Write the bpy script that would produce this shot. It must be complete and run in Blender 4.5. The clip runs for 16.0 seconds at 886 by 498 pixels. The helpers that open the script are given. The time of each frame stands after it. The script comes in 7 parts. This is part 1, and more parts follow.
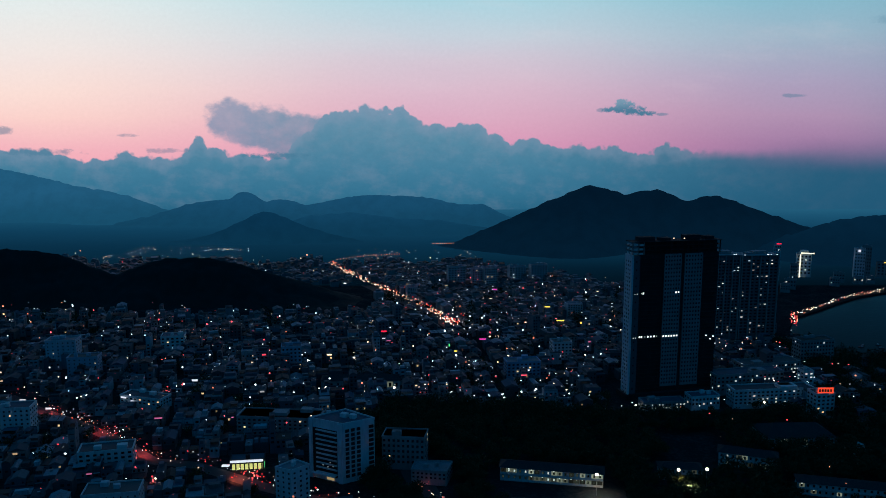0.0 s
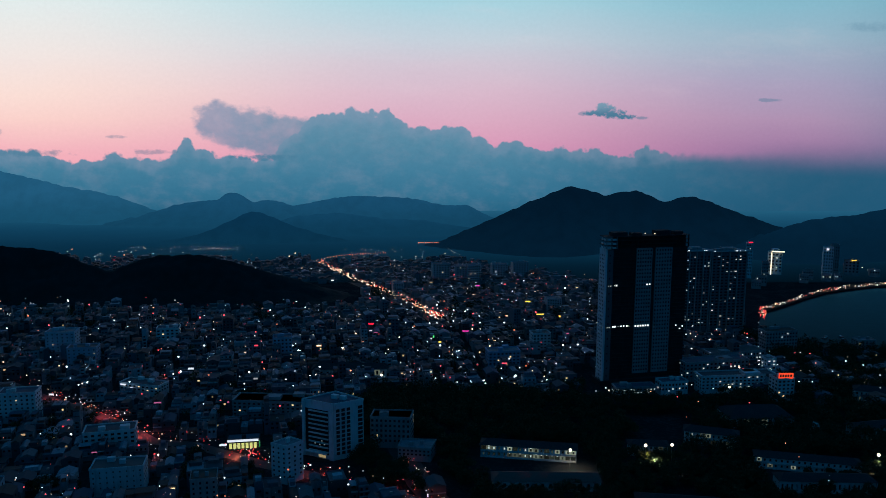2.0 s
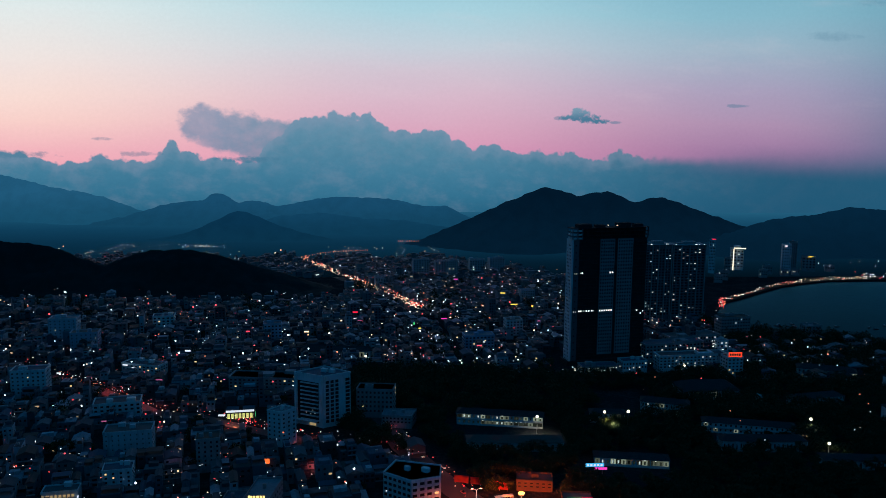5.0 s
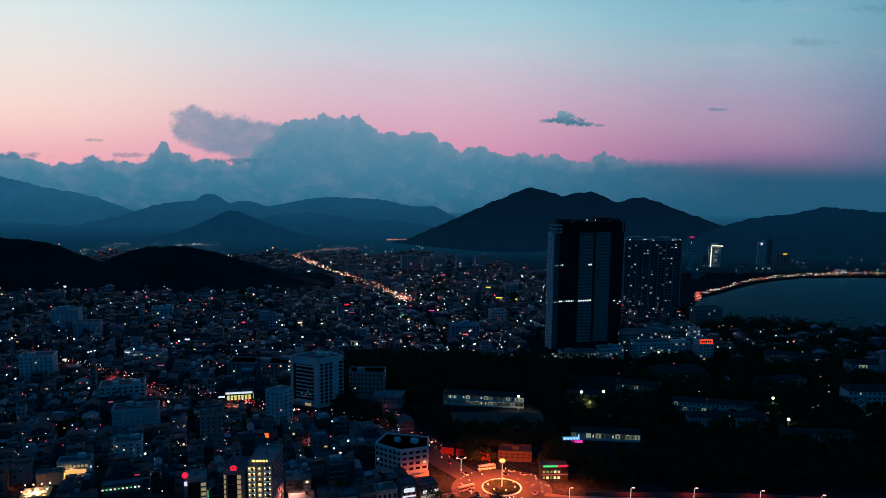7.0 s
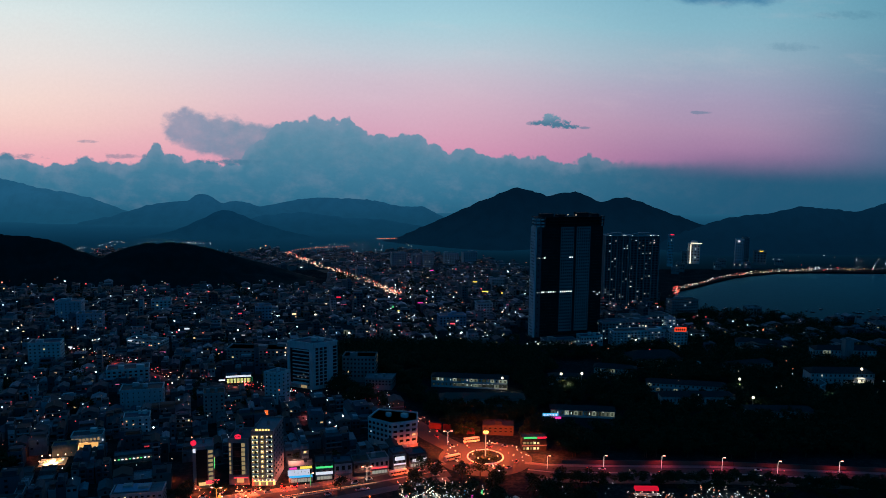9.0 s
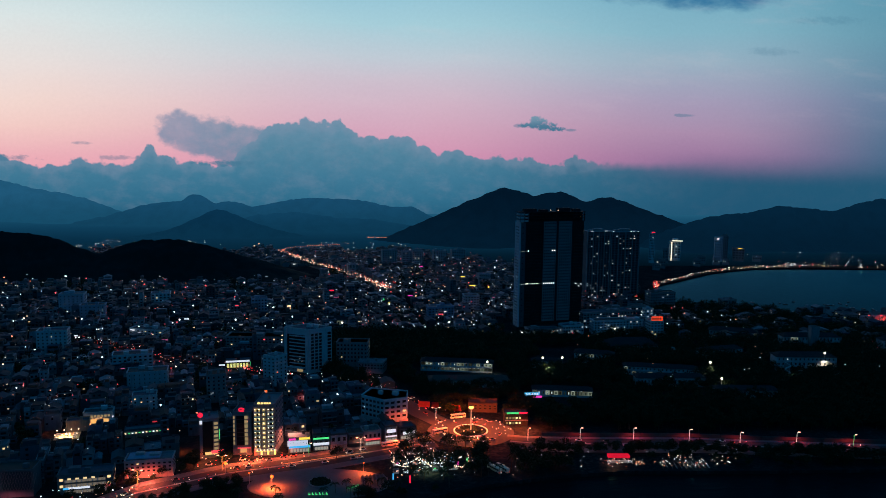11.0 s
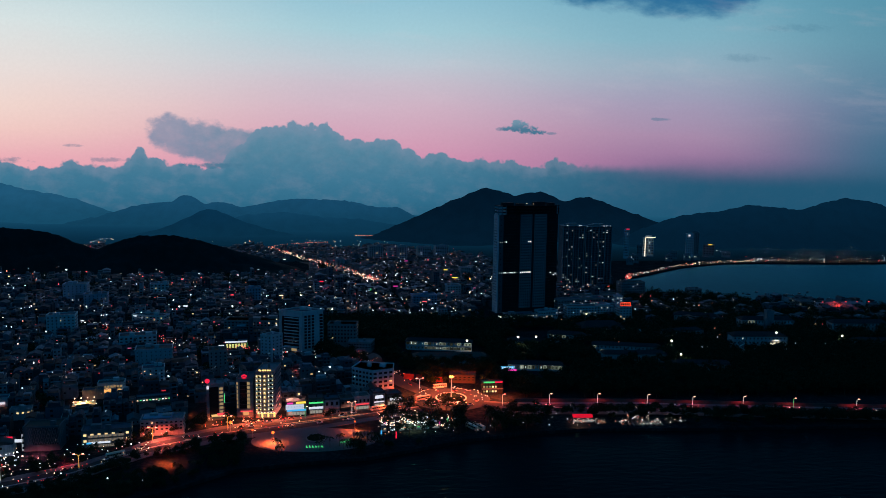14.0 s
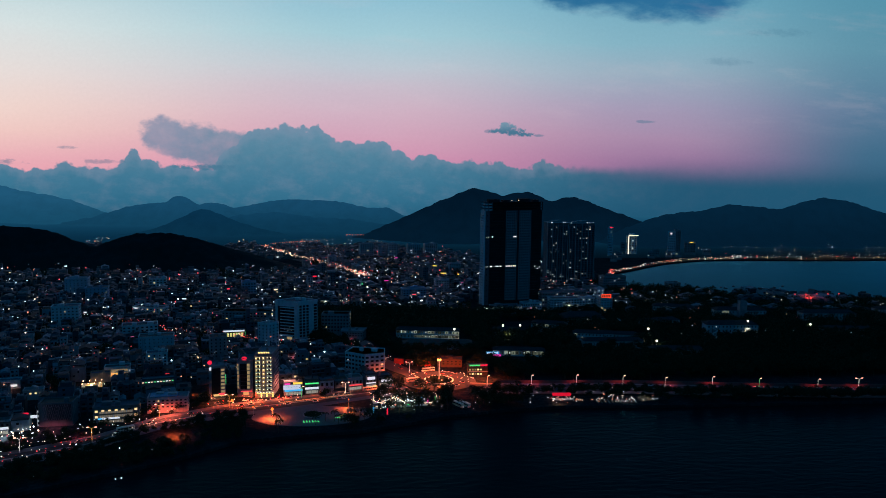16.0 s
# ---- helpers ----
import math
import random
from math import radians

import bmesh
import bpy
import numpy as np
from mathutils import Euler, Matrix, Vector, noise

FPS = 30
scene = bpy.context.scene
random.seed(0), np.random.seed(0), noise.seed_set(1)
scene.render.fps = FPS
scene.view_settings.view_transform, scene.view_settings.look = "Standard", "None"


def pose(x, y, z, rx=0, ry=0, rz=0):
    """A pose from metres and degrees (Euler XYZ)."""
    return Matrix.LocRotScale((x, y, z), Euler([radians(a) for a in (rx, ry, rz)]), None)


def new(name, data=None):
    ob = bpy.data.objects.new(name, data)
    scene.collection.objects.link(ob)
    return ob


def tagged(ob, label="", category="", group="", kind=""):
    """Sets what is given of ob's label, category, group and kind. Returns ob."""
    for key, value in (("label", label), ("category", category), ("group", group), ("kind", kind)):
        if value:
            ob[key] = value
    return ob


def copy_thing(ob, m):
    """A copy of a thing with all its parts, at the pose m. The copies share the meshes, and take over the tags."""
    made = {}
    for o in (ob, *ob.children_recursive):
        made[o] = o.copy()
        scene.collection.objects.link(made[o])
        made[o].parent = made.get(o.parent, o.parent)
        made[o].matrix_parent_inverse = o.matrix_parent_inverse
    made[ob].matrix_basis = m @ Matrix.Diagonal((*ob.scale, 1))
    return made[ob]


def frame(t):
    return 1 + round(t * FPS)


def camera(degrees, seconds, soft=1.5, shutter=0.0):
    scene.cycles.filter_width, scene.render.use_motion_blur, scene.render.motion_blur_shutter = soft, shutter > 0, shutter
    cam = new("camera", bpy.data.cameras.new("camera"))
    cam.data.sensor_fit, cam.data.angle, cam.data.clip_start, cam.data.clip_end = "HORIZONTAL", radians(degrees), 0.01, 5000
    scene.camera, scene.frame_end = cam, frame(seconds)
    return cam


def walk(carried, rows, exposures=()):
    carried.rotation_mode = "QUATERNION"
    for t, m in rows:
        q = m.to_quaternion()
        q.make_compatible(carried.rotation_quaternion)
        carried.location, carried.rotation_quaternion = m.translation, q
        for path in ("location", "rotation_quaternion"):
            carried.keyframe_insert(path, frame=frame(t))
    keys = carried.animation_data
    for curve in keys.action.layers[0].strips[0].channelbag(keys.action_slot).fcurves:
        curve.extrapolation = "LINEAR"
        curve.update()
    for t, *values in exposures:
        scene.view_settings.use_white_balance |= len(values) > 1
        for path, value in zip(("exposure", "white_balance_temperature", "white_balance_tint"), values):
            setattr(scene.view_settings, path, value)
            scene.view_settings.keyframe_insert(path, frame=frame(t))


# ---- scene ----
import itertools
from math import cos, pi, sin, sqrt, tan

# ---- camera: a drone that flies backwards off the shore and sinks ----
cam = camera(57.6, 16.0, soft=0.6)
# seconds, x, y, z, yaw, pitch, lean
PATH = [
    (0.0, -0.00, -0.00, 226.38, 0.001, -9.109, 0.018),
    (1.0, 0.24, -18.54, 225.67, -0.552, -8.991, -0.091),
    (2.0, 0.29, -37.56, 224.66, -1.078, -8.869, -0.190),
    (3.0, 0.16, -57.00, 223.38, -1.578, -8.743, -0.281),
    (4.0, -0.13, -76.82, 221.84, -2.055, -8.615, -0.363),
    (5.0, -0.57, -96.97, 220.07, -2.512, -8.483, -0.437),
    (6.0, -1.15, -117.38, 218.08, -2.949, -8.349, -0.503),
    (7.0, -1.84, -138.03, 215.90, -3.368, -8.213, -0.560),
    (8.0, -2.64, -158.84, 213.55, -3.772, -8.074, -0.609),
    (9.0, -3.54, -179.79, 211.05, -4.162, -7.935, -0.650),
    (10.0, -4.51, -200.80, 208.43, -4.541, -7.794, -0.684),
    (11.0, -5.55, -221.84, 205.69, -4.910, -7.652, -0.709),
    (12.0, -6.64, -242.85, 202.87, -5.271, -7.510, -0.727),
    (13.0, -7.77, -263.79, 199.98, -5.626, -7.368, -0.737),
    (14.0, -8.93, -284.60, 197.04, -5.977, -7.225, -0.740),
    (15.0, -10.09, -305.23, 194.08, -6.325, -7.084, -0.736),
    (16.0, -11.25, -325.63, 191.12, -6.674, -6.943, -0.725),
]
walk(cam, [(t, pose(x, y, z, 90 + pitch, 0, yaw) @ pose(0, 0, 0, 0, 0, -lean)) for t, x, y, z, yaw, pitch, lean in PATH], [(0.0, 0.07), (8.0, 0.0), (16.0, -0.08)])

# ---- world: the dim blue dusk behind and above the camera ----
def lin(r, g, b):
    return tuple(((c / 255) / 12.92 if c < 11 else ((c / 255 + 0.055) / 1.055) ** 2.4) for c in (r, g, b))


class Nodes:
    """Short hand for node trees."""

    def __init__(self, tree):
        self.t = tree
        tree.nodes.clear()

    def add(self, kind, **props):
        n = self.t.nodes.new(kind)
        for k, v in props.items():
            if k == "operation":
                n.operation = v
            elif k == "blend_type":
                n.blend_type = v
            elif k == "data_type":
                n.data_type = v
            elif k == "noise_dimensions":
                n.noise_dimensions = v
        return n

    def put(self, sock, v):
        if isinstance(v, bpy.types.NodeSocket):
            self.t.links.new(v, sock)
        elif isinstance(v, tuple) and len(v) == 3 and sock.type == "RGBA":
            sock.default_value = (*v, 1)
        else:
            sock.default_value = v

    def math(self, op, a, b=0.0, c=0.0):
        n = self.add("ShaderNodeMath", operation=op)
        for i, v in enumerate((a, b, c)):
            self.put(n.inputs[i], v)
        return n.outputs[0]

    def smooth(self, v, lo, hi):
        n = self.t.nodes.new("ShaderNodeMapRange")
        n.interpolation_type = "SMOOTHSTEP"
        self.put(n.inputs[0], v)
        n.inputs[1].default_value, n.inputs[2].default_value = lo, hi
        return n.outputs[0]

    def mix(self, f, a, b, blend="MIX"):
        n = self.t.nodes.new("ShaderNodeMixRGB")
        n.blend_type = blend
        self.put(n.inputs[0], f)
        self.put(n.inputs[1], a)
        self.put(n.inputs[2], b)
        return n.outputs[0]

    def noise(self, vec, scale, detail=4.0, rough=0.55):
        n = self.t.nodes.new("ShaderNodeTexNoise")
        self.put(n.inputs["Vector"], vec)
        n.inputs["Scale"].default_value, n.inputs["Detail"].default_value, n.inputs["Roughness"].default_value = scale, detail, rough
        return n.outputs[0]

    def ramp(self, f, stops, interp="LINEAR"):
        n = self.t.nodes.new("ShaderNodeValToRGB")
        self.put(n.inputs[0], f)
        r = n.color_ramp
        r.interpolation = interp
        while len(r.elements) < len(stops):
            r.elements.new(0.5)
        for e, (p, c) in zip(r.elements, sorted(stops)):
            e.position = p
            e.color = (*c, 1) if isinstance(c, tuple) else (c, c, c, 1)
        return n.outputs[0]

    def coords(self, kind="Object"):
        return self.t.nodes.new("ShaderNodeTexCoord").outputs[kind]

    def xyz(self, vec):
        n = self.t.nodes.new("ShaderNodeSeparateXYZ")
        self.put(n.inputs[0], vec)
        return n.outputs

    def vec(self, x, y, z):
        n = self.t.nodes.new("ShaderNodeCombineXYZ")
        for i, v in enumerate((x, y, z)):
            self.put(n.inputs[i], v)
        return n.outputs[0]

    def bump(self, height, strength=0.3, distance=0.1):
        n = self.t.nodes.new("ShaderNodeBump")
        self.put(n.inputs["Height"], height)
        n.inputs["Strength"].default_value, n.inputs["Distance"].default_value = strength, distance
        return n.outputs[0]

    def surface(self, colour, rough=0.8, metal=0.0, normal=None, emit=None, strength=0.0):
        b = self.t.nodes.new("ShaderNodeBsdfPrincipled")
        o = self.t.nodes.new("ShaderNodeOutputMaterial")
        self.put(b.inputs["Base Color"], colour)
        self.put(b.inputs["Roughness"], rough)
        b.inputs["Metallic"].default_value = metal
        if metal == 0.0 and not (isinstance(rough, float) and rough < 0.5):
            b.inputs["Specular IOR Level"].default_value = 0.0 if isinstance(rough, float) and rough > 0.9 else 0.08
        if normal is not None:
            self.put(b.inputs["Normal"], normal)
        if emit is not None:
            self.put(b.inputs["Emission Color"], emit)
            self.put(b.inputs["Emission Strength"], strength)
        self.t.links.new(b.outputs[0], o.inputs[0])
        return b

    def glow(self, colour, strength):
        e = self.t.nodes.new("ShaderNodeEmission")
        o = self.t.nodes.new("ShaderNodeOutputMaterial")
        self.put(e.inputs[0], colour)
        self.put(e.inputs[1], strength)
        self.t.links.new(e.outputs[0], o.inputs[0])


def blank(name):
    m = bpy.data.materials.new(name)
    m.use_nodes = True
    return m, Nodes(m.node_tree)


world = bpy.data.worlds.new("dusk")
scene.world = world
world.use_nodes = True
wn = Nodes(world.node_tree)
up = wn.xyz(wn.coords("Generated"))[2]
back = wn.add("ShaderNodeBackground")
wn.put(back.inputs[0], wn.ramp(wn.math("MULTIPLY_ADD", up, 0.5, 0.5), [(0.45, lin(3, 38, 64)), (0.55, lin(9, 86, 130)), (1.0, lin(10, 94, 148))]))
back.inputs[1].default_value = 0.74
wn.t.links.new(back.outputs[0], wn.add("ShaderNodeOutputWorld").inputs[0])


def lamp(name, place, watts, colour, angle=158, radius=0.8, blend=1.0):
    """A lantern that throws its light downwards."""
    d = bpy.data.lights.new(name, "SPOT")
    d.energy, d.color = watts, colour
    d.shadow_soft_size, d.spot_size, d.spot_blend = radius, radians(angle), blend
    ob = new(name, d)
    ob.location = place
    return ob


SODIUM, WARM, COLD, RED = (1.0, 0.115, 0.022), (1.0, 0.62, 0.3), (0.75, 0.9, 1.0), (1.0, 0.06, 0.05)
lamp("mast_light", (63.5, 330.0, 14.6), 300000, SODIUM, 178, 1.6, 0.2)
# Two added lamps, no fixture here: the first colours the corner building's front.
lamp("mast_light", (33.0, 337.0, 9.5), 45000, SODIUM, 178, 0.8, 0.3)
lamp("mast_light", (100.0, 326.0, 10.0), 70000, SODIUM)
lamp("plaza_light", (-66.0, 239.0, 5.6), 60000, SODIUM, 170)
lamp("plaza_light", (-12.0, 258.0, 5.9), 45000, SODIUM, 170)


# ---- materials ----
def rough_paint(name, tones, wear=0.25, scale=0.35, rough=0.85, island=False, bump=0.25):
    """Painted or raw masonry: a tone per piece, streaks and blotches."""
    m, n = blank(name)
    if island:
        rnd = n.t.nodes.new("ShaderNodeNewGeometry").outputs["Random Per Island"]
    else:
        rnd = n.t.nodes.new("ShaderNodeObjectInfo").outputs["Random"]
    stops = [(i / len(tones), t) for i, t in enumerate(tones)]
    base = n.ramp(rnd, stops, "CONSTANT") if len(tones) > 1 else tones[0]
    pos = n.t.nodes.new("ShaderNodeNewGeometry").outputs["Position"]
    x, y, z = n.xyz(pos)
    streak = n.noise(n.vec(x, y, n.math("MULTIPLY", z, 0.15)), scale * 2.2, 5, 0.6)
    blot = n.noise(pos, scale * 0.3, 3)
    dirt = n.math("MULTIPLY", n.smooth(n.math("ADD", streak, n.math("MULTIPLY", blot, 0.7)), 0.75, 1.15), wear)
    col = n.mix(dirt, base, (0.07, 0.065, 0.06))
    n.surface(col, rough, 0.0, n.bump(n.noise(pos, 3.0, 3), bump, 0.05))
    return m


def plain(name, colour, rough=0.6, metal=0.0, vary=0.12, scale=1.5, bump=0.15):
    m, n = blank(name)
    pos = n.coords("Object")
    v = n.noise(pos, scale, 4)
    col = n.mix(n.math("MULTIPLY", v, vary * 2), colour, tuple(c * 0.45 for c in colour))
    n.surface(col, n.math("MULTIPLY_ADD", v, 0.2, rough - 0.1), metal, n.bump(n.noise(pos, scale * 6, 3), bump, 0.03))
    return m


def glowing(name, colour, strength, vary=0.0, island=True):
    m, n = blank(name)
    if vary:
        r = n.t.nodes.new("ShaderNodeNewGeometry").outputs["Random Per Island"] if island else n.t.nodes.new("ShaderNodeObjectInfo").outputs["Random"]
        n.glow(colour, n.math("MULTIPLY_ADD", n.math("POWER", r, 2.0), strength * vary, strength * (1 - vary) * 0.6))
    else:
        n.glow(colour, strength)
    m.cycles.emission_sampling = "NONE"
    return m


PALE = [(0.24, 0.33, 0.37), (0.05, 0.08, 0.10), (0.14, 0.18, 0.20), (0.04, 0.06, 0.075), (0.11, 0.16, 0.20), (0.03, 0.05, 0.06), (0.09, 0.11, 0.12), (0.06, 0.10, 0.13), (0.05, 0.07, 0.08)]
M_WALL = rough_paint("house_paint", PALE, 0.55)
M_TOWN = rough_paint("town_paint", PALE, 0.55, island=True)
# Paler tones for the far houses: distance haze put into the paint.
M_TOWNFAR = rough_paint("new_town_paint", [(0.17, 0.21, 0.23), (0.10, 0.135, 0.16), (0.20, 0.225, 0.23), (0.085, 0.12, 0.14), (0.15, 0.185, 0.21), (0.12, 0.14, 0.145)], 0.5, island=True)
M_ROOF = rough_paint("roof_sheet", [(0.07, 0.08, 0.09), (0.10, 0.06, 0.05), (0.16, 0.18, 0.20), (0.06, 0.09, 0.12), (0.09, 0.09, 0.09)], 0.6, island=False)
M_TOWNROOF = rough_paint("town_roof_sheet", [(0.06, 0.07, 0.08), (0.08, 0.055, 0.05), (0.20, 0.23, 0.26), (0.05, 0.08, 0.11), (0.11, 0.12, 0.13), (0.07, 0.07, 0.08)], 0.6, island=True)
M_CONCRETE = rough_paint("raw_concrete", [(0.22, 0.24, 0.25)], 0.45)
M_WHITE = rough_paint("white_render", [(0.48, 0.54, 0.56)], 0.35)
M_PINKW = rough_paint("rose_render", [(0.42, 0.34, 0.34)], 0.3)
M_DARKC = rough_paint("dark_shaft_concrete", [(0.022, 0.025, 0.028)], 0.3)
M_GLASS = plain("dark_window_glass", (0.012, 0.016, 0.02), 0.14, 0.0, 0.1)
M_STEEL = plain("galvanised_steel", (0.42, 0.43, 0.44), 0.45, 0.8)
M_DARKSTEEL = plain("dark_steel", (0.05, 0.05, 0.055), 0.5, 0.6)
M_TANK = plain("steel_tank", (0.30, 0.31, 0.32), 0.55, 0.6)
M_ASPHALT = rough_paint("asphalt", [(0.055, 0.054, 0.053)], 0.3, 0.6, 0.85)
M_PAVE = rough_paint("concrete_paving", [(0.13, 0.13, 0.13)], 0.5, 0.5)
M_KERB = rough_paint("kerb_stone", [(0.26, 0.25, 0.24)], 0.4)
M_LEAF = plain("dark_foliage", (0.028, 0.05, 0.022), 0.75, 0.0, 0.6, 0.5)
M_BARK = plain("bark", (0.10, 0.075, 0.055), 0.9, 0.0, 0.4, 2)
M_CAR = rough_paint("car_paint", [(0.6, 0.6, 0.6), (0.05, 0.05, 0.06), (0.3, 0.31, 0.33), (0.35, 0.03, 0.03), (0.55, 0.5, 0.4)], 0.05, rough=0.3)
M_TYRE = plain("tyre_rubber", (0.02, 0.02, 0.02), 0.8)

G_WHITE = glowing("white_lamp", lin(225, 245, 255), 6.0, 0.7)
G_WARM = glowing("warm_lamp", lin(255, 222, 190), 4.5, 0.7)
G_ORANGE = glowing("orange_lamp", lin(255, 140, 105), 4.5, 0.7)
G_RED = glowing("red_lamp", lin(255, 82, 92), 4.0, 0.7)
G_LIT = glowing("lit_window", lin(255, 225, 165), 1.3, 0.8)
G_COOLWIN = glowing("cool_lit_window", lin(205, 230, 225), 1.0, 0.8)
G_TAIL = glowing("tail_light", lin(255, 60, 60), 3.0, 0.5)
G_HEAD = glowing("head_light", lin(255, 235, 205), 5.0, 0.3)
G_SIGNRED = glowing("red_sign", lin(255, 40, 75), 1.0)
G_SIGNYEL = glowing("yellow_sign", lin(255, 220, 90), 1.1)
G_SIGNWHITE = glowing("white_sign", lin(225, 235, 250), 0.9)
G_SIGNBLUE = glowing("blue_sign", lin(70, 190, 255), 0.9)
G_SIGNGREEN = glowing("green_sign", lin(90, 255, 150), 0.8)
G_SIGNPINK = glowing("pink_sign", lin(255, 70, 190), 0.9)
G_LED = glowing("led_tube", lin(235, 245, 235), 1.0)
G_SODIUM = glowing("sodium_lamp", lin(255, 105, 40), 3.2)


# ---- mesh helpers ----
def box(bm, c, s, rz=0.0, taper=1.0, mat=0):
    m = Matrix.Translation(c) @ Matrix.Rotation(rz, 4, "Z")
    vs = []
    for k in (-0.5, 0.5):
        f = taper if k > 0 else 1.0
        for i, j in ((-0.5, -0.5), (0.5, -0.5), (0.5, 0.5), (-0.5, 0.5)):
            vs.append(bm.verts.new(m @ Vector((i * s[0] * f, j * s[1] * f, k * s[2]))))
    for q in ((3, 2, 1, 0), (4, 5, 6, 7), (0, 1, 5, 4), (1, 2, 6, 5), (2, 3, 7, 6), (3, 0, 4, 7)):
        f = bm.faces.new([vs[i] for i in q])
        f.material_index = mat
    return vs


def tube(bm, a, b, ra, rb=None, n=8, cap=True):
    rb = ra if rb is None else rb
    a, b = Vector(a), Vector(b)
    q = (b - a).to_track_quat("Z", "Y").to_matrix()
    rings = []
    for p, r in ((a, ra), (b, rb)):
        rings.append([bm.verts.new(p + q @ Vector((r * cos(2 * pi * i / n), r * sin(2 * pi * i / n), 0))) for i in range(n)])
    for i in range(n):
        bm.faces.new((rings[0][i], rings[0][(i + 1) % n], rings[1][(i + 1) % n], rings[1][i]))
    if cap:
        bm.faces.new(rings[0][::-1])
        bm.faces.new(rings[1])


def ball(bm, c, r, sub=1, squash=1.0):
    m = Matrix.Translation(c) @ Matrix.Diagonal((1, 1, squash, 1))
    bmesh.ops.create_icosphere(bm, subdivisions=sub, radius=r, matrix=m)


def prism(bm, pts, z0, z1):
    """An upright prism over a polygon, counted anticlockwise."""
    lo = [bm.verts.new((x, y, z0)) for x, y in pts]
    hi = [bm.verts.new((x, y, z1)) for x, y in pts]
    bm.faces.new(hi)
    bm.faces.new(lo[::-1])
    k = len(pts)
    for i in range(k):
        bm.faces.new((lo[i], lo[(i + 1) % k], hi[(i + 1) % k], hi[i]))


def mesh_of(bm, name, mats, smooth=False):
    me = bpy.data.meshes.new(name)
    bm.to_mesh(me)
    bm.free()
    for m in (mats if isinstance(mats, (list, tuple)) else [mats]):
        me.materials.append(m)
    if smooth:
        me.shade_smooth()
    return me


def part(name, bm, material, parent, label="", smooth=False):
    ob = new(name, mesh_of(bm, name, material, smooth))
    ob.parent = parent
    if label:
        tagged(ob, label)
    return ob


def boxpart(name, c, s, material, parent, label="", rz=0.0):
    bm = bmesh.new()
    box(bm, c, s, rz)
    return part(name, bm, material, parent, label)


def thing(name, place, label, category, group="", kind="", rz=0.0):
    ob = new(name)
    ob.empty_display_size = 0.5
    ob.matrix_basis = Matrix.Translation(place) @ Matrix.Rotation(radians(rz), 4, "Z")
    return tagged(ob, label, category, group, kind)


def solid(name, bm, material, label, category, kind="", group="", smooth=False, place=(0, 0, 0)):
    ob = new(name, mesh_of(bm, name, material, smooth))
    ob.location = place
    return tagged(ob, label, category, group, kind)


class Heap:
    """Many boxes in one mesh, with a material slot for each."""

    def __init__(self):
        self.v, self.f, self.m = [], [], []

    def box(self, c, s, rz=0.0, mat=0, gable=0.0):
        k = len(self.v)
        co, si = cos(rz), sin(rz)
        hx, hy, hz = s[0] / 2, s[1] / 2, s[2] / 2
        for z in (-hz, hz):
            for i, j in ((-hx, -hy), (hx, -hy), (hx, hy), (-hx, hy)):
                self.v.append((c[0] + co * i - si * j, c[1] + si * i + co * j, c[2] + z))
        for q in ((4, 5, 6, 7), (0, 1, 5, 4), (1, 2, 6, 5), (2, 3, 7, 6), (3, 0, 4, 7)):
            self.f.append(tuple(k + i for i in q))
            self.m.append(mat)

    def roof(self, c, s, h, rz=0.0, mat=0):
        """A gable roof, its ridge along the local y."""
        k = len(self.v)
        co, si = cos(rz), sin(rz)
        hx, hy = s[0] / 2, s[1] / 2
        for i, j, z in ((-hx, -hy, 0), (hx, -hy, 0), (hx, hy, 0), (-hx, hy, 0), (0, -hy, h), (0, hy, h)):
            self.v.append((c[0] + co * i - si * j, c[1] + si * i + co * j, c[2] + z))
        for q in ((0, 1, 4), (2, 3, 5), (1, 2, 5, 4), (3, 0, 4, 5), (3, 2, 1, 0)):
            self.f.append(tuple(k + i for i in q))
            self.m.append(mat)

    def gem(self, c, r, mat=0):
        k = len(self.v)
        for d in ((r, 0, 0), (0, r, 0), (-r, 0, 0), (0, -r, 0), (0, 0, r), (0, 0, -r)):
            self.v.append((c[0] + d[0], c[1] + d[1], c[2] + d[2]))
        for a, b in ((0, 1), (1, 2), (2, 3), (3, 0)):
            self.f.append((k + a, k + b, k + 4))
            self.f.append((k + b, k + a, k + 5))
            self.m += [mat, mat]

    def make(self, name, mats):
        me = bpy.data.meshes.new(name)
        me.from_pydata(self.v, [], self.f)
        for m in mats:
            me.materials.append(m)
        me.polygons.foreach_set("material_index", self.m)
        me.update()
        return me

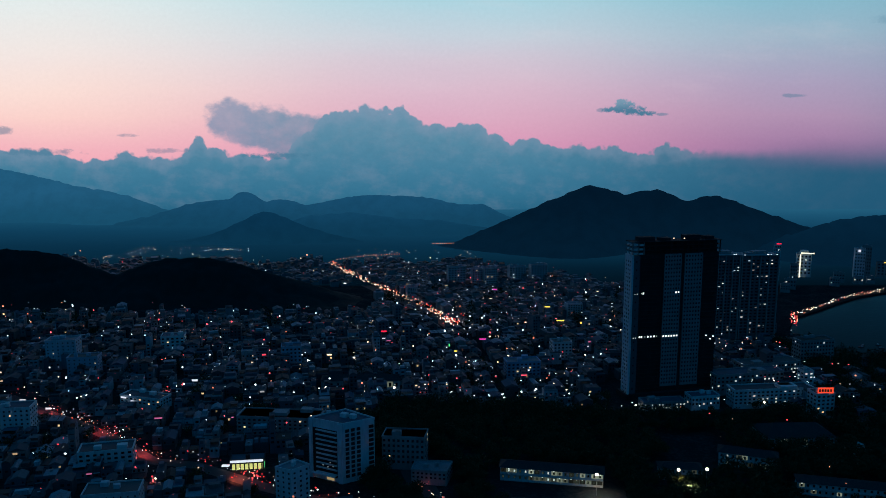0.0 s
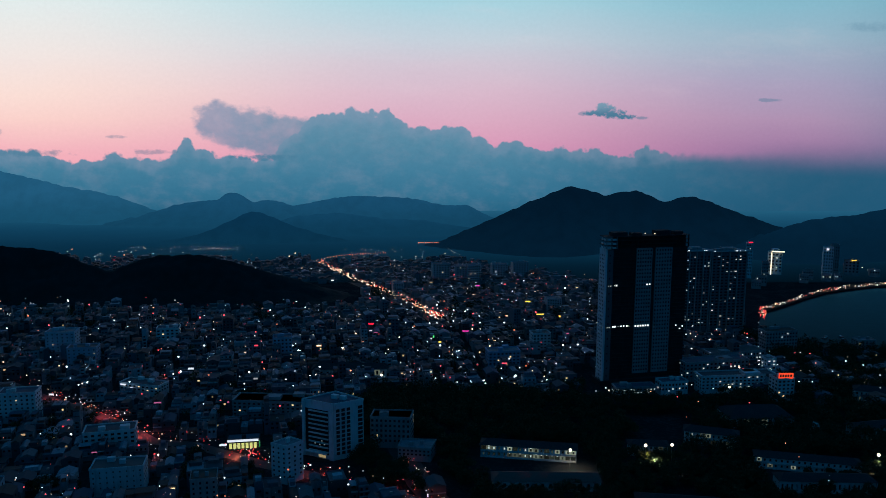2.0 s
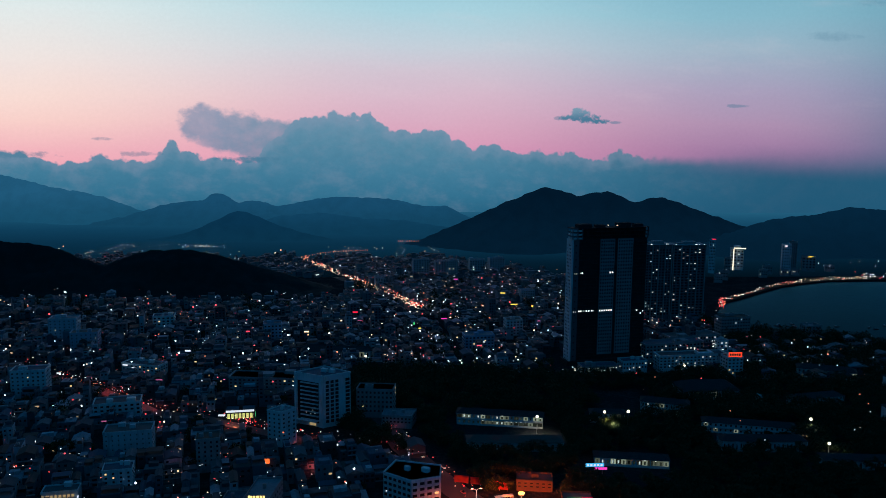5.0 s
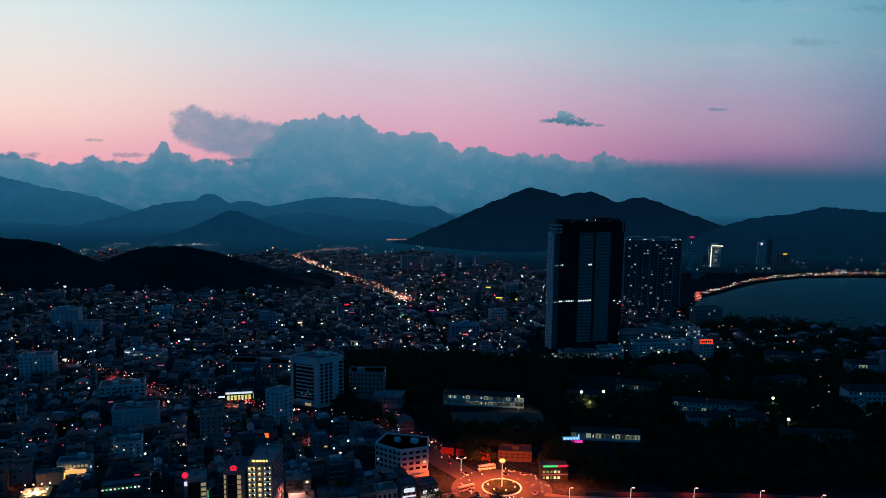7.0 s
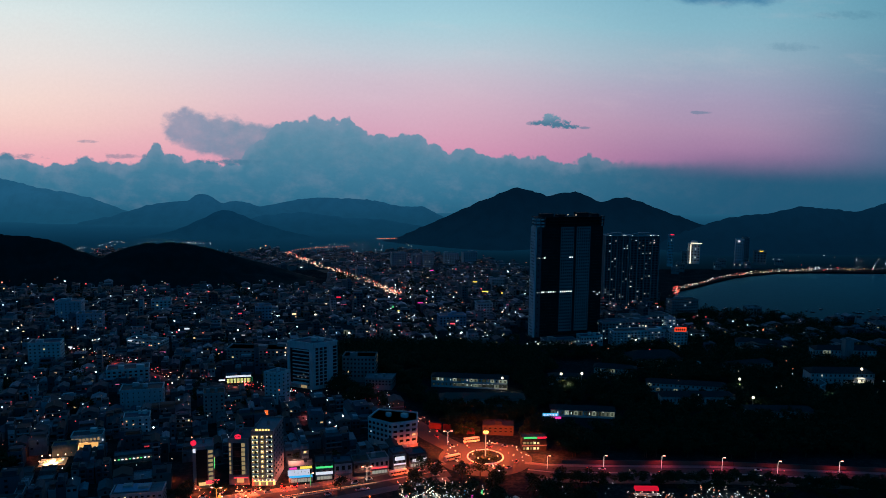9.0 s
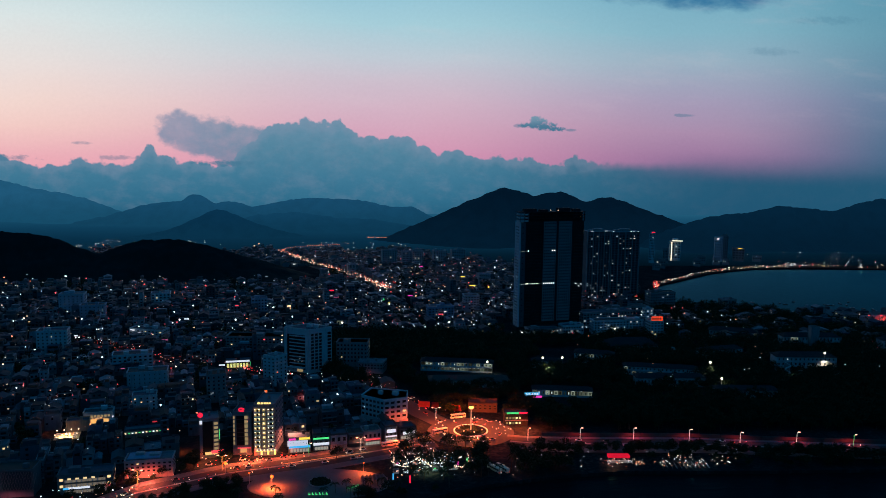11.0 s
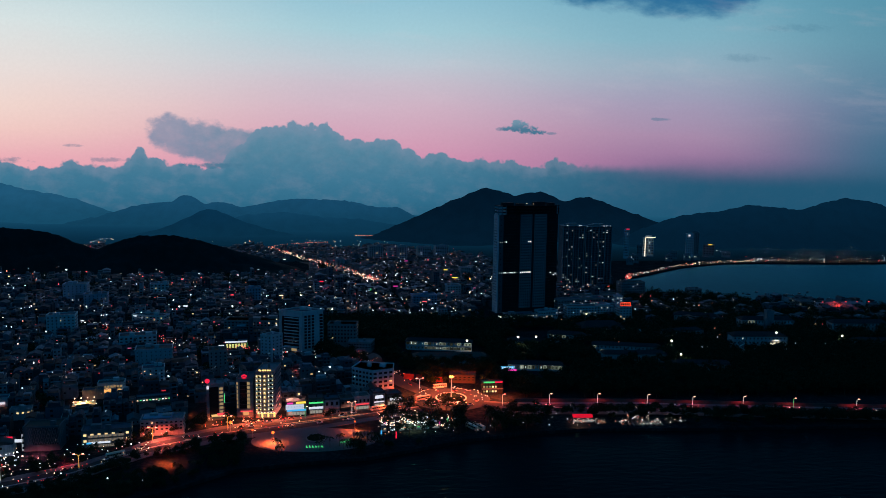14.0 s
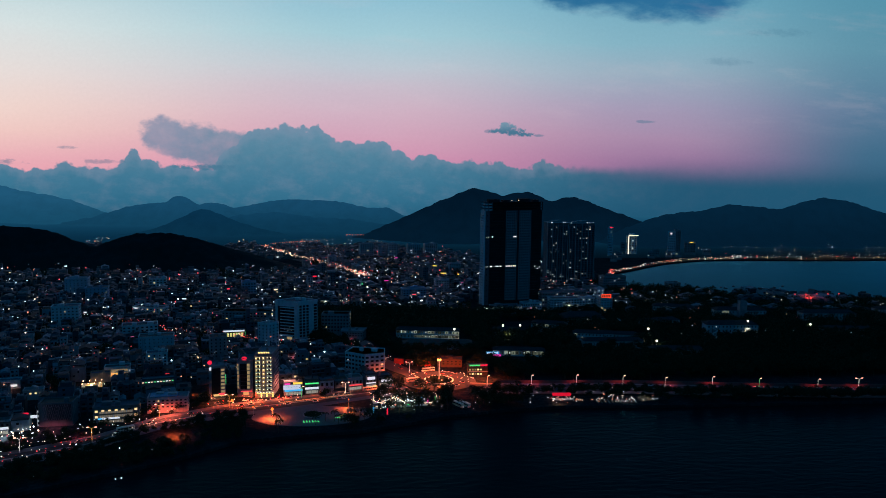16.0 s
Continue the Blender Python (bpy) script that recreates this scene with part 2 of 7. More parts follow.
# ---- sky, mountains, land and sea ----
def dusk_sky():
    """The afterglow and its cloud bank on one far sheet, by metres across and up."""
    m, n = blank("dusk_afterglow")
    x, y, z = n.xyz(n.coords("Object"))
    pos = n.vec(x, z, 0.0)
    drift = n.noise(n.vec(n.math("MULTIPLY", x, 0.35), z, 3.0), 0.006, 4, 0.5)
    zz = n.math("MULTIPLY_ADD", n.math("SUBTRACT", drift, 0.5), 46.0, z)
    h = n.math("DIVIDE", zz, 800.0)

    def column(*stops):
        return n.ramp(h, [(a / 800, lin(*c)) for a, c in stops])

    west = column((60, (240, 150, 172)), (160, (240, 180, 188)), (235, (246, 206, 200)), (300, (246, 218, 210)), (385, (238, 226, 222)), (520, (222, 232, 232)), (680, (186, 218, 226)))
    mid = column((60, (200, 130, 170)), (170, (216, 152, 182)), (215, (216, 164, 188)), (300, (214, 182, 200)), (370, (206, 194, 208)), (430, (194, 205, 216)), (520, (168, 208, 220)), (680, (132, 190, 214)))
    east = column((60, (134, 100, 146)), (160, (158, 120, 160)), (240, (172, 142, 174)), (330, (166, 158, 186)), (430, (154, 178, 196)), (520, (134, 182, 200)), (680, (108, 170, 194)))
    rim = column((60, (52, 98, 130)), (200, (66, 110, 140)), (330, (92, 126, 156)), (520, (98, 150, 172)), (680, (88, 150, 174)))
    sky = n.mix(n.smooth(x, -1050, 50), west, mid)
    sky = n.mix(n.smooth(x, 50, 950), sky, east)
    sky = n.mix(n.smooth(x, 900, 1650), sky, rim)
    # the bank's upper edge, metres up by metres across
    crest = [(-1300, 150), (-1119, 152), (-1000, 156), (-900, 128), (-800, 150), (-715, 128), (-668, 148), (-642, 162), (-626, 184), (-608, 180), (-592, 162), (-530, 148), (-440, 138), (-400, 146), (-365, 190), (-315, 226), (-285, 244), (-200, 262), (-160, 258), (-125, 250), (-100, 264), (-60, 226), (20, 212), (70, 222), (130, 200)]
    crest2 = [(130, 200), (170, 168), (220, 186), (280, 168), (310, 158), (335, 178), (365, 160), (440, 160), (470, 150), (505, 156), (535, 148), (560, 172), (585, 155), (650, 148), (780, 146), (950, 152), (1150, 146), (1800, 142)]
    fx = n.math("DIVIDE", n.math("ADD", x, 1300), 1430)
    fx2 = n.math("DIVIDE", n.math("SUBTRACT", x, 130), 1670)
    top = n.mix(n.math("GREATER_THAN", x, 130), n.ramp(fx, [((a + 1300) / 1430, b / 300) for a, b in crest]), n.ramp(fx2, [((a - 130) / 1670, b / 300) for a, b in crest2]))
    top = n.math("MULTIPLY", top, 300.0)
    vor = n.t.nodes.new("ShaderNodeTexVoronoi")
    n.put(vor.inputs["Vector"], pos)
    vor.inputs["Scale"].default_value = 0.03
    puff = n.math("MULTIPLY", n.math("SUBTRACT", 0.45, vor.outputs["Distance"]), 24.0)
    vor2 = n.t.nodes.new("ShaderNodeTexVoronoi")
    n.put(vor2.inputs["Vector"], pos)
    vor2.inputs["Scale"].default_value = 0.085
    puff = n.math("MULTIPLY_ADD", n.math("SUBTRACT", 0.45, vor2.outputs["Distance"]), 9.0, puff)
    fray = n.math("MULTIPLY", n.math("SUBTRACT", n.noise(pos, 0.05, 6, 0.55), 0.5), 9.0)
    puff = n.math("ADD", puff, fray)
    calm = n.smooth(x, 580, 720)
    puff = n.math("MULTIPLY", puff, n.math("MULTIPLY_ADD", calm, -0.82, 1.0))
    depth = n.math("ADD", n.math("SUBTRACT", top, z), puff)
    bank = n.smooth(depth, -2.0, 7.0)
    bank = n.mix(calm, bank, n.mix(n.smooth(x, 650, 1050), n.smooth(depth, -10.0, 24.0), n.smooth(depth, -46.0, 64.0)))
    # the anvil that leans out of the bank to the west, frayed along its underside
    ax = n.math("DIVIDE", n.math("ADD", x, 446), 158.0)
    az = n.math("SUBTRACT", z, n.math("MULTIPLY_ADD", x, -0.20, 112))
    az = n.math("DIVIDE", az, 64.0)
    ax2 = n.math("MULTIPLY", ax, ax)
    anvil = n.math("SUBTRACT", 1.0, n.math("ADD", n.math("MULTIPLY", ax2, ax2), n.math("MULTIPLY", az, az)))
    bx = n.math("DIVIDE", n.math("ADD", x, 358), 104.0)
    bz = n.math("DIVIDE", n.math("SUBTRACT", z, 176), 60.0)
    anvil = n.math("MAXIMUM", anvil, n.math("SUBTRACT", 1.25, n.math("ADD", n.math("MULTIPLY", bx, bx), n.math("MULTIPLY", bz, bz))))
    torn = n.math("MULTIPLY", n.math("SUBTRACT", n.noise(n.vec(n.math("MULTIPLY", x, 0.6), z, 11.0), 0.022, 6, 0.6), 0.5), 1.5)
    anvil = n.math("ADD", n.math("MULTIPLY_ADD", puff, 0.016, anvil), torn)
    anvil = n.smooth(anvil, -0.15, 0.40)
    under = n.math("ADD", n.math("MULTIPLY_ADD", torn, 22.0, z), n.math("MULTIPLY", n.smooth(x, -560, -400), 88.0))
    anvil = n.math("MULTIPLY", anvil, n.math("MULTIPLY", n.smooth(under, 132.0, 200.0), n.math("MULTIPLY_ADD", n.noise(n.vec(x, n.math("MULTIPLY", z, 1.5), 31.0), 0.018, 5, 0.6), 0.5, 0.62)))
    anvil = n.math("MINIMUM", anvil, 0.95)
    body = n.ramp(n.math("DIVIDE", z, 300), [(0.0, lin(38, 98, 128)), (0.15, lin(52, 112, 142)), (0.33, lin(64, 122, 151)), (0.6, lin(84, 134, 160)), (0.85, lin(104, 145, 170)), (1.0, lin(116, 148, 173))])
    lumps = n.noise(n.vec(x, n.math("MULTIPLY", z, 1.6), 7.0), 0.012, 7, 0.62)
    body = n.mix(n.math("MULTIPLY", n.smooth(lumps, 0.42, 0.72), 0.20), body, lin(140, 150, 172))
    fine = n.noise(n.vec(x, n.math("MULTIPLY", z, 1.3), 2.0), 0.035, 6, 0.65)
    body = n.mix(n.math("MULTIPLY", n.smooth(fine, 0.4, 0.7), 0.08), body, lin(34, 88, 116))
    body = n.mix(n.smooth(x, 100, 1100), body, n.mix(0.9, body, lin(32, 84, 114)))
    sky = n.mix(anvil, sky, n.mix(n.math("MULTIPLY_ADD", n.smooth(x, -560, -340), -0.35, 0.55), body, lin(160, 154, 180)))
    rimlit = n.math("SUBTRACT", 1.0, n.smooth(depth, 4.0, 42.0))
    body = n.mix(n.math("MULTIPLY", rimlit, n.math("MULTIPLY_ADD", calm, -0.26, 0.30)), body, lin(142, 152, 176))
    sky = n.mix(bank, sky, body)
    # loose small clouds
    wisp = n.math("MULTIPLY", n.math("SUBTRACT", n.noise(n.vec(n.math("MULTIPLY", x, 0.5), z, 44.0), 0.05, 6, 0.65), 0.5), 3.4)
    broad = n.math("MULTIPLY", n.math("SUBTRACT", n.noise(n.vec(n.math("MULTIPLY", x, 0.45), z, 77.0), 0.018, 6, 0.55), 0.5), 1.7)
    for cx, cz, rx, rz, soft, keep in ((880, 286, 34, 6, 0.9, 0.5), (-1120, 202, 50, 14, 0.9, 0.6), (-800, 188, 34, 6, 0.9, 0.5), (862, 664, 405, 94, 0.9, 0.98), (660, 672, 230, 56, 0.9, 0.85), (-415, 137, 110, 10, 0.9, 0.85), (-1010, 146, 110, 12, 0.9, 0.6), (-700, 150, 70, 8, 0.9, 0.5), (400, 250, 20, 6, 0.9, 0.5), (548, 240, 24, 5, 0.9, 0.6), (1120, 470, 90, 14, 1.4, 0.3), (1300, 560, 140, 16, 1.4, 0.3)):
        dx = n.math("DIVIDE", n.math("SUBTRACT", x, cx), rx)
        dz = n.math("DIVIDE", n.math("SUBTRACT", z, cz), rz)
        d = n.math("SUBTRACT", 1.0, n.math("ADD", n.math("MULTIPLY", dx, dx), n.math("MULTIPLY", dz, dz)))
        d = n.smooth(n.math("ADD", n.math("MULTIPLY_ADD", puff, 0.03 if rx < 200 else 0.006, d), wisp if rx < 200 else broad), 0.0, soft)
        sky = n.mix(n.math("MULTIPLY", d, keep), sky, lin(72, 122, 150) if rx < 200 else lin(44, 112, 156))
    # one ragged, sloping little cloud
    small = None
    for cx, cz, rx, rz in ((454, 258, 34, 19), (440, 251, 42, 12), (474, 250, 46, 14), (500, 243, 42, 9), (450, 270, 18, 12)):
        dx = n.math("DIVIDE", n.math("SUBTRACT", x, cx), rx)
        dz = n.math("DIVIDE", n.math("SUBTRACT", z, cz), rz)
        d = n.math("SUBTRACT", 1.0, n.math("ADD", n.math("MULTIPLY", dx, dx), n.math("MULTIPLY", dz, dz)))
        small = d if small is None else n.math("MAXIMUM", small, d)
    tuft = n.math("MULTIPLY", n.math("SUBTRACT", n.noise(n.vec(x, z, 63.0), 0.07, 6, 0.65), 0.5), 3.0)
    small = n.math("ADD", n.math("MULTIPLY_ADD", puff, 0.02, small), tuft)
    sky = n.mix(n.math("MULTIPLY", n.smooth(small, 0.05, 0.75), 0.95), sky, n.mix(n.smooth(n.math("MULTIPLY_ADD", tuft, 6.0, z), 246.0, 276.0), lin(60, 118, 146), lin(112, 150, 172)))
    # faint veils drawn out along the wind
    veilx = n.noise(n.vec(n.math("MULTIPLY", x, 0.22), n.math("MULTIPLY_ADD", x, 0.05, z), 21.0), 0.016, 5, 0.6)
    sky = n.mix(n.math("MULTIPLY", n.math("MULTIPLY", n.smooth(veilx, 0.5, 0.75), n.smooth(z, 230.0, 330.0)), 0.10), sky, lin(226, 206, 214))
    grain = n.math("MULTIPLY_ADD", n.noise(pos, 0.11, 3, 0.7), 0.10, 0.95)
    n.glow(n.mix(1.0, sky, n.vec(grain, grain, grain), "MULTIPLY"), 1.0)
    return m


bm = bmesh.new()
vs = [[bm.verts.new((x, 2050, z)) for x in (-1300, 1800)] for z in (-160, 700)]
bm.faces.new((vs[0][0], vs[0][1], vs[1][1], vs[1][0]))
solid("backdrop", bm, dusk_sky(), "pink and blue dusk sky with a long bank of cumulus", "sky", "structure")


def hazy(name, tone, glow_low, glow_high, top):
    """Wooded slopes far off, part of the distance; kilometres of evening haze put in as emission."""
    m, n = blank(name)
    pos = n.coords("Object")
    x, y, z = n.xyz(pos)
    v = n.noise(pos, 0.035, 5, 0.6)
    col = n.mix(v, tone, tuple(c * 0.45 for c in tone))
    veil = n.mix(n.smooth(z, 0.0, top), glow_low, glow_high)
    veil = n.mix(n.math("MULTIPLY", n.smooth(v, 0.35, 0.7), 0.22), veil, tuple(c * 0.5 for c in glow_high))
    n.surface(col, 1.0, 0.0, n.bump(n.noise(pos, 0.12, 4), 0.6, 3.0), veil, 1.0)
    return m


def ridge(name, y0, profile, width, material, label, rough=2.0, seed=0.0, front=1.0, steps=(6.0, 14), kind="structure", crown=0.0):
    """A range of hills: its crest height by metres across, sloping down to both sides, with spurs and gullies."""
    xs0, zs0 = zip(*profile)
    xs = np.arange(xs0[0], xs0[-1] + steps[0], steps[0])
    crest = np.interp(xs, xs0, zs0)
    k = np.ones(3) / 3
    crest = np.convolve(np.pad(crest, 1, mode="edge"), k, mode="valid")
    rows = steps[1]
    bm = bmesh.new()
    grid = []
    for j in range(-rows, rows + 1):
        f = j / rows
        line = []
        for i, x in enumerate(xs):
            w = width * (front if f < 0 else 1.0) * (0.75 + 0.5 * noise.noise((x * 0.006, seed, 1.7)))
            spur = noise.fractal((x * 0.018, f * 2.0, seed), 1.0, 2.0, 4)
            h = (crest[i] + 6) * (1 - abs(f)) ** 1.15 * (1 + 0.30 * spur * min(1, 4 * abs(f))) - 6
            h += rough * noise.fractal((x * 0.05, f * 6.0, seed + 5), 0.8, 2.0, 3) * (1 if crest[i] > 3 else 0.2)
            if crown:
                h += crown * noise.noise((x * 0.35, f * 40.0, seed))
            line.append(bm.verts.new((x, y0 + f * w, h)))
        grid.append(line)
    for a, b in zip(grid, grid[1:]):
        for i in range(len(xs) - 1):
            bm.faces.new((a[i], a[i + 1], b[i + 1], b[i]))
    return solid(name, bm, material, label, "mountain", kind, smooth=True)


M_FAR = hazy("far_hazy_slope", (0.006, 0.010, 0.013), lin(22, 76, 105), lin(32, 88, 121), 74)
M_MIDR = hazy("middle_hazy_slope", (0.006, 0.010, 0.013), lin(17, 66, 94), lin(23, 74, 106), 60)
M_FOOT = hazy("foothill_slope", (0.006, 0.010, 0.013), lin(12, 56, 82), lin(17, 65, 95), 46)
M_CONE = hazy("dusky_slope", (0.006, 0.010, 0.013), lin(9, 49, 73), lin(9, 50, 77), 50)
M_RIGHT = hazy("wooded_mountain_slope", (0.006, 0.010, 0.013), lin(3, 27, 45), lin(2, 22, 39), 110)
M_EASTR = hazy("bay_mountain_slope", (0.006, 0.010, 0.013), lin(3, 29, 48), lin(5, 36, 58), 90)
M_HILL = plain("dark_wooded_hill", (0.020, 0.034, 0.034), 1.0, 0.0, 0.5, 0.08, 0.9)

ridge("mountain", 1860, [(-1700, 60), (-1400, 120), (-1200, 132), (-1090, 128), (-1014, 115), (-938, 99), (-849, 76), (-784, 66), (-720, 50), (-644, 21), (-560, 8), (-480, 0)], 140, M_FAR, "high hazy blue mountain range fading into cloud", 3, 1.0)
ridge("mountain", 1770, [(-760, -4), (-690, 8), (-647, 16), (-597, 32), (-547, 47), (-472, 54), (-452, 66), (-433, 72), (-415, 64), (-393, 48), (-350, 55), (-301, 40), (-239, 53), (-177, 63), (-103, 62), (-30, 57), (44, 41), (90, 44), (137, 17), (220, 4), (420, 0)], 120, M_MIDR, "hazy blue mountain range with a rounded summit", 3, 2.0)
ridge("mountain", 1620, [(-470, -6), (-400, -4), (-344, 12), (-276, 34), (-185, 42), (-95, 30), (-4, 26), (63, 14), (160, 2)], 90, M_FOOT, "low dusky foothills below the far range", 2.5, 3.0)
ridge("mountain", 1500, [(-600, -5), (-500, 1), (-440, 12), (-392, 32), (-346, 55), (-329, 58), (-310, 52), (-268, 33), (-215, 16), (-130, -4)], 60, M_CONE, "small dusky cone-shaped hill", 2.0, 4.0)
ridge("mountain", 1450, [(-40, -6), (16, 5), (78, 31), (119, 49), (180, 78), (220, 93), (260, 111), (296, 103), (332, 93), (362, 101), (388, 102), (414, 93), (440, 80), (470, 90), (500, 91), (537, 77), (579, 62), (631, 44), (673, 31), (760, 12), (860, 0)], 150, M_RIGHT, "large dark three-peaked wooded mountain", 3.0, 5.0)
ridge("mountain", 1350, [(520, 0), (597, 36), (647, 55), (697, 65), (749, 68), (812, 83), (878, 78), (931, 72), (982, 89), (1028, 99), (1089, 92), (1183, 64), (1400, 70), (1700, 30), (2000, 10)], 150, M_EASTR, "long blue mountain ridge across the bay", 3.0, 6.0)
ridge("mountain", 1000, [(-900, 40), (-700, 68), (-603, 70), (-554, 66), (-512, 64), (-470, 56), (-440, 42), (-415, 33), (-385, 44), (-350, 54), (-306, 56), (-262, 48), (-210, 33), (-165, 21), (-84, -6)], 85, M_HILL, "near black wooded hill behind the town", 1.5, 7.0, steps=(4.0, 22), crown=2.2)

SHORE = [(-3500, -700), (-420, 20), (-250, 98), (-190, 128), (-121, 167), (-85, 197), (-40, 206), (-3, 211), (30, 224), (63, 238), (110, 249), (151, 253), (230, 249), (320, 247), (405, 246), (3500, 200)]
BAY_NEAR = [(366, 810), (372, 775), (390, 748), (430, 735), (468, 722), (492, 698), (540, 665), (700, 620), (900, 595), (3500, 500)]
BAY_FAR = [(366, 810), (380, 860), (407, 909), (449, 943), (490, 980), (536, 1018), (580, 1042), (628, 1062), (700, 1066), (838, 1058), (1000, 1062), (3500, 1050)]


def along(line, x):
    return float(np.interp(x, [p[0] for p in line], [p[1] for p in line]))


bm = bmesh.new()
cols = sorted({p[0] for p in SHORE + BAY_NEAR + BAY_FAR})


def land_strip(xs, low, high, walls):
    lo = [bm.verts.new((x, low(x), 0)) for x in xs]
    hi = [bm.verts.new((x, high(x), 0)) for x in xs]
    for k in range(len(xs) - 1):
        bm.faces.new((lo[k], lo[k + 1], hi[k + 1], hi[k]))
    for edge, flip in walls:
        vs = lo if edge == "low" else hi
        dn = [bm.verts.new((v.co.x, v.co.y, -4)) for v in vs]
        for k in range(len(xs) - 1):
            q = (vs[k + 1], vs[k], dn[k], dn[k + 1])
            bm.faces.new(q[::-1] if flip else q)


land_strip([x for x in cols if x <= 366], lambda x: along(SHORE, x), lambda x: 1345, [("low", False)])
land_strip([x for x in cols if x >= 366], lambda x: along(SHORE, x), lambda x: along(BAY_NEAR, x), [("low", False), ("high", True)])
land_strip([x for x in cols if x >= 366], lambda x: along(BAY_FAR, x), lambda x: 1345, [("low", False)])
M_GROUND = rough_paint("trodden_town_ground", [(0.011, 0.018, 0.021)], 0.5, 0.15, 0.95)
solid("ground", bm, M_GROUND, "dark flat town ground ending in a sea wall", "ground", "structure")


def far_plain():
    """The misty plain at the foot of the ranges, part of the distance; its mist is painted as a glow that pales far
    off.
    """
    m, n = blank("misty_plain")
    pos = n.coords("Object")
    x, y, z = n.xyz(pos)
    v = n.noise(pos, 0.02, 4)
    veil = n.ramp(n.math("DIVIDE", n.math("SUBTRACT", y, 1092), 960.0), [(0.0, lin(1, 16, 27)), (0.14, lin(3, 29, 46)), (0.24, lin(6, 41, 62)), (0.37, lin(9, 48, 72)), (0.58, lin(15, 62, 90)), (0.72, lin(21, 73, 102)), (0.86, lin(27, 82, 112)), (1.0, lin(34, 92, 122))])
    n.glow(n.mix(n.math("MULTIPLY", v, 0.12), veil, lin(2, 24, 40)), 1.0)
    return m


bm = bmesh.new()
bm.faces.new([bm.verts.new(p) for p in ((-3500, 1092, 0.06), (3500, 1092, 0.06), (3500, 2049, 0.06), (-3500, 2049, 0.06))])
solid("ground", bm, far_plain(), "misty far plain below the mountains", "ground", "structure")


def sea_water():
    m, n = blank("evening_sea")
    pos = n.coords("Object")
    x, y, z = n.xyz(pos)
    w = n.noise(n.vec(n.math("MULTIPLY", x, 0.45), y, 0.0), 0.22, 6, 0.6)
    w2 = n.noise(pos, 0.02, 4)
    dull = n.add("ShaderNodeBsdfDiffuse")
    n.put(dull.inputs[0], n.mix(w2, (0.002, 0.006, 0.009), (0.003, 0.010, 0.014)))
    gloss = n.add("ShaderNodeBsdfGlossy")
    n.put(gloss.inputs["Color"], (0.12, 0.66, 0.88))
    shelter = n.smooth(y, 480.0, 680.0)
    relief = n.bump(n.math("MULTIPLY", w, n.math("MULTIPLY_ADD", shelter, -0.90, 1.0)), 0.8, 0.9)
    n.put(gloss.inputs["Normal"], relief)
    n.put(gloss.inputs["Roughness"], n.math("MULTIPLY_ADD", shelter, 0.2, 0.12))
    fres = n.add("ShaderNodeFresnel")
    fres.inputs[0].default_value = 1.33
    n.put(fres.inputs["Normal"], relief)
    f2 = n.math("MULTIPLY", n.math("POWER", fres.outputs[0], 3.0), 4.8)
    f2 = n.math("MULTIPLY", n.math("MAXIMUM", f2, 0.009), n.math("MULTIPLY_ADD", shelter, -0.26, 1.0))
    both = n.add("ShaderNodeMixShader")
    n.put(both.inputs[0], f2)
    n.put(both.inputs[1], dull.outputs[0])
    n.put(both.inputs[2], gloss.outputs[0])
    n.t.links.new(both.outputs[0], n.add("ShaderNodeOutputMaterial").inputs[0])
    return m


bm = bmesh.new()
bm.faces.new([bm.verts.new(p) for p in ((-3500, -3500, -2.2), (3500, -3500, -2.2), (3500, 1300, -2.2), (-3500, 1300, -2.2))])
solid("water", bm, sea_water(), "dark rippled evening sea and sheltered bay", "water", "structure")

# ---- the town's plan ----
rng = random.Random(7)
TOWER, TOWER_TURN = (150.6, 632.0), 12.0
CLEAR = [  # spots kept free of plain houses: x, y, half width, half depth
    (190, 640, 60, 40), (-70, 662, 40, 10), (-238, 618, 24, 12), (312, 822, 52, 24), (-62, 490, 34, 30), (-88, 452, 16, 14), (-92, 300, 36, 22), (-28, 308, 52, 16), (2, 360, 26, 20),
    (-345, 690, 22, 16), (-310, 556, 20, 14), (-190, 436, 24, 16), (-140, 272, 24, 16), (-212, 242, 20, 16), (-128, 502, 20, 24), (-215, 330, 14, 26), (62, 340, 60, 42), (-134, 312, 8, 8), (-205, 354, 16, 20), (-165, 325, 16, 17), (-282, 322, 15, 20), (-250, 294, 12, 16), (-175, 262, 18, 14), (-218, 306, 16, 23),
]


def turn(x, y, deg):
    a = radians(deg)
    return x * cos(a) - y * sin(a), x * sin(a) + y * cos(a)


def shore_y(x):
    return float(np.interp(x, [p[0] for p in SHORE], [p[1] for p in SHORE]))


def coast_road_y(x):
    return float(np.interp(x, [-420, -216, -178, -146, -100, -43, 17, 62, 101, 137, 213, 286, 371, 500], [90, 178, 200, 236, 262, 279, 303, 316, 303, 300, 295, 284, 272, 262]))


def highway_x(y):
    return float(np.interp(y, [600, 780, 872, 948, 1028, 1122, 1245, 1330], [60, 38, 8, -23, -67, -120, -177, -190]))


def in_park(x, y):
    if 20 < x < 900 and 315 < y < 470 + 0.12 * (x - 20) and y > coast_road_y(x) + 26:
        return True
    if -46 < x < 60 and 428 < y < 475:
        return True
    if -50 < x < 150 and 470 < y < 612 - 0.1 * x:
        return True
    return ((x + 30) / 60) ** 2 + ((y - 560) / 34) ** 2 < 1 or (x > 330 and y > 640 - 0.05 * (x - 330) and y < min(790, along(BAY_NEAR, x) - 5))


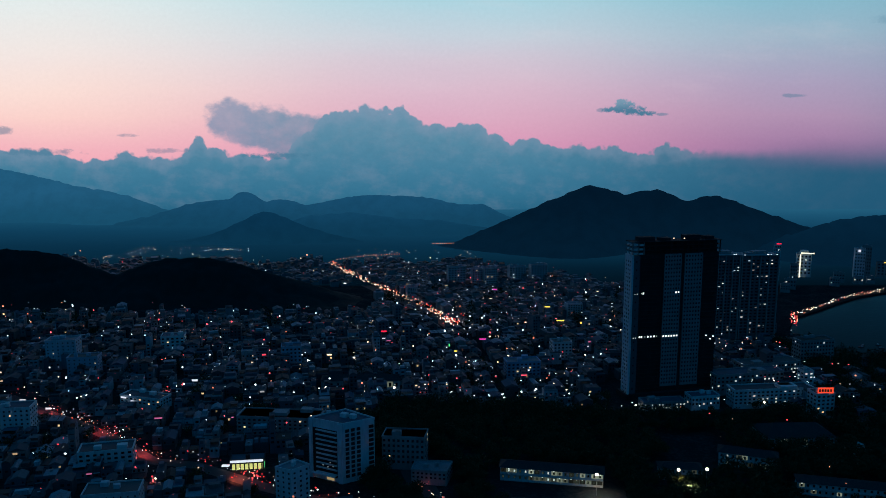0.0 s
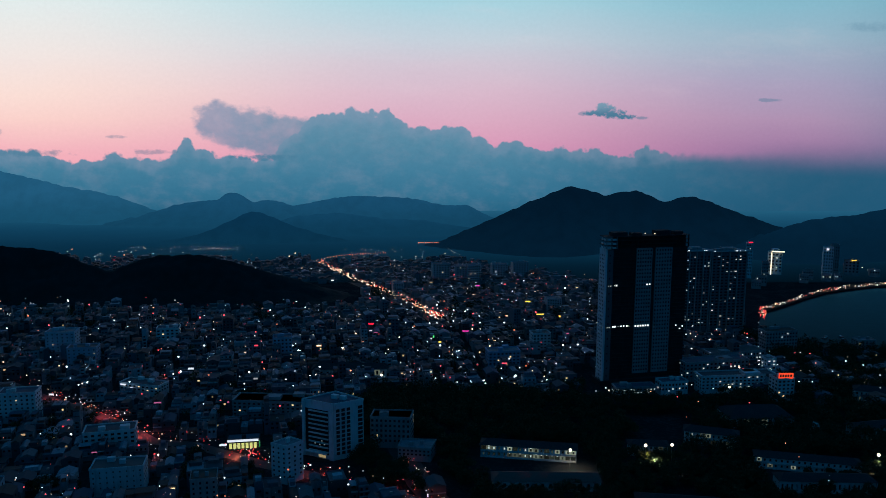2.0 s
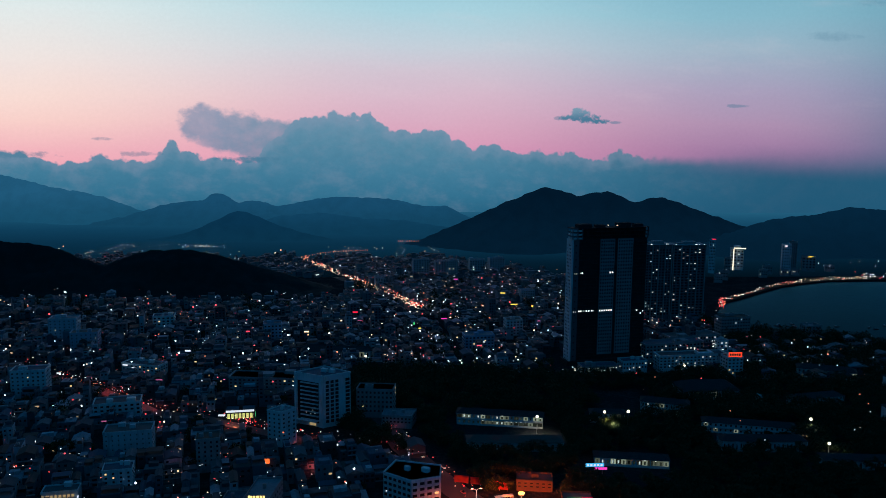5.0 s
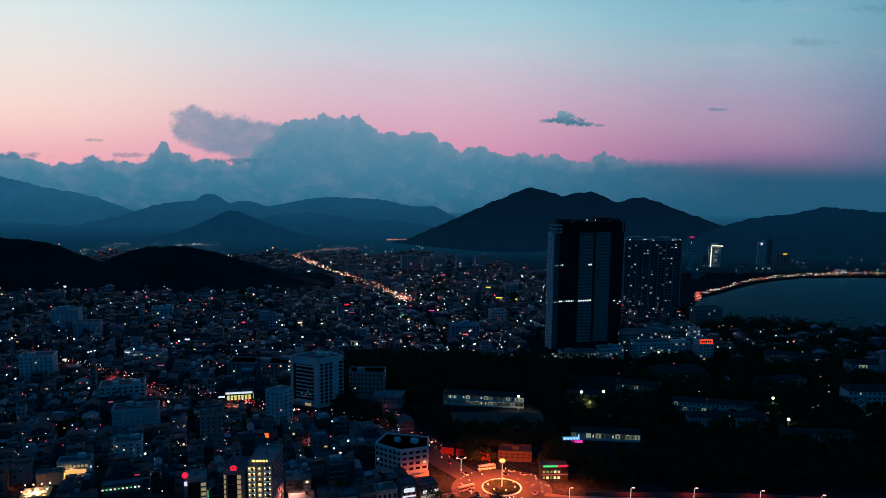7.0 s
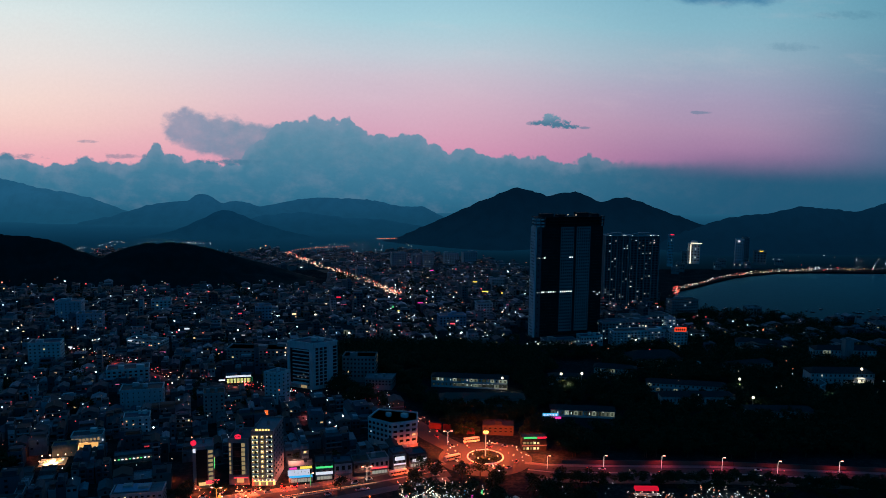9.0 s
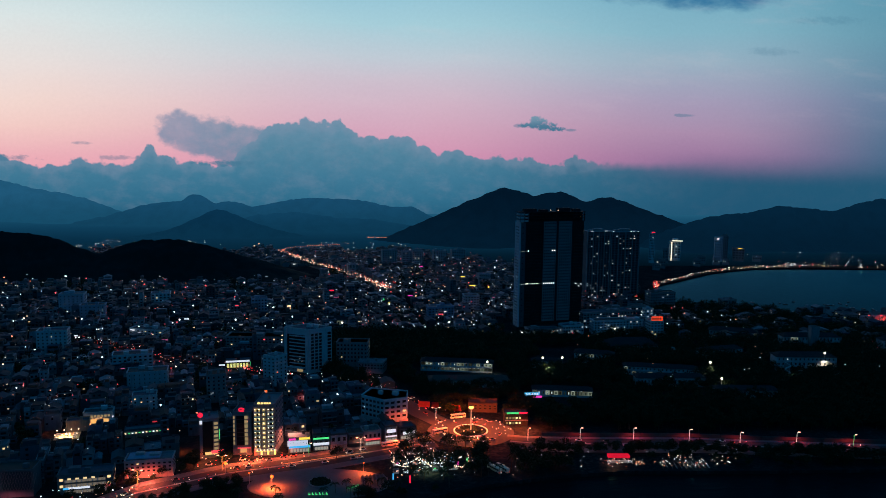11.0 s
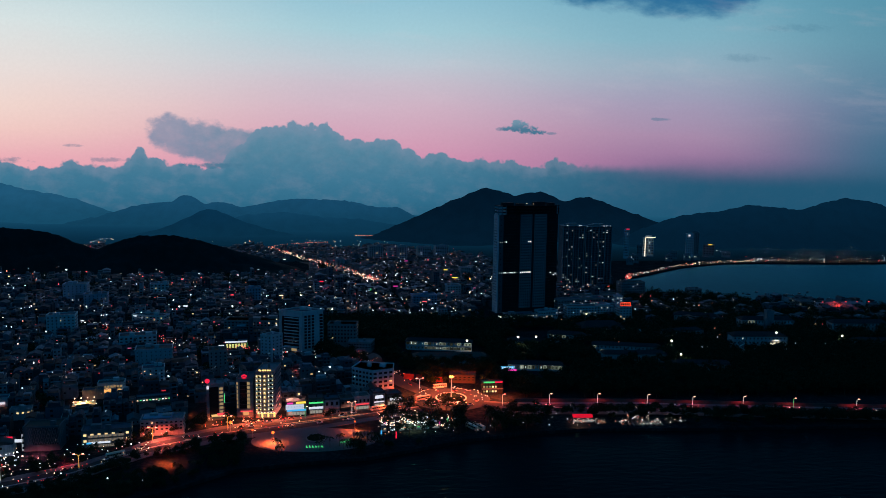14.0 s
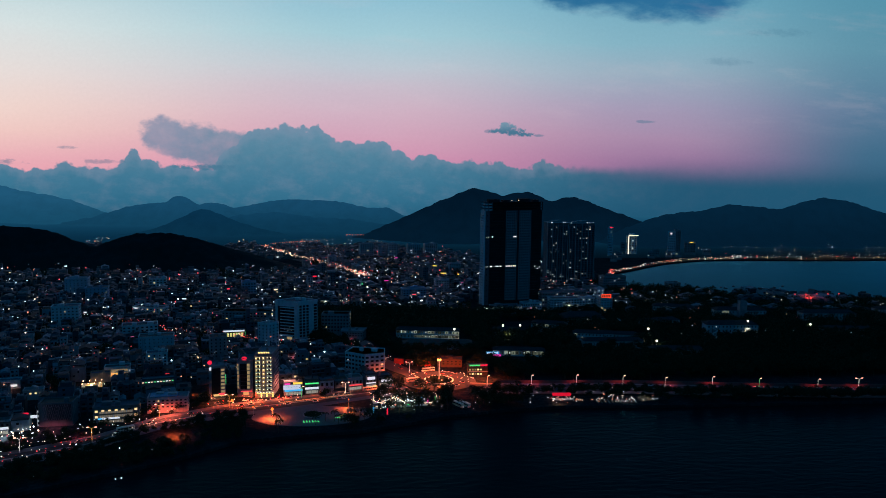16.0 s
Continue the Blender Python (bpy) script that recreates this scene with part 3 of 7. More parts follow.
STREET = [(-360, 640), (-321, 609), (-298, 594), (-266, 573), (-232, 547), (-196, 512), (-166, 506), (-129, 484), (-113, 474), (-70, 452), (-23, 430), (10, 408)]


def off_street(x, y):
    """Metres from the busy street through the old town."""
    best = 1e9
    for (ax, ay), (bx, by) in zip(STREET, STREET[1:]):
        dx, dy = bx - ax, by - ay
        f = min(1, max(0, ((x - ax) * dx + (y - ay) * dy) / (dx * dx + dy * dy)))
        best = min(best, (x - ax - f * dx) ** 2 + (y - ay - f * dy) ** 2)
    return sqrt(best)


def town_here(x, y):
    if off_street(x, y) < 12:
        return False
    if x < -112 and y < coast_road_y(x) + 52:
        return False
    if y < coast_road_y(x) + 17 or in_park(x, y):
        return False
    for cx, cy, hx, hy in CLEAR:
        if abs(x - cx) < hx and abs(y - cy) < hy:
            return False
    if (x > 24 and y < 480) or (x > 130 and y < 612):
        return False
    if 640 < y < 1260 and abs(x - highway_x(y)) < (13 if y > 850 else 6):
        return False
    if x < -84 and 918 < y < 1085 and x < -95 - 1.6 * abs(y - 1000) + 130:
        return False
    if x > 60 and y > 1240 - 1.0 * (x - 83):
        return False
    if x > 360 and y > 690:
        return False
    if y > 1265 + 25 * sin(x * 0.05):
        return False
    return abs(x) < 0.66 * (y + 330) + 20


def plots():
    """House plots in blocks along a slightly turned grid of streets."""
    for zone, (deg, y_lo, y_hi) in enumerate(((14.0, 200, 520), (9.0, 520, 800), (17.0, 800, 1345))):
        bw, bd, gap = (58, 31, 6) if zone < 2 else (66, 34, 6)
        for bi in range(-24, 22):
            for bj in range(2, 45):
                u0, v0 = bi * (bw + gap) + (bj * 23.7) % 40, bj * (bd + gap)
                u = u0
                while u < u0 + bw - 4:
                    w = rng.choice((4.2, 4.6, 5.0, 5.4, 6.5, 8.5, 11.0, 11.0))
                    for side in (0, 1):
                        d = rng.uniform(11, 15)
                        cu, cv = u + w / 2, v0 + (d / 2 if side == 0 else bd - d / 2)
                        x, y = turn(cu, cv, deg)
                        if y_lo <= y < y_hi and town_here(x, y):
                            yield x, y, w - 0.25, d, deg + (0 if side == 0 else 180), zone
                    u += w


ALL_PLOTS = sorted(plots(), key=lambda p: p[1])

# ---- kinds of things: buildings ----
PANES = {}


def pane_mesh(w, h, glass, frame=None, deep=0.12):
    """A window that faces local -y: a raised frame round a set-back pane."""
    key = (round(w, 2), round(h, 2), glass.name, (frame or M_DARKSTEEL).name)
    if key not in PANES:
        bm = bmesh.new()
        t = min(0.12, w * 0.12)
        for c, s in (((0, 0, h / 2 - t / 2), (w, deep, t)), ((0, 0, -h / 2 + t / 2), (w, deep, t)), ((-w / 2 + t / 2, 0, 0), (t, deep, h - 2 * t)), ((w / 2 - t / 2, 0, 0), (t, deep, h - 2 * t))):
            box(bm, c, s, mat=1)
        f = bm.faces.new([bm.verts.new(p) for p in ((-w / 2 + t, -0.01, -h / 2 + t), (w / 2 - t, -0.01, -h / 2 + t), (w / 2 - t, -0.01, h / 2 - t), (-w / 2 + t, -0.01, h / 2 - t))])
        f.material_index = 0
        PANES[key] = mesh_of(bm, "window", [glass, frame or M_DARKSTEEL])
    return PANES[key]


def put(name, mesh, parent, loc, rz=0.0, label=""):
    ob = new(name, mesh)
    ob.parent = parent
    ob.location = loc
    ob.rotation_euler.z = rz
    if label:
        tagged(ob, label)
    return ob


def facade(parent, p0, p1, z0, z1, cols, rows, wide=0.55, tall=0.5, lit=0.03, glass=None, litmat=None, skip=None, out=0.05, frame=None):
    """Windows in rows and columns on the wall from p0 to p1 (outside on the right hand)."""
    dx, dy = p1[0] - p0[0], p1[1] - p0[1]
    ln = sqrt(dx * dx + dy * dy)
    a = math.atan2(dy, dx)
    ox, oy = dy / ln * out, -dx / ln * out
    cw, rh = ln / cols, (z1 - z0) / rows
    dark = pane_mesh(cw * wide, rh * tall, glass or M_GLASS, frame)
    shine = pane_mesh(cw * wide, rh * tall, litmat or G_LIT, frame)
    for r in range(rows):
        for c in range(cols):
            if skip and skip(c, r):
                continue
            f = (c + 0.5) / cols
            put("window", shine if rng.random() < lit else dark, parent, (p0[0] + dx * f + ox, p0[1] + dy * f + oy, z0 + rh * (r + 0.5)), a)


def footprint(cx, cy, w, d, deg=0.0):
    return [(cx + a, cy + b) for a, b in (turn(i * w / 2, j * d / 2, deg) for i, j in ((-1, -1), (1, -1), (1, 1), (-1, 1)))]


def shrink(pts, k):
    n = len(pts)
    mx, my = sum(p[0] for p in pts) / n, sum(p[1] for p in pts) / n
    return [(mx + (x - mx) * k, my + (y - my) * k) for x, y in pts]


def block(name, pts, h, material, label, category="building", floors=0, cols=(6, 3), lit=0.03, group="", wide=0.5, tall=0.48, base=3.6, roofbits=2, bands=False, litmat=None, edges=None, sub=()):
    """A flat-roofed building over a footprint (anticlockwise, its front edge first)."""
    k = len(pts)
    mx, my = sum(p[0] for p in pts) / k, sum(p[1] for p in pts) / k
    top = thing(name, (mx, my, 0), label, category, group)
    loc = [(x - mx, y - my) for x, y in pts]
    bm = bmesh.new()
    prism(bm, loc, 0, h)
    part("wall", bm, material, top)
    bm = bmesh.new()
    outer, inner = shrink(loc, 1.015), shrink(loc, 0.97)
    for i in range(k):
        j = (i + 1) % k
        a, b, c, d = outer[i], outer[j], inner[j], inner[i]
        prism(bm, [a, b, c, d], h - 0.3, h + 1.0)
    part("parapet", bm, material, top)
    bm = bmesh.new()
    prism(bm, shrink(loc, 0.968), h, h + 0.12)
    part("roof", bm, M_ROOF, top)
    w = sqrt((loc[1][0] - loc[0][0]) ** 2 + (loc[1][1] - loc[0][1]) ** 2)
    a = math.atan2(loc[1][1] - loc[0][1], loc[1][0] - loc[0][0])
    for i in range(roofbits):
        bx, by = (rng.uniform(-0.3, 0.3) * w, rng.uniform(-0.12, 0.2) * w)
        s = rng.uniform(0.1, 0.22) * w
        boxpart("roof_room", (bx * cos(a) - by * sin(a), bx * sin(a) + by * cos(a), h + 1.4), (s, s * 0.7, 2.6), material, top, "", a)
    if floors:
        rh = (h - base) / floors
        edges = edges or ((0, 1) if mx < 30 else (0, 3))
        for e, i in enumerate(edges):
            p, q = loc[i], loc[(i + 1) % k]
            facade(top, p, q, base, h - 0.3, cols[min(e, len(cols) - 1)], floors, wide, tall, lit, litmat=litmat)
        if bands:
            for f in range(floors + 1):
                bm = bmesh.new()
                prism(bm, shrink(loc, 1.012), base + rh * f - 0.22, base + rh * f + 0.12)
                part("floor_band", bm, material, top)
    return top


# ---- houses ----
WIDTHS = (4.2, 4.6, 5.0, 5.4, 6.5, 8.5, 11.0)
HOUSE_LABELS = ("pale rendered narrow town house with a roof terrace", "flat-roofed concrete town house with small balconies", "weathered town house with a steel roof shed", "low shop house with a ground-floor shutter")


def town_house(w, st, style):
    """A tube house, its front towards local -y, its middle over the origin."""
    d, h = 13.0, 3.4 * st + 0.6
    top = thing("town_house", (0, 0, 0), HOUSE_LABELS[style], "house", "town houses near the shore")
    w -= 0.25
    boxpart("wall", (0, 0, h / 2), (w, d, h), M_WALL, top)
    bm = bmesh.new()
    for c, s in (((0, -d / 2 + 0.1, h + 0.45), (w, 0.2, 0.9)), ((0, d / 2 - 0.1, h + 0.45), (w, 0.2, 0.9)), ((-w / 2 + 0.1, 0, h + 0.45), (0.2, d - 0.4, 0.9)), ((w / 2 - 0.1, 0, h + 0.45), (0.2, d - 0.4, 0.9))):
        box(bm, c, s)
    part("parapet", bm, M_WALL, top)
    if style == 2:
        bm = bmesh.new()
        prof = [(-w / 2 - 0.2, 0), (w / 2 + 0.2, 0), (0, 1.5)]
        f0 = [bm.verts.new((x, -d * 0.3, h + 0.95 + z)) for x, z in prof]
        f1 = [bm.verts.new((x, d / 2, h + 0.95 + z)) for x, z in prof]
        bm.faces.new(f0)
        bm.faces.new(f1[::-1])
        for i in range(3):
            j = (i + 1) % 3
            bm.faces.new((f0[j], f0[i], f1[i], f1[j]))
        part("roof", bm, M_ROOF, top)
    else:
        boxpart("roof", (0, 0, h + 0.05), (w - 0.4, d - 0.4, 0.1), M_ROOF, top)
        boxpart("stair_head", (0, d * 0.2, h + 1.4), (w * 0.7, d * 0.32, 2.7), M_WALL, top)
    if style in (0, 1):
        bm = bmesh.new()
        tube(bm, (w * 0.2 - 0.9, d * 0.25, h + 3.6), (w * 0.2 + 0.9, d * 0.25, h + 3.6), 0.6, n=10)
        part("water_tank", bm, M_TANK, top, "shiny steel water tank")
    n = 1 if w < 5.2 else (2 if w < 8 else 3)
    dark = pane_mesh(w / n * 0.5, 1.6, M_GLASS)
    for f in range(1, st):
        for i in range(n):
            put("window", dark, top, (w * ((i + 0.5) / n - 0.5), -d / 2 - 0.04, 3.4 * f + 1.9))
        put("window", dark, top, (w * 0.15, d / 2 + 0.04, 3.4 * f + 1.9), pi)
        if style != 2:
            bm = bmesh.new()
            box(bm, (0, -d / 2 - 0.55, 3.4 * f + 0.3), (w * 0.96, 1.1, 0.16))
            box(bm, (0, -d / 2 - 1.06, 3.4 * f + 0.8), (w * 0.96, 0.08, 0.9))
            part("balcony", bm, M_WALL, top)
    side = pane_mesh(1.1, 1.3, M_GLASS)
    for f in range(1, st):
        put("window", side, top, (w / 2 + 0.04, -d * 0.2, 3.4 * f + 1.9), pi / 2)
    boxpart("shutter", (0, -d / 2 - 0.03, 1.5), (w * 0.8, 0.08, 2.6), M_DARKSTEEL, top)
    return top


protos = {}
near_plots, far_plots = [], []
for p in ALL_PLOTS:
    x, y = p[0], p[1]
    near = len(near_plots) < 50 and y < 420 and x < 30 and abs(x + 5) < 0.56 * (y + 325)
    (near_plots if near else far_plots).append(p)
lit_panes = [G_LIT, G_COOLWIN]
SHOPLIT = {}
shop_lights = [glowing("cool_shop_light", lin(210, 225, 235), 0.9), glowing("amber_shop_light", lin(255, 190, 110), 0.9), glowing("pink_shop_light", lin(255, 110, 110), 0.7)]


def lit_shutter(w):
    """An open shop front seen into its bright room."""
    key = (w, rng.randrange(3))
    if key not in SHOPLIT:
        bm = bmesh.new()
        box(bm, (0, -6.53, 1.5), ((w - 0.25) * 0.8, 0.08, 2.4))
        SHOPLIT[key] = mesh_of(bm, "shop_front", shop_lights[key[1]])
    return SHOPLIT[key]


for x, y, w, d, deg, zone in near_plots:
    st = rng.choice((2, 2, 3, 3, 3, 4, 4, 5))
    wid = min(WIDTHS, key=lambda v: abs(v - w - 0.25))
    style = rng.randrange(3) if st > 2 else rng.choice((2, 2, 0))
    key = (wid, st, style)
    m = pose(x, y, 0, 0, 0, deg)
    if key not in protos:
        protos[key] = town_house(wid, st, style)
        protos[key].matrix_basis = m
        ob = protos[key]
    else:
        ob = copy_thing(protos[key], m)
    for c in ob.children:
        if c.name.startswith("shutter") and y < coast_road_y(x) + 60 and rng.random() < 0.55:
            c.data = lit_shutter(wid)
        if c.data and c.data.name.startswith("window") and rng.random() < 0.035:
            c.data = pane_mesh(1.1, 1.3, rng.choice(lit_panes)) if abs(c.rotation_euler.z) > 0.1 and abs(c.rotation_euler.z) < 3 else pane_mesh((wid - 0.25) / (1 if wid < 5.4 else (2 if wid < 8 else 3)) * 0.5, 1.6, rng.choice(lit_panes))

# the rest of the town
G_SHOPW = glowing("white_shop_strip", lin(235, 240, 245), 2.6, 0.8)
G_SHOPR = glowing("red_shop_strip", lin(255, 75, 95), 2.6, 0.8)
G_SHOPA = glowing("amber_shop_strip", lin(255, 215, 165), 2.6, 0.8)
G_SHOPP = glowing("pink_shop_strip", lin(245, 130, 190), 1.2, 0.8)
heap = Heap()
for x, y, w, d, deg, zone in far_plots:
    r = rng.random()
    if r < 0.06:
        continue
    low = sin(x * 0.021) + sin(y * 0.017 + x * 0.006)
    if y > 940:
        st = rng.choice((1, 1, 2, 2, 2, 3))
    elif r > 0.992:
        st = rng.choice((5, 6, 7))
    else:
        st = rng.choice((1, 1, 2, 2, 2, 3) if low > 0.3 else (1, 2, 2, 3, 3, 3, 4))
    h = 3.2 * st + rng.uniform(0.2, 1.4)
    deg += rng.uniform(-3, 3)
    d *= rng.uniform(0.8, 1.05)
    a = radians(deg)
    # far walls take the paler paint that carries the haze
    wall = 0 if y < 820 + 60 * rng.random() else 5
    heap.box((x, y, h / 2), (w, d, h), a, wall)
    kind = rng.random()
    if kind < 0.34:
        heap.roof((x, y, h), (w + 0.5, d + 0.5), min(2.2, 0.20 * w + 0.4), a, 1)
    else:
        heap.box((x, y, h + 0.06), (w - 0.5, d - 0.5, 0.12), a, 1)
        if kind < 0.62:
            ox, oy = turn(0, d * rng.choice((-0.22, 0.22)), deg)
            heap.box((x + ox, y + oy, h + 1.2), (w * rng.uniform(0.5, 0.85), d * 0.34, 2.4), a, wall)
        elif kind < 0.86:
            ox, oy = turn(0, d * rng.uniform(-0.15, 0.2), deg)
            heap.box((x + ox, y + oy, h + 2.2), (w * 0.96, d * 0.55, 0.14), a, 1)
            for sx in (-1, 1):
                px, py = turn(sx * w * 0.42, 0, deg)
                heap.box((x + ox + px, y + oy + py, h + 1.1), (0.18, d * 0.5, 2.1), a, wall)
        if kind > 0.88:
            ox, oy = turn(0, d * 0.2, deg)
            heap.box((x + ox, y + oy, h + 0.9), (1.6, 1.2, 1.1), a, 4)
        if y < 800:
            ox, oy = turn(0, -d / 2 + 0.12, deg)
            heap.box((x + ox, y + oy, h + 0.45), (w, 0.24, 0.9), a, wall)
    if y < 900:
        n = 1 if w < 5.2 else (2 if w < 8 else 3)
        for f in range(1 if st > 1 else 0, st):
            for i in range(n):
                for side, keep in ((-1, 0.85), (1, 0.5)):
                    if rng.random() > keep:
                        continue
                    ox, oy = turn(w * ((i + 0.5) / n - 0.5), side * (d / 2 + 0.03), deg)
                    q = rng.random()
                    heap.box((x + ox, y + oy, 3.2 * f + 1.8), (w / n * rng.uniform(0.3, 0.6), 0.16, rng.uniform(1.1, 1.7)), a, 2 if q > 0.016 else 3)
            if y < 650 and rng.random() < 0.6:
                for sx in (-1, 1):
                    ox, oy = turn(sx * (w / 2 + 0.02), -d * rng.uniform(-0.2, 0.3), deg)
                    heap.box((x + ox, y + oy, 3.2 * f + 1.8), (0.14, 1.2, 1.3), a, 2)
            if y < 700 and st > 1 and rng.random() < 0.7:
                ox, oy = turn(0, -d / 2 - 0.5, deg)
                heap.box((x + ox, y + oy, 3.2 * f + 0.45), (w * 0.95, 1.0, 0.4), a, wall)
    if y < 1150 and rng.random() < 0.05:
        ox, oy = turn(rng.uniform(-0.2, 0.2) * w, -d / 2 - 0.35, deg)
        heap.box((x + ox, y + oy, h - rng.uniform(0.4, 2.0)), (rng.uniform(1.2, min(w, 6.0)), 0.3, rng.uniform(0.5, 1.3)), a, rng.choice((6, 6, 7, 8, 8, 9)))
# low houses among the trees of the headland
for _ in range(90):
    x = rng.uniform(300, 640)
    y = rng.uniform(560, along(BAY_NEAR, x) - 16 if x > 366 else 700)
    if abs(x - 292) < 16 or (500 < x and 600 < y < 680):
        continue
    w, d, h, a = rng.uniform(7, 18), rng.uniform(7, 11), rng.uniform(5, 11), radians(rng.uniform(-12, 16))
    heap.box((x, y, h / 2), (w, d, h), a, 0)
    heap.roof((x, y, h), (w + 1, d + 1), 2.0, a, 1)
    for i in range(int(w / 3)):
        ox, oy = turn(-w / 2 + 1.5 + 3 * i, -d / 2 - 0.03, math.degrees(a))
        heap.box((x + ox, y + oy, h - 1.8), (1.3, 0.16, 1.4), a, 3 if rng.random() < 0.12 else 2)
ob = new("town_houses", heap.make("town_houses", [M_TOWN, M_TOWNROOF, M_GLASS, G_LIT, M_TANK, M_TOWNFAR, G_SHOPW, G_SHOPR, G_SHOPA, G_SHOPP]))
tagged(ob, "dense rows of pale flat-roofed town houses at dusk", "houses", "", "stuff")

# ---- the unfinished apartment tower ----
def unfinished_tower():
    top = thing("apartment_tower", (*TOWER, 0), "unfinished concrete apartment tower with few lit floors", "tower", rz=TOWER_TURN)
    W, D, FL, Z0 = 78.0, 13.0, 3.3, 8.5
    # the near-black colour holds the shade of the open recesses
    boxpart("core", (W / 2 + 3.5, 8.0, 60), (W - 7.4, 10.0, 119.6), M_DARKC, top, "concrete core coloured black for the recess shade")
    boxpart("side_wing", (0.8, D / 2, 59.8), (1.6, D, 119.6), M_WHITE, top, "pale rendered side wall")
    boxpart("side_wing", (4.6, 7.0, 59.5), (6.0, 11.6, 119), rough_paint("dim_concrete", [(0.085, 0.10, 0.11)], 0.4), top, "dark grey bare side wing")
    small = pane_mesh(1.1, 1.4, M_GLASS)
    for r in range(34):
        for yy in (3.4, 6.6, 9.8):
            put("window", small, top, (-0.05, yy, 5.2 + FL * r), -pi / 2)
        if r % 2:
            put("window", small, top, (4.6, 1.15, 5.2 + FL * r))
    # two window bays with a dark slot between
    m_dark = pane_mesh(1.45, 1.8, M_GLASS, M_CONCRETE)
    m_bright = pane_mesh(1.6, 1.7, glowing("bright_work_light", lin(235, 245, 250), 1.4))
    m_dim = pane_mesh(0.9, 1.2, G_COOLWIN)
    for x0, wid in ((29.5, 14.2), (47.3, 15.2)):
        boxpart("window_bay", (x0 + wid / 2, 4.2, 64.2), (wid, 5.0, 110.8), M_CONCRETE, top, "grey concrete bay full of windows")
        for r in range(1, 34):
            for c in range(6):
                lit = x0 < 40 and (r == 13 or (r == 24 and c > 3))
                put("window", m_bright if lit else m_dark, top, (x0 + wid * (c + 0.5) / 6, 1.66, Z0 + FL * r))
        for c in range(7):
            boxpart("pier", (x0 + wid * c / 6, 1.62, 64.2), (0.5, 0.36, 110.8), M_CONCRETE, top)
    for x, r, mesh in ((4, 13, m_dim), (6, 13, m_dim), (10.2, 13, m_bright), (12.0, 13, m_bright), (15, 13, m_dim), (17.7, 13, m_bright), (20.2, 13, m_bright), (23.2, 13, m_bright), (25.2, 13, m_dim), (4, 24, m_dim), (6, 24, m_dim), (10.4, 24, m_dim), (12.2, 24, m_bright)):
        put("window", mesh, top, (x, 2.95 if x > 7.6 else 1.14, Z0 + FL * r))
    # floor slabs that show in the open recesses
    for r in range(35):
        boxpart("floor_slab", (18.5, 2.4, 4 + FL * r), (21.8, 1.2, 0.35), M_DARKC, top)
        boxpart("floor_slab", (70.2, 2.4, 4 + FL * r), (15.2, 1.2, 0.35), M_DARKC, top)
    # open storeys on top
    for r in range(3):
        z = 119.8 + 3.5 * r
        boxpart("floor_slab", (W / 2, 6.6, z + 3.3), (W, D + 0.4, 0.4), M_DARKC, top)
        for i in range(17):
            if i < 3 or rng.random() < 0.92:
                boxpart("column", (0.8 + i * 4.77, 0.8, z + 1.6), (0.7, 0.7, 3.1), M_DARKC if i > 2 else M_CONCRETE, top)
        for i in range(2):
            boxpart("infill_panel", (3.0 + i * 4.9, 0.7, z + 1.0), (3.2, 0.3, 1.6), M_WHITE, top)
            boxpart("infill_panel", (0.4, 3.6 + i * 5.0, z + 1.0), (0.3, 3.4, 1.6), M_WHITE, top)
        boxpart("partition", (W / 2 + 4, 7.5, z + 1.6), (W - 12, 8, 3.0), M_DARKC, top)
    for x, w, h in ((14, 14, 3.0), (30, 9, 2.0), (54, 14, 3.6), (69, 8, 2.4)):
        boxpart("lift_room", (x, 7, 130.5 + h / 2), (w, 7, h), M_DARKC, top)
    bm = bmesh.new()
    for i in range(18):
        x, y = rng.uniform(3, 76), rng.uniform(1, 11)
        tube(bm, (x, y, 130), (x, y, 132 + rng.random() * 2.4), 0.15, n=4)
    part("starter_bars", bm, M_DARKSTEEL, top)
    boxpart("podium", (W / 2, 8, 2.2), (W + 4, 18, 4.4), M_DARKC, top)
    for x, y, z in ((36, 1, 132.4), (45, 1, 132.0)):
        boxpart("roof_lamp", (x, y, z), (0.8, 0.8, 0.8), G_WARM, top)
    for x, z in ((69, 50), (73, 47), (75.5, 49)):
        boxpart("site_lamp", (x, 1.4, z), (0.9, 0.9, 0.8), G_WHITE, top)


unfinished_tower()


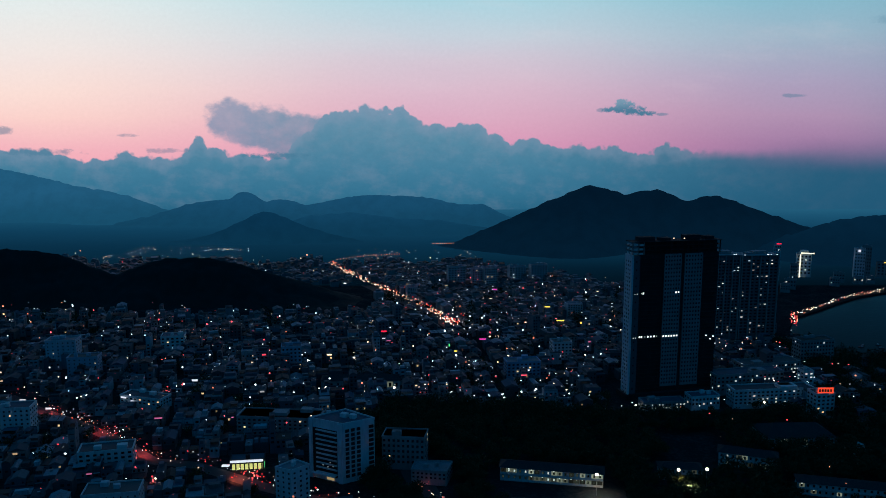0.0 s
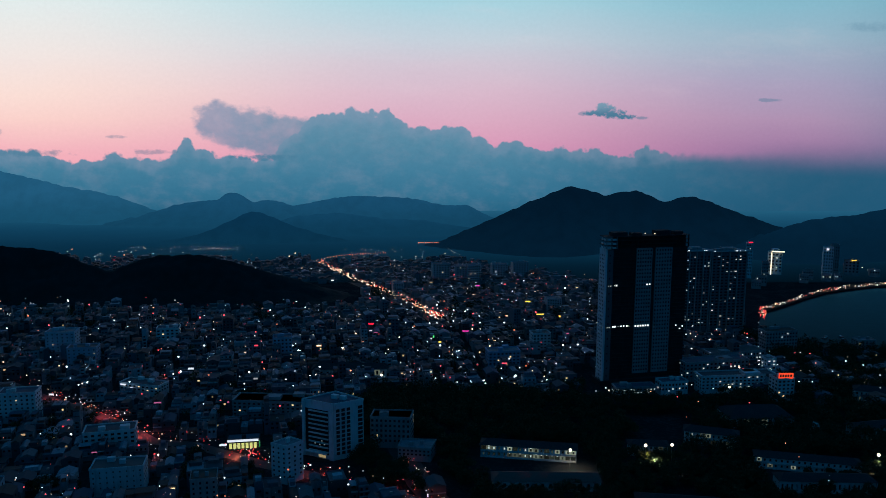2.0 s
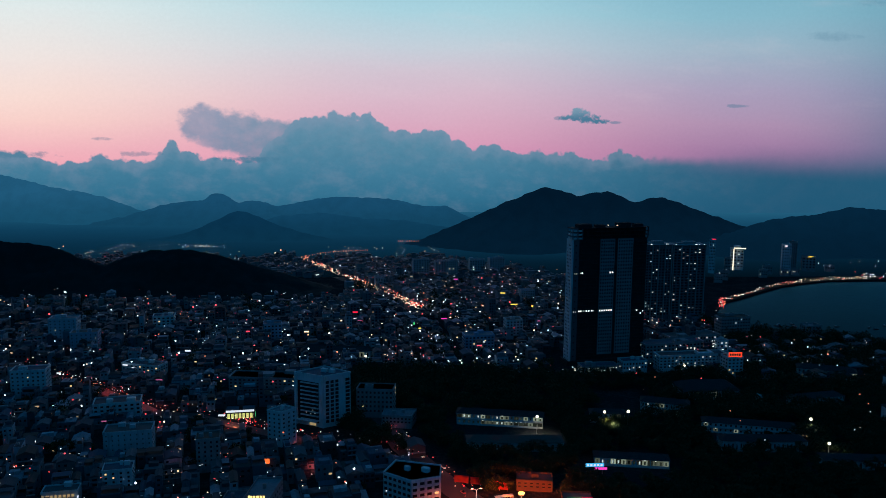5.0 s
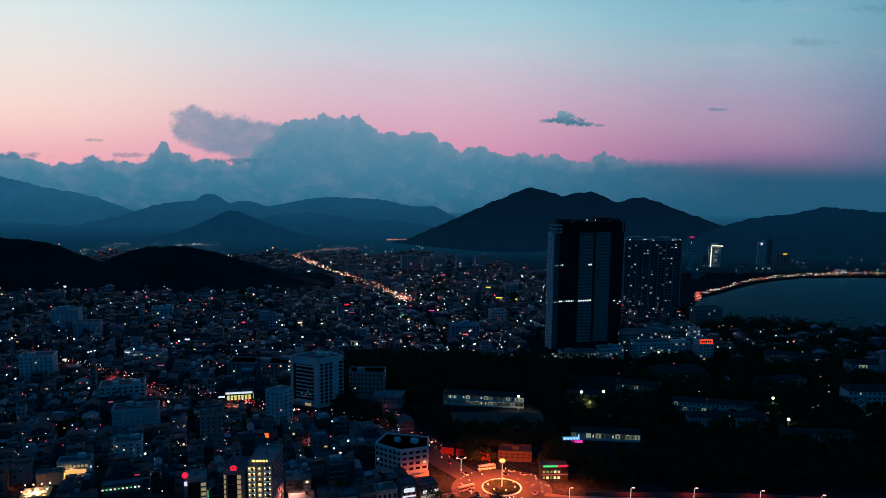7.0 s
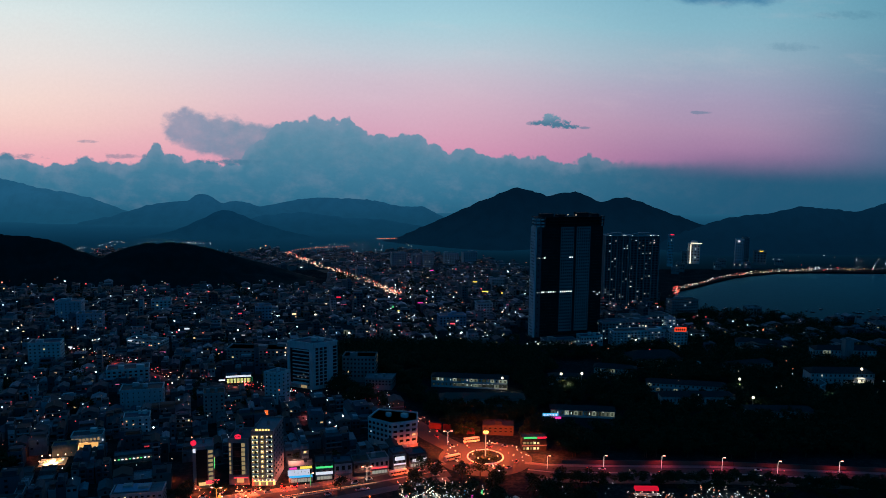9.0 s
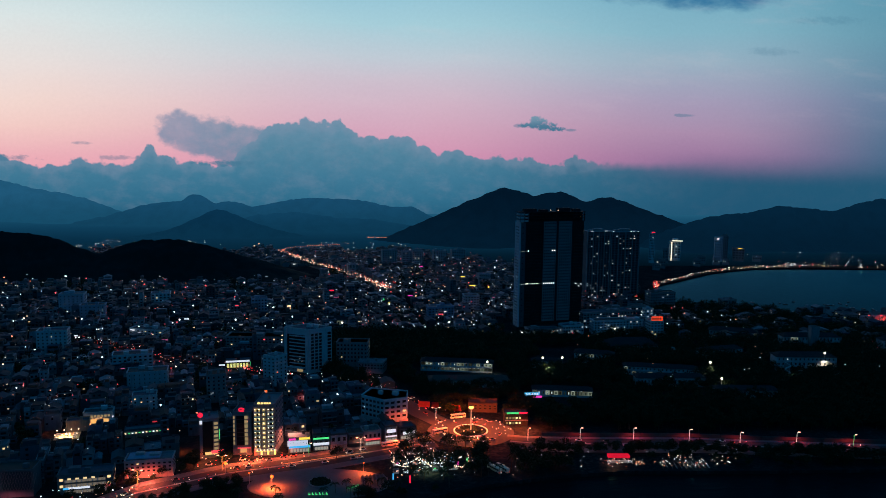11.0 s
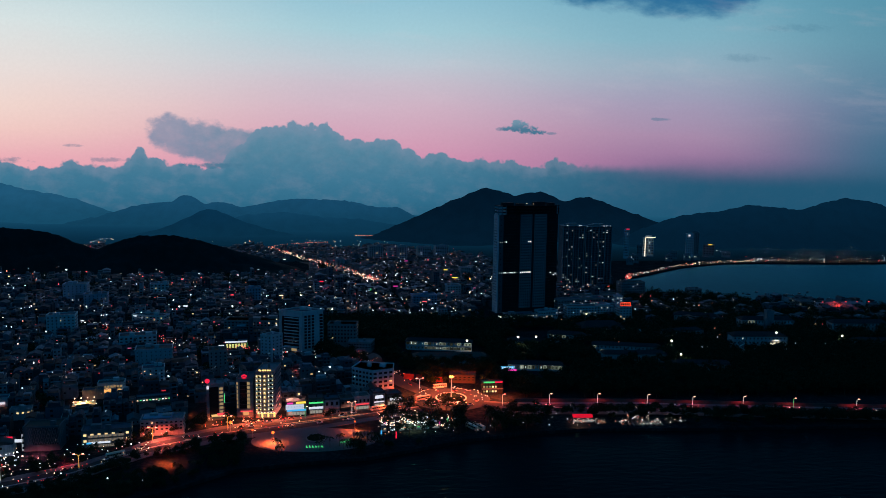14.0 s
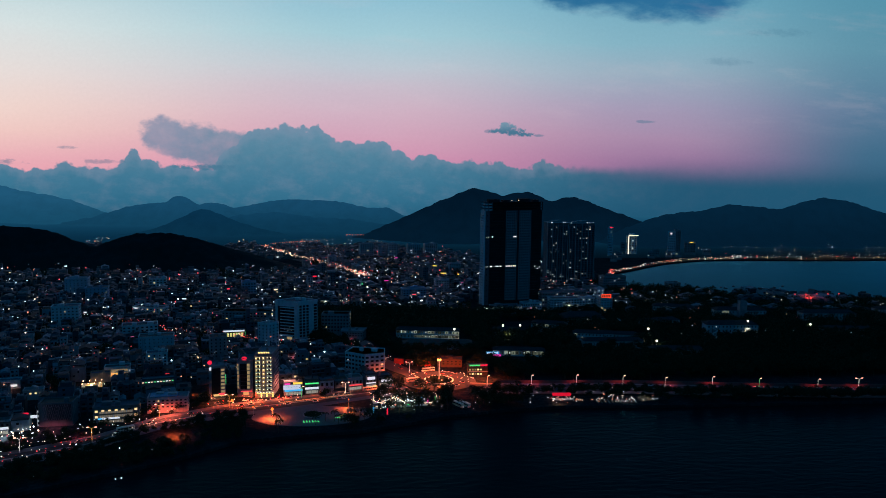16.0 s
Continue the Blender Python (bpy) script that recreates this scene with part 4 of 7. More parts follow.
def twin_slab(x, y, w, h, deg):
    top = thing("apartment_tower", (x, y, 0), "tall dark finished apartment slab with scattered lit windows", "tower", "twin apartment slabs", rz=deg)
    boxpart("wall", (w / 2, 11, h / 2), (w, 18, h), rough_wall, top)
    for i in range(5):
        boxpart("pier", (w * i / 4, 1.6, h / 2), (1.2, 1.8, h), M_CONCRETE, top)
    dark = pane_mesh(w / 8 * 0.62, 1.7, M_GLASS, rough_wall)
    glows = [pane_mesh(w / 8 * f, 1.2, m) for f in (0.3, 0.5) for m in (G_COOLWIN, G_SLAB, G_SLABW)]
    rows = int(h / 3.3) - 2
    for r in range(rows):
        boxpart("balcony", (w / 2, 1.75, 5.2 + 3.3 * r), (w * 0.98, 0.7, 0.6), rough_wall, top)
        for c in range(8):
            lit = rng.random() < (0.11 if r > 4 else 0.2)
            put("window", rng.choice(glows) if lit else dark, top, (w * (c + 0.5) / 8, 1.95 if not lit else 1.3, 7.0 + 3.3 * r))
    boxpart("roof_room", (w * 0.55, 11, h + 1.8), (w * 0.4, 9, 3.6), M_CONCRETE, top)
    boxpart("roof_room", (w * 0.25, 10, h + 1.2), (w * 0.2, 7, 2.4), M_CONCRETE, top)
    boxpart("cornice", (w * 0.5, 10, h + 0.3), (w + 0.8, 20, 0.8), M_CONCRETE, top)
    for i in range(5):
        boxpart("roof_lamp", (w * rng.uniform(0.05, 0.95), 1.0, h + 1.0), (1.0, 0.7, 0.5), G_WHITE, top)


G_SLAB = glowing("pale_lit_window", lin(180, 220, 235), 0.9, 0.8, False)
G_SLABW = glowing("white_lit_window", lin(235, 240, 235), 1.1, 0.8, False)
rough_wall = rough_paint("slab_render", [(0.11, 0.135, 0.15)], 0.4)
twin_slab(275, 812, 31, 89, 5)
twin_slab(308.5, 816, 39, 88, 5)

# low podium blocks round the towers
block("apartment_block", footprint(255, 655, 62, 16, 12), 17, M_CONCRETE, "grey five-storey block with a few lit rooms below the tower", "building", 4, (16, 4), 0.22, litmat=G_COOLWIN)
block("apartment_block", footprint(287, 690, 55, 16, 12), 15, M_CONCRETE, "grey four-storey block crossed by a band of lit windows", "building", 3, (18, 4), 0.35, litmat=G_COOLWIN)
block("office_block", footprint(262, 620, 66, 14, 6), 15, M_WHITE, "long pale four-storey block behind trees", "building", 4, (18, 4), 0.12, litmat=G_COOLWIN)
block("apartment_block", footprint(172, 606, 34, 12, 6), 9, M_CONCRETE, "low grey block at the foot of the tower", "building", 2, (12, 3), 0.6, litmat=G_COOLWIN)
block("apartment_block", footprint(206, 614, 24, 12, 10), 11, M_WHITE, "pale low block at the foot of the tower", "building", 2, (8, 3), 0.4, litmat=G_COOLWIN)
b = block("hotel", footprint(292, 597, 15, 13, 8), 19, M_WHITE, "small pale hotel with a glowing red roof sign", "hotel", 5, (4, 3), 0.06)
boxpart("roof_sign", (0.5, -6, 22), (12, 0.5, 4.6), glowing("red_orange_sign", lin(255, 80, 50), 0.9), b, "glowing red sign board")
for i in range(5):
    boxpart("sign_bar", (-4 + i * 2.1, -6.3, 22), (1.3, 0.1, 2.2), M_DARKSTEEL, b)
b = block("apartment_block", footprint(300, 642, 9, 9, 8), 22, M_WHITE, "slim pale stair tower lit from inside", "building", 6, (2, 2), 0.3, litmat=G_COOLWIN)
block("apartment_block", footprint(346, 730, 34, 14, 10), 24, M_CONCRETE, "grey block beside the bay", "building", 6, (11, 4), 0.05, litmat=G_COOLWIN)


# ---- office building with white louvre bands ----
def office():
    pts = [(-85.2, 489.0), (-62.6, 477.5), (-43.6, 488.0), (-64.0, 504.0)]
    top = block("office_building", pts, 39.0, M_WHITE, "white office building with dark louvred front and corner fins", "office", 0, roofbits=2)
    mx, my = sum(p[0] for p in pts) / 4, sum(p[1] for p in pts) / 4
    loc = [(x - mx, y - my) for x, y in pts]
    (ax, ay), (bx, by), (cx, cy) = loc[0], loc[1], loc[2]
    a = math.atan2(by - ay, bx - ax)
    ln = sqrt((bx - ax) ** 2 + (by - ay) ** 2)
    ox, oy = sin(a), -cos(a)

    def on(f, z, out):
        return ax + (bx - ax) * f + ox * out, ay + (by - ay) * f + oy * out, z

    boxpart("curtain_glass", on(0.47, 18.5, 0.12), (ln * 0.72, 0.3, 31.0), M_GLASS, top, "dark recessed glass front", a)
    for i in range(10):
        boxpart("louvre", on(0.52, 5.0 + i * 3.1, 0.55), (ln * 0.62, 0.9, 0.9), M_WHITE, top, "", a)
    boxpart("fin", on(0.05, 19.5, 0.3), (ln * 0.10, 1.0, 39), M_WHITE, top, "", a)
    boxpart("fin", on(0.93, 19.5, 0.3), (ln * 0.14, 1.0, 39), M_WHITE, top, "", a)
    boxpart("canopy", on(0.45, 4.2, 1.4), (ln * 0.7, 3.0, 0.4), M_WHITE, top, "", a)
    boxpart("lobby_window", on(0.62, 2.0, 0.3), (ln * 0.22, 0.2, 2.6), G_LIT, top, "lit lobby glass", a)
    for f, z in ((0.4, 7), (0.55, 6.4), (0.62, 9.5), (0.7, 7.2)):
        boxpart("lit_room", on(f, z + 3, 0.32), (0.9, 0.1, 0.7), G_COOLWIN, top, "", a)
    p0 = (bx + (cx - bx) * 0.05, by + (cy - by) * 0.05)
    p1 = (bx + (cx - bx) * 0.58, by + (cy - by) * 0.58)
    facade(top, p0, p1, 3, 36, 3, 11, 0.66, 0.72, 0.0)
    p0 = (bx + (cx - bx) * 0.78, by + (cy - by) * 0.78)
    facade(top, p0, (cx, cy), 3, 36, 1, 11, 0.7, 0.72, 0.0)


office()
b = block("apartment_block", [(-98.5, 446), (-88, 441), (-79, 450), (-89, 457)], 25, M_WHITE, "pale narrow block with small windows", "building", 7, (3, 3), 0.02, wide=0.3, tall=0.4)
boxpart("door_lamp", (0, -6, 3), (1, 1, 1), G_RED, b)
block("office_block", [(-40, 500), (-12, 497), (-10, 512), (-38, 514)], 22, M_CONCRETE, "grey five-storey annexe with lit ground rooms", "office", 5, (9, 4), 0.06, bands=True)
b = block("office_block", [(-20, 478), (2, 474), (6, 490), (-18, 492)], 9, M_CONCRETE, "low grey office annexe beside trees", "office", 2, (8, 4), 0.03)

# blue-grey slabs in the old town
block("apartment_block", footprint(-352, 724, 27, 16, 6), 26, rough_paint("blue_render", [(0.36, 0.44, 0.50)], 0.3), "pale blue-grey eight-storey slab above the houses", "building", 7, (6, 3), 0.04, wide=0.25, tall=0.35)
block("apartment_block", footprint(-318, 690, 26, 14, 8), 20, rough_paint("dull_blue_render", [(0.26, 0.34, 0.42)], 0.3), "dull blue block with small windows", "building", 5, (6, 3), 0.06, wide=0.25, tall=0.35)
block("apartment_block", footprint(-310, 556, 27, 15, 8), 23, M_WHITE, "pale seven-storey block with rows of windows", "building", 6, (7, 4), 0.02, wide=0.35, tall=0.4)
block("apartment_block", footprint(-190, 436, 31, 16, 10), 17, rough_paint("grey_blue_render", [(0.40, 0.45, 0.48)], 0.4), "long plain grey-blue four-storey block", "building", 4, (8, 4), 0.0, wide=0.2, tall=0.3)
block("apartment_block", footprint(-130, 408, 15, 14, 12), 22, M_CONCRETE, "grey six-storey block with side balconies", "building", 6, (4, 3), 0.02, wide=0.3)
block("apartment_block", footprint(-118, 560, 60, 18, -6), 15, M_CONCRETE, "long five-storey block with window bands", "building", 4, (16, 4), 0.05, bands=True)
block("apartment_block", footprint(-175, 372, 17, 12, 12), 17, M_WHITE, "pale five-storey block with dark side windows", "building", 5, (4, 3), 0.03, wide=0.3)
block("apartment_block", footprint(-222, 505, 34, 16, 14), 13, M_WHITE, "pale low block with a bright roof edge", "building", 3, (8, 3), 0.04)
block("apartment_block", footprint(-262, 760, 22, 14, 10), 20, M_WHITE, "pale block under the hill", "building", 5, (5, 3), 0.04)
block("apartment_block", footprint(-140, 720, 18, 14, 10), 21, rough_paint("slate_render", [(0.26, 0.36, 0.46)], 0.3), "slate-blue block among houses", "building", 5, (5, 3), 0.04)
block("apartment_block", footprint(70, 690, 30, 15, 8), 16, rough_paint("deep_blue_render", [(0.20, 0.32, 0.45)], 0.3), "blue block between houses", "building", 4, (8, 3), 0.05)
block("apartment_block", footprint(112, 742, 18, 14, 8), 19, M_WHITE, "pale block near the highway", "building", 5, (5, 3), 0.06)

# the bright store
b = block("store", footprint(-129, 504, 22, 12, 8), 6.2, M_DARKC, "low store with a brightly lit yellow-white front", "shop", 0, roofbits=1)
boxpart("shop_front", (0.8, -6.1, 2.5), (20, 0.3, 3.8), glowing("store_front", lin(225, 228, 140), 0.75), b, "glowing glass shop front", radians(8))
boxpart("sign_board", (0.8, -6.5, 6.4), (21, 0.5, 1.5), G_SIGNWHITE, b, "glowing white sign board", radians(8))
for i in range(8):
    boxpart("mullion", (-9 + 2.75 * i, -7.6 + 0.386 * i, 2.5), (0.8, 0.3, 4.2), M_DARKC, b)
boxpart("canopy", (-13.5, -5, 2.6), (5, 3, 0.4), G_SIGNWHITE, b)
boxpart("side_light", (11.6, -3.6, 3.0), (0.3, 1.0, 4.0), G_SIGNGREEN, b)

# far apartment slabs beside the highway and under the mountain
for x, y, w, h in ((18, 1095, 24, 27), (46, 1088, 14, 25), (64, 1084, 18, 27), (104, 1120, 24, 22), (136, 1134, 24, 22), (-40, 1010, 14, 16), (150, 905, 18, 18)):
    block("apartment_block", footprint(x, y, w, 12, 12), h, rough_paint("far_render", [(0.34, 0.38, 0.40)], 0.3), "distant pale apartment slab under the mountain", "building", 7, (6, 2), 0.02, "far apartment slabs", edges=(0, 1))


# ---- seaside towers far along the bay ----
def seaside_tower(x, y, w, d, h, label, lit=0.05, material=None):
    return block("hotel_tower", footprint(x, y, w, d, -20), h, material or M_CONCRETE, label, "tower", int(h / 5), (4, 3), lit, "seaside hotel towers", litmat=G_COOLWIN, edges=(0,))


b = seaside_tower(474, 1128, 9, 10, 52, "slim seaside tower with a red roof sign", 0.01, M_WHITE)
boxpart("roof_sign", (0, -5.4, 53.6), (6.5, 0.4, 1.7), G_SIGNRED, b, "red roof sign")
b = seaside_tower(527, 1160, 20, 14, 33, "seaside hotel outlined by a white light line", 0.10, M_WHITE)
bm = bmesh.new()
for c, s in (((-9.6, -10.4, 17), (1.6, 0.5, 34)), ((-1, -13.2, 36), (18, 0.5, 1.6))):
    box(bm, c, s, radians(-20))
part("light_line", bm, glowing("line_light", lin(250, 245, 215), 1.3), b, "glowing white outline")
boxpart("roof_room", (0, 0, 36), (9, 7, 5), M_WHITE, b)
seaside_tower(498, 1125, 9, 9, 24, "low seaside hotel with a lit crown", 0.12)
b = seaside_tower(603, 1150, 14, 12, 42, "tall pale seaside tower with a lit sign", 0.02, M_WHITE)
boxpart("roof_sign", (-4, -6.6, 40), (3.5, 0.4, 3), G_SIGNWHITE, b)
seaside_tower(618, 1160, 12, 12, 44, "tall pale seaside tower beside its twin", 0.02)
b = seaside_tower(640, 1150, 20, 12, 22, "broad seaside hotel with a yellow sign", 0.04)
boxpart("roof_sign", (0, -7, 23), (8, 0.4, 1.4), G_SIGNYEL, b)
for x, y, w, h in ((560, 1120, 14, 12), (580, 1105, 12, 9), (455, 1050, 12, 10), (470, 1070, 14, 13), (540, 1090, 12, 11), (670, 1140, 14, 9), (600, 1110, 10, 8)):
    seaside_tower(x, y, w, 9, h, "low seaside block behind the promenade", 0.12)

# ---- roads and paved places ----
def strip(name, pts, wide, z, material, label, category="road", thick=0.0):
    bm = bmesh.new()
    left, right = [], []
    for i, (x, y) in enumerate(pts):
        a, b = pts[max(0, i - 1)], pts[min(len(pts) - 1, i + 1)]
        dx, dy = b[0] - a[0], b[1] - a[1]
        ln = sqrt(dx * dx + dy * dy)
        nx, ny = -dy / ln * wide / 2, dx / ln * wide / 2
        left.append((x + nx, y + ny))
        right.append((x - nx, y - ny))
    lv = [bm.verts.new((x, y, z)) for x, y in left]
    rv = [bm.verts.new((x, y, z)) for x, y in right]
    for i in range(len(pts) - 1):
        bm.faces.new((rv[i], rv[i + 1], lv[i + 1], lv[i]))
    if thick:
        for vs in (lv, rv):
            dn = [bm.verts.new((v.co.x, v.co.y, z - thick)) for v in vs]
            for i in range(len(vs) - 1):
                bm.faces.new((vs[i], vs[i + 1], dn[i + 1], dn[i]) if vs is rv else (vs[i + 1], vs[i], dn[i], dn[i + 1]))
    return solid(name, bm, material, label, category, "structure")


coast = [(x, coast_road_y(x)) for x in range(-420, 40, 12)]
coast_e = [(x, coast_road_y(x)) for x in range(88, 900, 14)]
strip("road", coast, 19, 0.05, M_ASPHALT, "wide asphalt coast road")
strip("road", coast_e, 17, 0.05, M_ASPHALT, "wide asphalt coast road beside the park")
strip("pavement", [(x, y + 12.5) for x, y in coast], 6, 0.18, M_PAVE, "concrete pavement before the shops", "pavement", 0.2)
strip("pavement", [(x, y - 13.0) for x, y in coast], 7, 0.18, M_PAVE, "broad seaside pavement", "pavement", 0.2)
strip("pavement", [(x, y - 12.0) for x, y in coast_e], 7, 0.18, M_PAVE, "broad seaside pavement", "pavement", 0.2)
strip("pavement", [(x, y + 11.0) for x, y in coast_e], 4, 0.18, M_PAVE, "narrow pavement along the park wall", "pavement", 0.2)
strip("trim", coast, 1.2, 0.25, M_KERB, "raised kerbed median of the coast road", "kerb", 0.2)
strip("trim", coast_e, 1.2, 0.25, M_KERB, "raised kerbed median of the coast road", "kerb", 0.2)
strip("road", [(highway_x(y), y) for y in range(850, 1251, 25)], 18, 0.06, M_ASPHALT, "straight highway crowded with traffic")
strip("road", [(46, 344), (30, 368), (16, 396), (-4, 440), (-20, 500)], 17, 0.06, M_ASPHALT, "avenue leading inland from the roundabout")
strip("road", [(-177, 1245), (-165, 1272), (-146, 1292), (-112, 1312), (-70, 1322)], 12, 0.06, M_ASPHALT, "far road curving under the mountain")
strip("road", STREET, 10, 0.05, M_ASPHALT, "busy town street")
bm = bmesh.new()
prism(bm, [(63 + 31 * cos(2 * pi * i / 40), 327 + 29 * sin(2 * pi * i / 40)) for i in range(40)], 0.01, 0.07)
solid("road", bm, M_ASPHALT, "round asphalt junction", "road", "structure")

# the roundabout island
isl = thing("roundabout_island", (63.3, 329.0, 0.07), "round planted traffic island with a pale kerb", "traffic island")
bm = bmesh.new()
for r0, r1, z1 in ((11.4, 12.4, 0.45),):
    for i in range(48):
        a, b = 2 * pi * i / 48, 2 * pi * (i + 1) / 48
        prism(bm, [(r0 * cos(a), r0 * sin(a)), (r1 * cos(a), r1 * sin(a)), (r1 * cos(b), r1 * sin(b)), (r0 * cos(b), r0 * sin(b))], 0, z1)
part("kerb", bm, rough_paint("white_kerb_paint", [(0.7, 0.68, 0.64)], 0.3), isl)
bm = bmesh.new()
prism(bm, [(11.3 * cos(2 * pi * i / 32), 11.3 * sin(2 * pi * i / 32)) for i in range(32)], 0, 0.35)
part("soil_bed", bm, M_GROUND, isl)
for i in range(26):
    a, r = rng.uniform(0, 2 * pi), rng.uniform(3, 10.5)
    bm = bmesh.new()
    for k in range(60):
        c = Vector((rng.gauss(0, 0.8), rng.gauss(0, 0.8), abs(rng.gauss(0.5, 0.4))))
        s = rng.uniform(0.25, 0.5)
        q = Euler((rng.uniform(-1, 1), rng.uniform(-1, 1), rng.uniform(0, 6))).to_matrix()
        bm.faces.new([bm.verts.new(c + q @ Vector(p)) for p in ((-s, -s, 0), (s, -s, 0), (s, s, 0), (-s, s, 0))])
    ob = part("shrub", bm, M_LEAF, isl)
    ob.location = (r * cos(a), r * sin(a), 0.35)
for i in range(7):
    a = 2 * pi * i / 7 + 0.4
    ob = boxpart("garden_lamp", (8.5 * cos(a), 8.5 * sin(a), 2.2), (0.7, 0.7, 0.7), G_WARM, isl)


G_MAST = glowing("hot_sodium_lamp", lin(255, 165, 75), 6.0)


def mast(x, y):
    top = thing("high_mast_lamp", (x, y, 0.4), "tall steel mast with a ring of orange sodium lamps", "street lamp")
    bm = bmesh.new()
    tube(bm, (0, 0, 0), (0, 0, 16), 0.45, 0.28, 12)
    # the pole glows in place of lamplight falling on it
    part("pole", bm, glowing("lit_mast_paint", lin(235, 215, 190), 0.55), top)
    bm = bmesh.new()
    tube(bm, (0, 0, 15.6), (0, 0, 16.2), 1.6, 1.6, 16)
    part("lamp_ring", bm, M_STEEL, top)
    for i in range(6):
        a = pi * i / 3
        bm = bmesh.new()
        ball(bm, (1.25 * cos(a), 1.25 * sin(a), 16.7), 0.62, 2)
        part("lamp_head", bm, G_MAST, top)


mast(63.5, 330.0)


G_HEADLAMP = glowing("street_lamp_head", lin(255, 150, 130), 4.5)


def street_lamp(h, arms, tube_mat):
    top = thing("street_lamp", (0, 0, 0), "street lamp with a light-wrapped pole and orange heads", "street lamp", "coast road lamps")
    bm = bmesh.new()
    tube(bm, (0, 0, 0), (0, 0, 1.0), 0.3, 0.22, 8)
    part("base", bm, M_STEEL, top)
    bm = bmesh.new()
    tube(bm, (0, 0, 1.0), (0, 0, h), 0.22, 0.16, 8)
    part("pole", bm, tube_mat, top, "pole wrapped in white light")
    for s in arms:
        bm = bmesh.new()
        reach = 2.2 if len(arms) > 1 else 1.0
        tube(bm, (0, 0, h), (s * reach * 0.5, 0, h + reach * 0.4), 0.14, 0.1, 6)
        tube(bm, (s * reach * 0.5, 0, h + reach * 0.4), (s * reach, 0, h + reach * 0.5), 0.1, 0.1, 6)
        arm = part("arm", bm, tube_mat, top)
        bm = bmesh.new()
        box(bm, (s * (reach + 0.4), 0, h + reach * 0.5), (1.3, 0.7, 0.35))
        part("lamp_head", bm, G_HEADLAMP, arm)
    return top


G_POLE_W = glowing("white_led_pole", lin(240, 240, 225), 0.8)
G_POLE_G = glowing("green_led_pole", lin(120, 235, 140), 0.7)
G_POLE_Y = glowing("yellow_led_pole", lin(235, 190, 90), 0.8)
two_w, two_y, one_w, one_g = street_lamp(8.6, (-1, 1), G_POLE_W), street_lamp(8.6, (-1, 1), G_POLE_Y), street_lamp(8.4, (1,), G_POLE_W), street_lamp(8.4, (1,), G_POLE_G)
spots = [(two_w, -216.5, 186.8), (two_y, -178.1, 203.5), (two_y, -145.7, 248.1), (one_g, -48.1, 287.5), (two_w, -14.4, 294), (two_w, 40, 352), (one_w, 100.7, 307.8), (one_w, 137.3, 306.8), (one_w, 174.7, 304.5), (one_w, 212.9, 300), (one_w, 246.1, 292.5), (one_w, 286, 291), (one_g, 323.1, 284), (one_w, 371.1, 278.5), (two_w, 405.3, 275.9), (one_w, 445, 273), (two_y, -100, 268)]
seen_protos = set()
for src, x, y in spots:
    if src.name in seen_protos:
        copy_thing(src, pose(x, y, 0.1, 0, 0, rng.uniform(-12, 12)))
    else:
        src.matrix_basis = pose(x, y, 0.1)
        seen_protos.add(src.name)

# light on the streets from these lamps, and from added lamps without fixtures
lamp("street_light", (-97, 272, 8), 27000, SODIUM)
lamp("street_light", (-141, 248, 9), 60000, (1.0, 0.13, 0.06), 176)
lamp("street_light", (-15, 300, 8), 10500, (1.0, 0.25, 0.12))
lamp("yard_light", (-217, 330, 3.6), 65000, (1.0, 0.42, 0.13))
lamp("yard_light", (-132, 300, 4), 6500, SODIUM)
lamp("street_light", (16, 398, 8), 15000, (1.0, 0.12, 0.06))
lamp("park_light", (-127, 207, 6), 42000, SODIUM)
lamp("market_light", (28, 262, 6), 14000, (0.8, 0.95, 0.5), 170)
for x, y in ((137, 309), (174.5, 308), (213, 303), (247, 296), (286, 294), (323, 287), (371, 281), (405, 278), (446, 275)):
    lamp("street_light", (x + 1.5, y, 8.2), 7000, (1.0, 0.045, 0.06), 150)
for x, y, w in ((-84, 280, 95000), (-112, 278, 45000), (-62, 287, 45000), (-36, 289, 16000), (10, 302, 26000)):
    lamp("street_light", (x, y, 8.5), w, (1.0, 0.11, 0.03))
for x, y, w in ((-188, 212, 9000), (-225, 204, 9000), (-160, 238, 7000)):
    lamp("street_light", (x, y, 6), w, (1.0, 0.05, 0.07), 140)
for x, y, w in ((94, 456, 12000), (148, 456, 24000), (405, 462, 6000), (292, 449, 7000), (480, 474, 9000), (287, 410, 9000)):
    lamp("flood_light", (x, y, 11), w, (1.0, 0.85, 0.7), 150)
lamp("yard_light", (-238, 214, 6), 18000, (0.9, 0.9, 1.0))
# added fill without a fixture, tints the balcony hotel's side wall
lamp("alley_light", (-60.5, 304, 16), 45000, (1.0, 0.32, 0.22))
lamp("school_light", (97, 462, 9), 3600, WARM)
lamp("school_light", (147, 470, 9), 3600, WARM)


# ---- hotels ----
G_GOLD = glowing("golden_sign", lin(255, 215, 130), 1.5)
G_SIGNAMBER = glowing("amber_sign", lin(255, 110, 50), 1.2)


M_HOTELROSE = rough_paint("dim_rose_render", [(0.26, 0.20, 0.21)], 0.35)
M_HOTELGREY = rough_paint("grey_hotel_render", [(0.20, 0.21, 0.22)], 0.35)


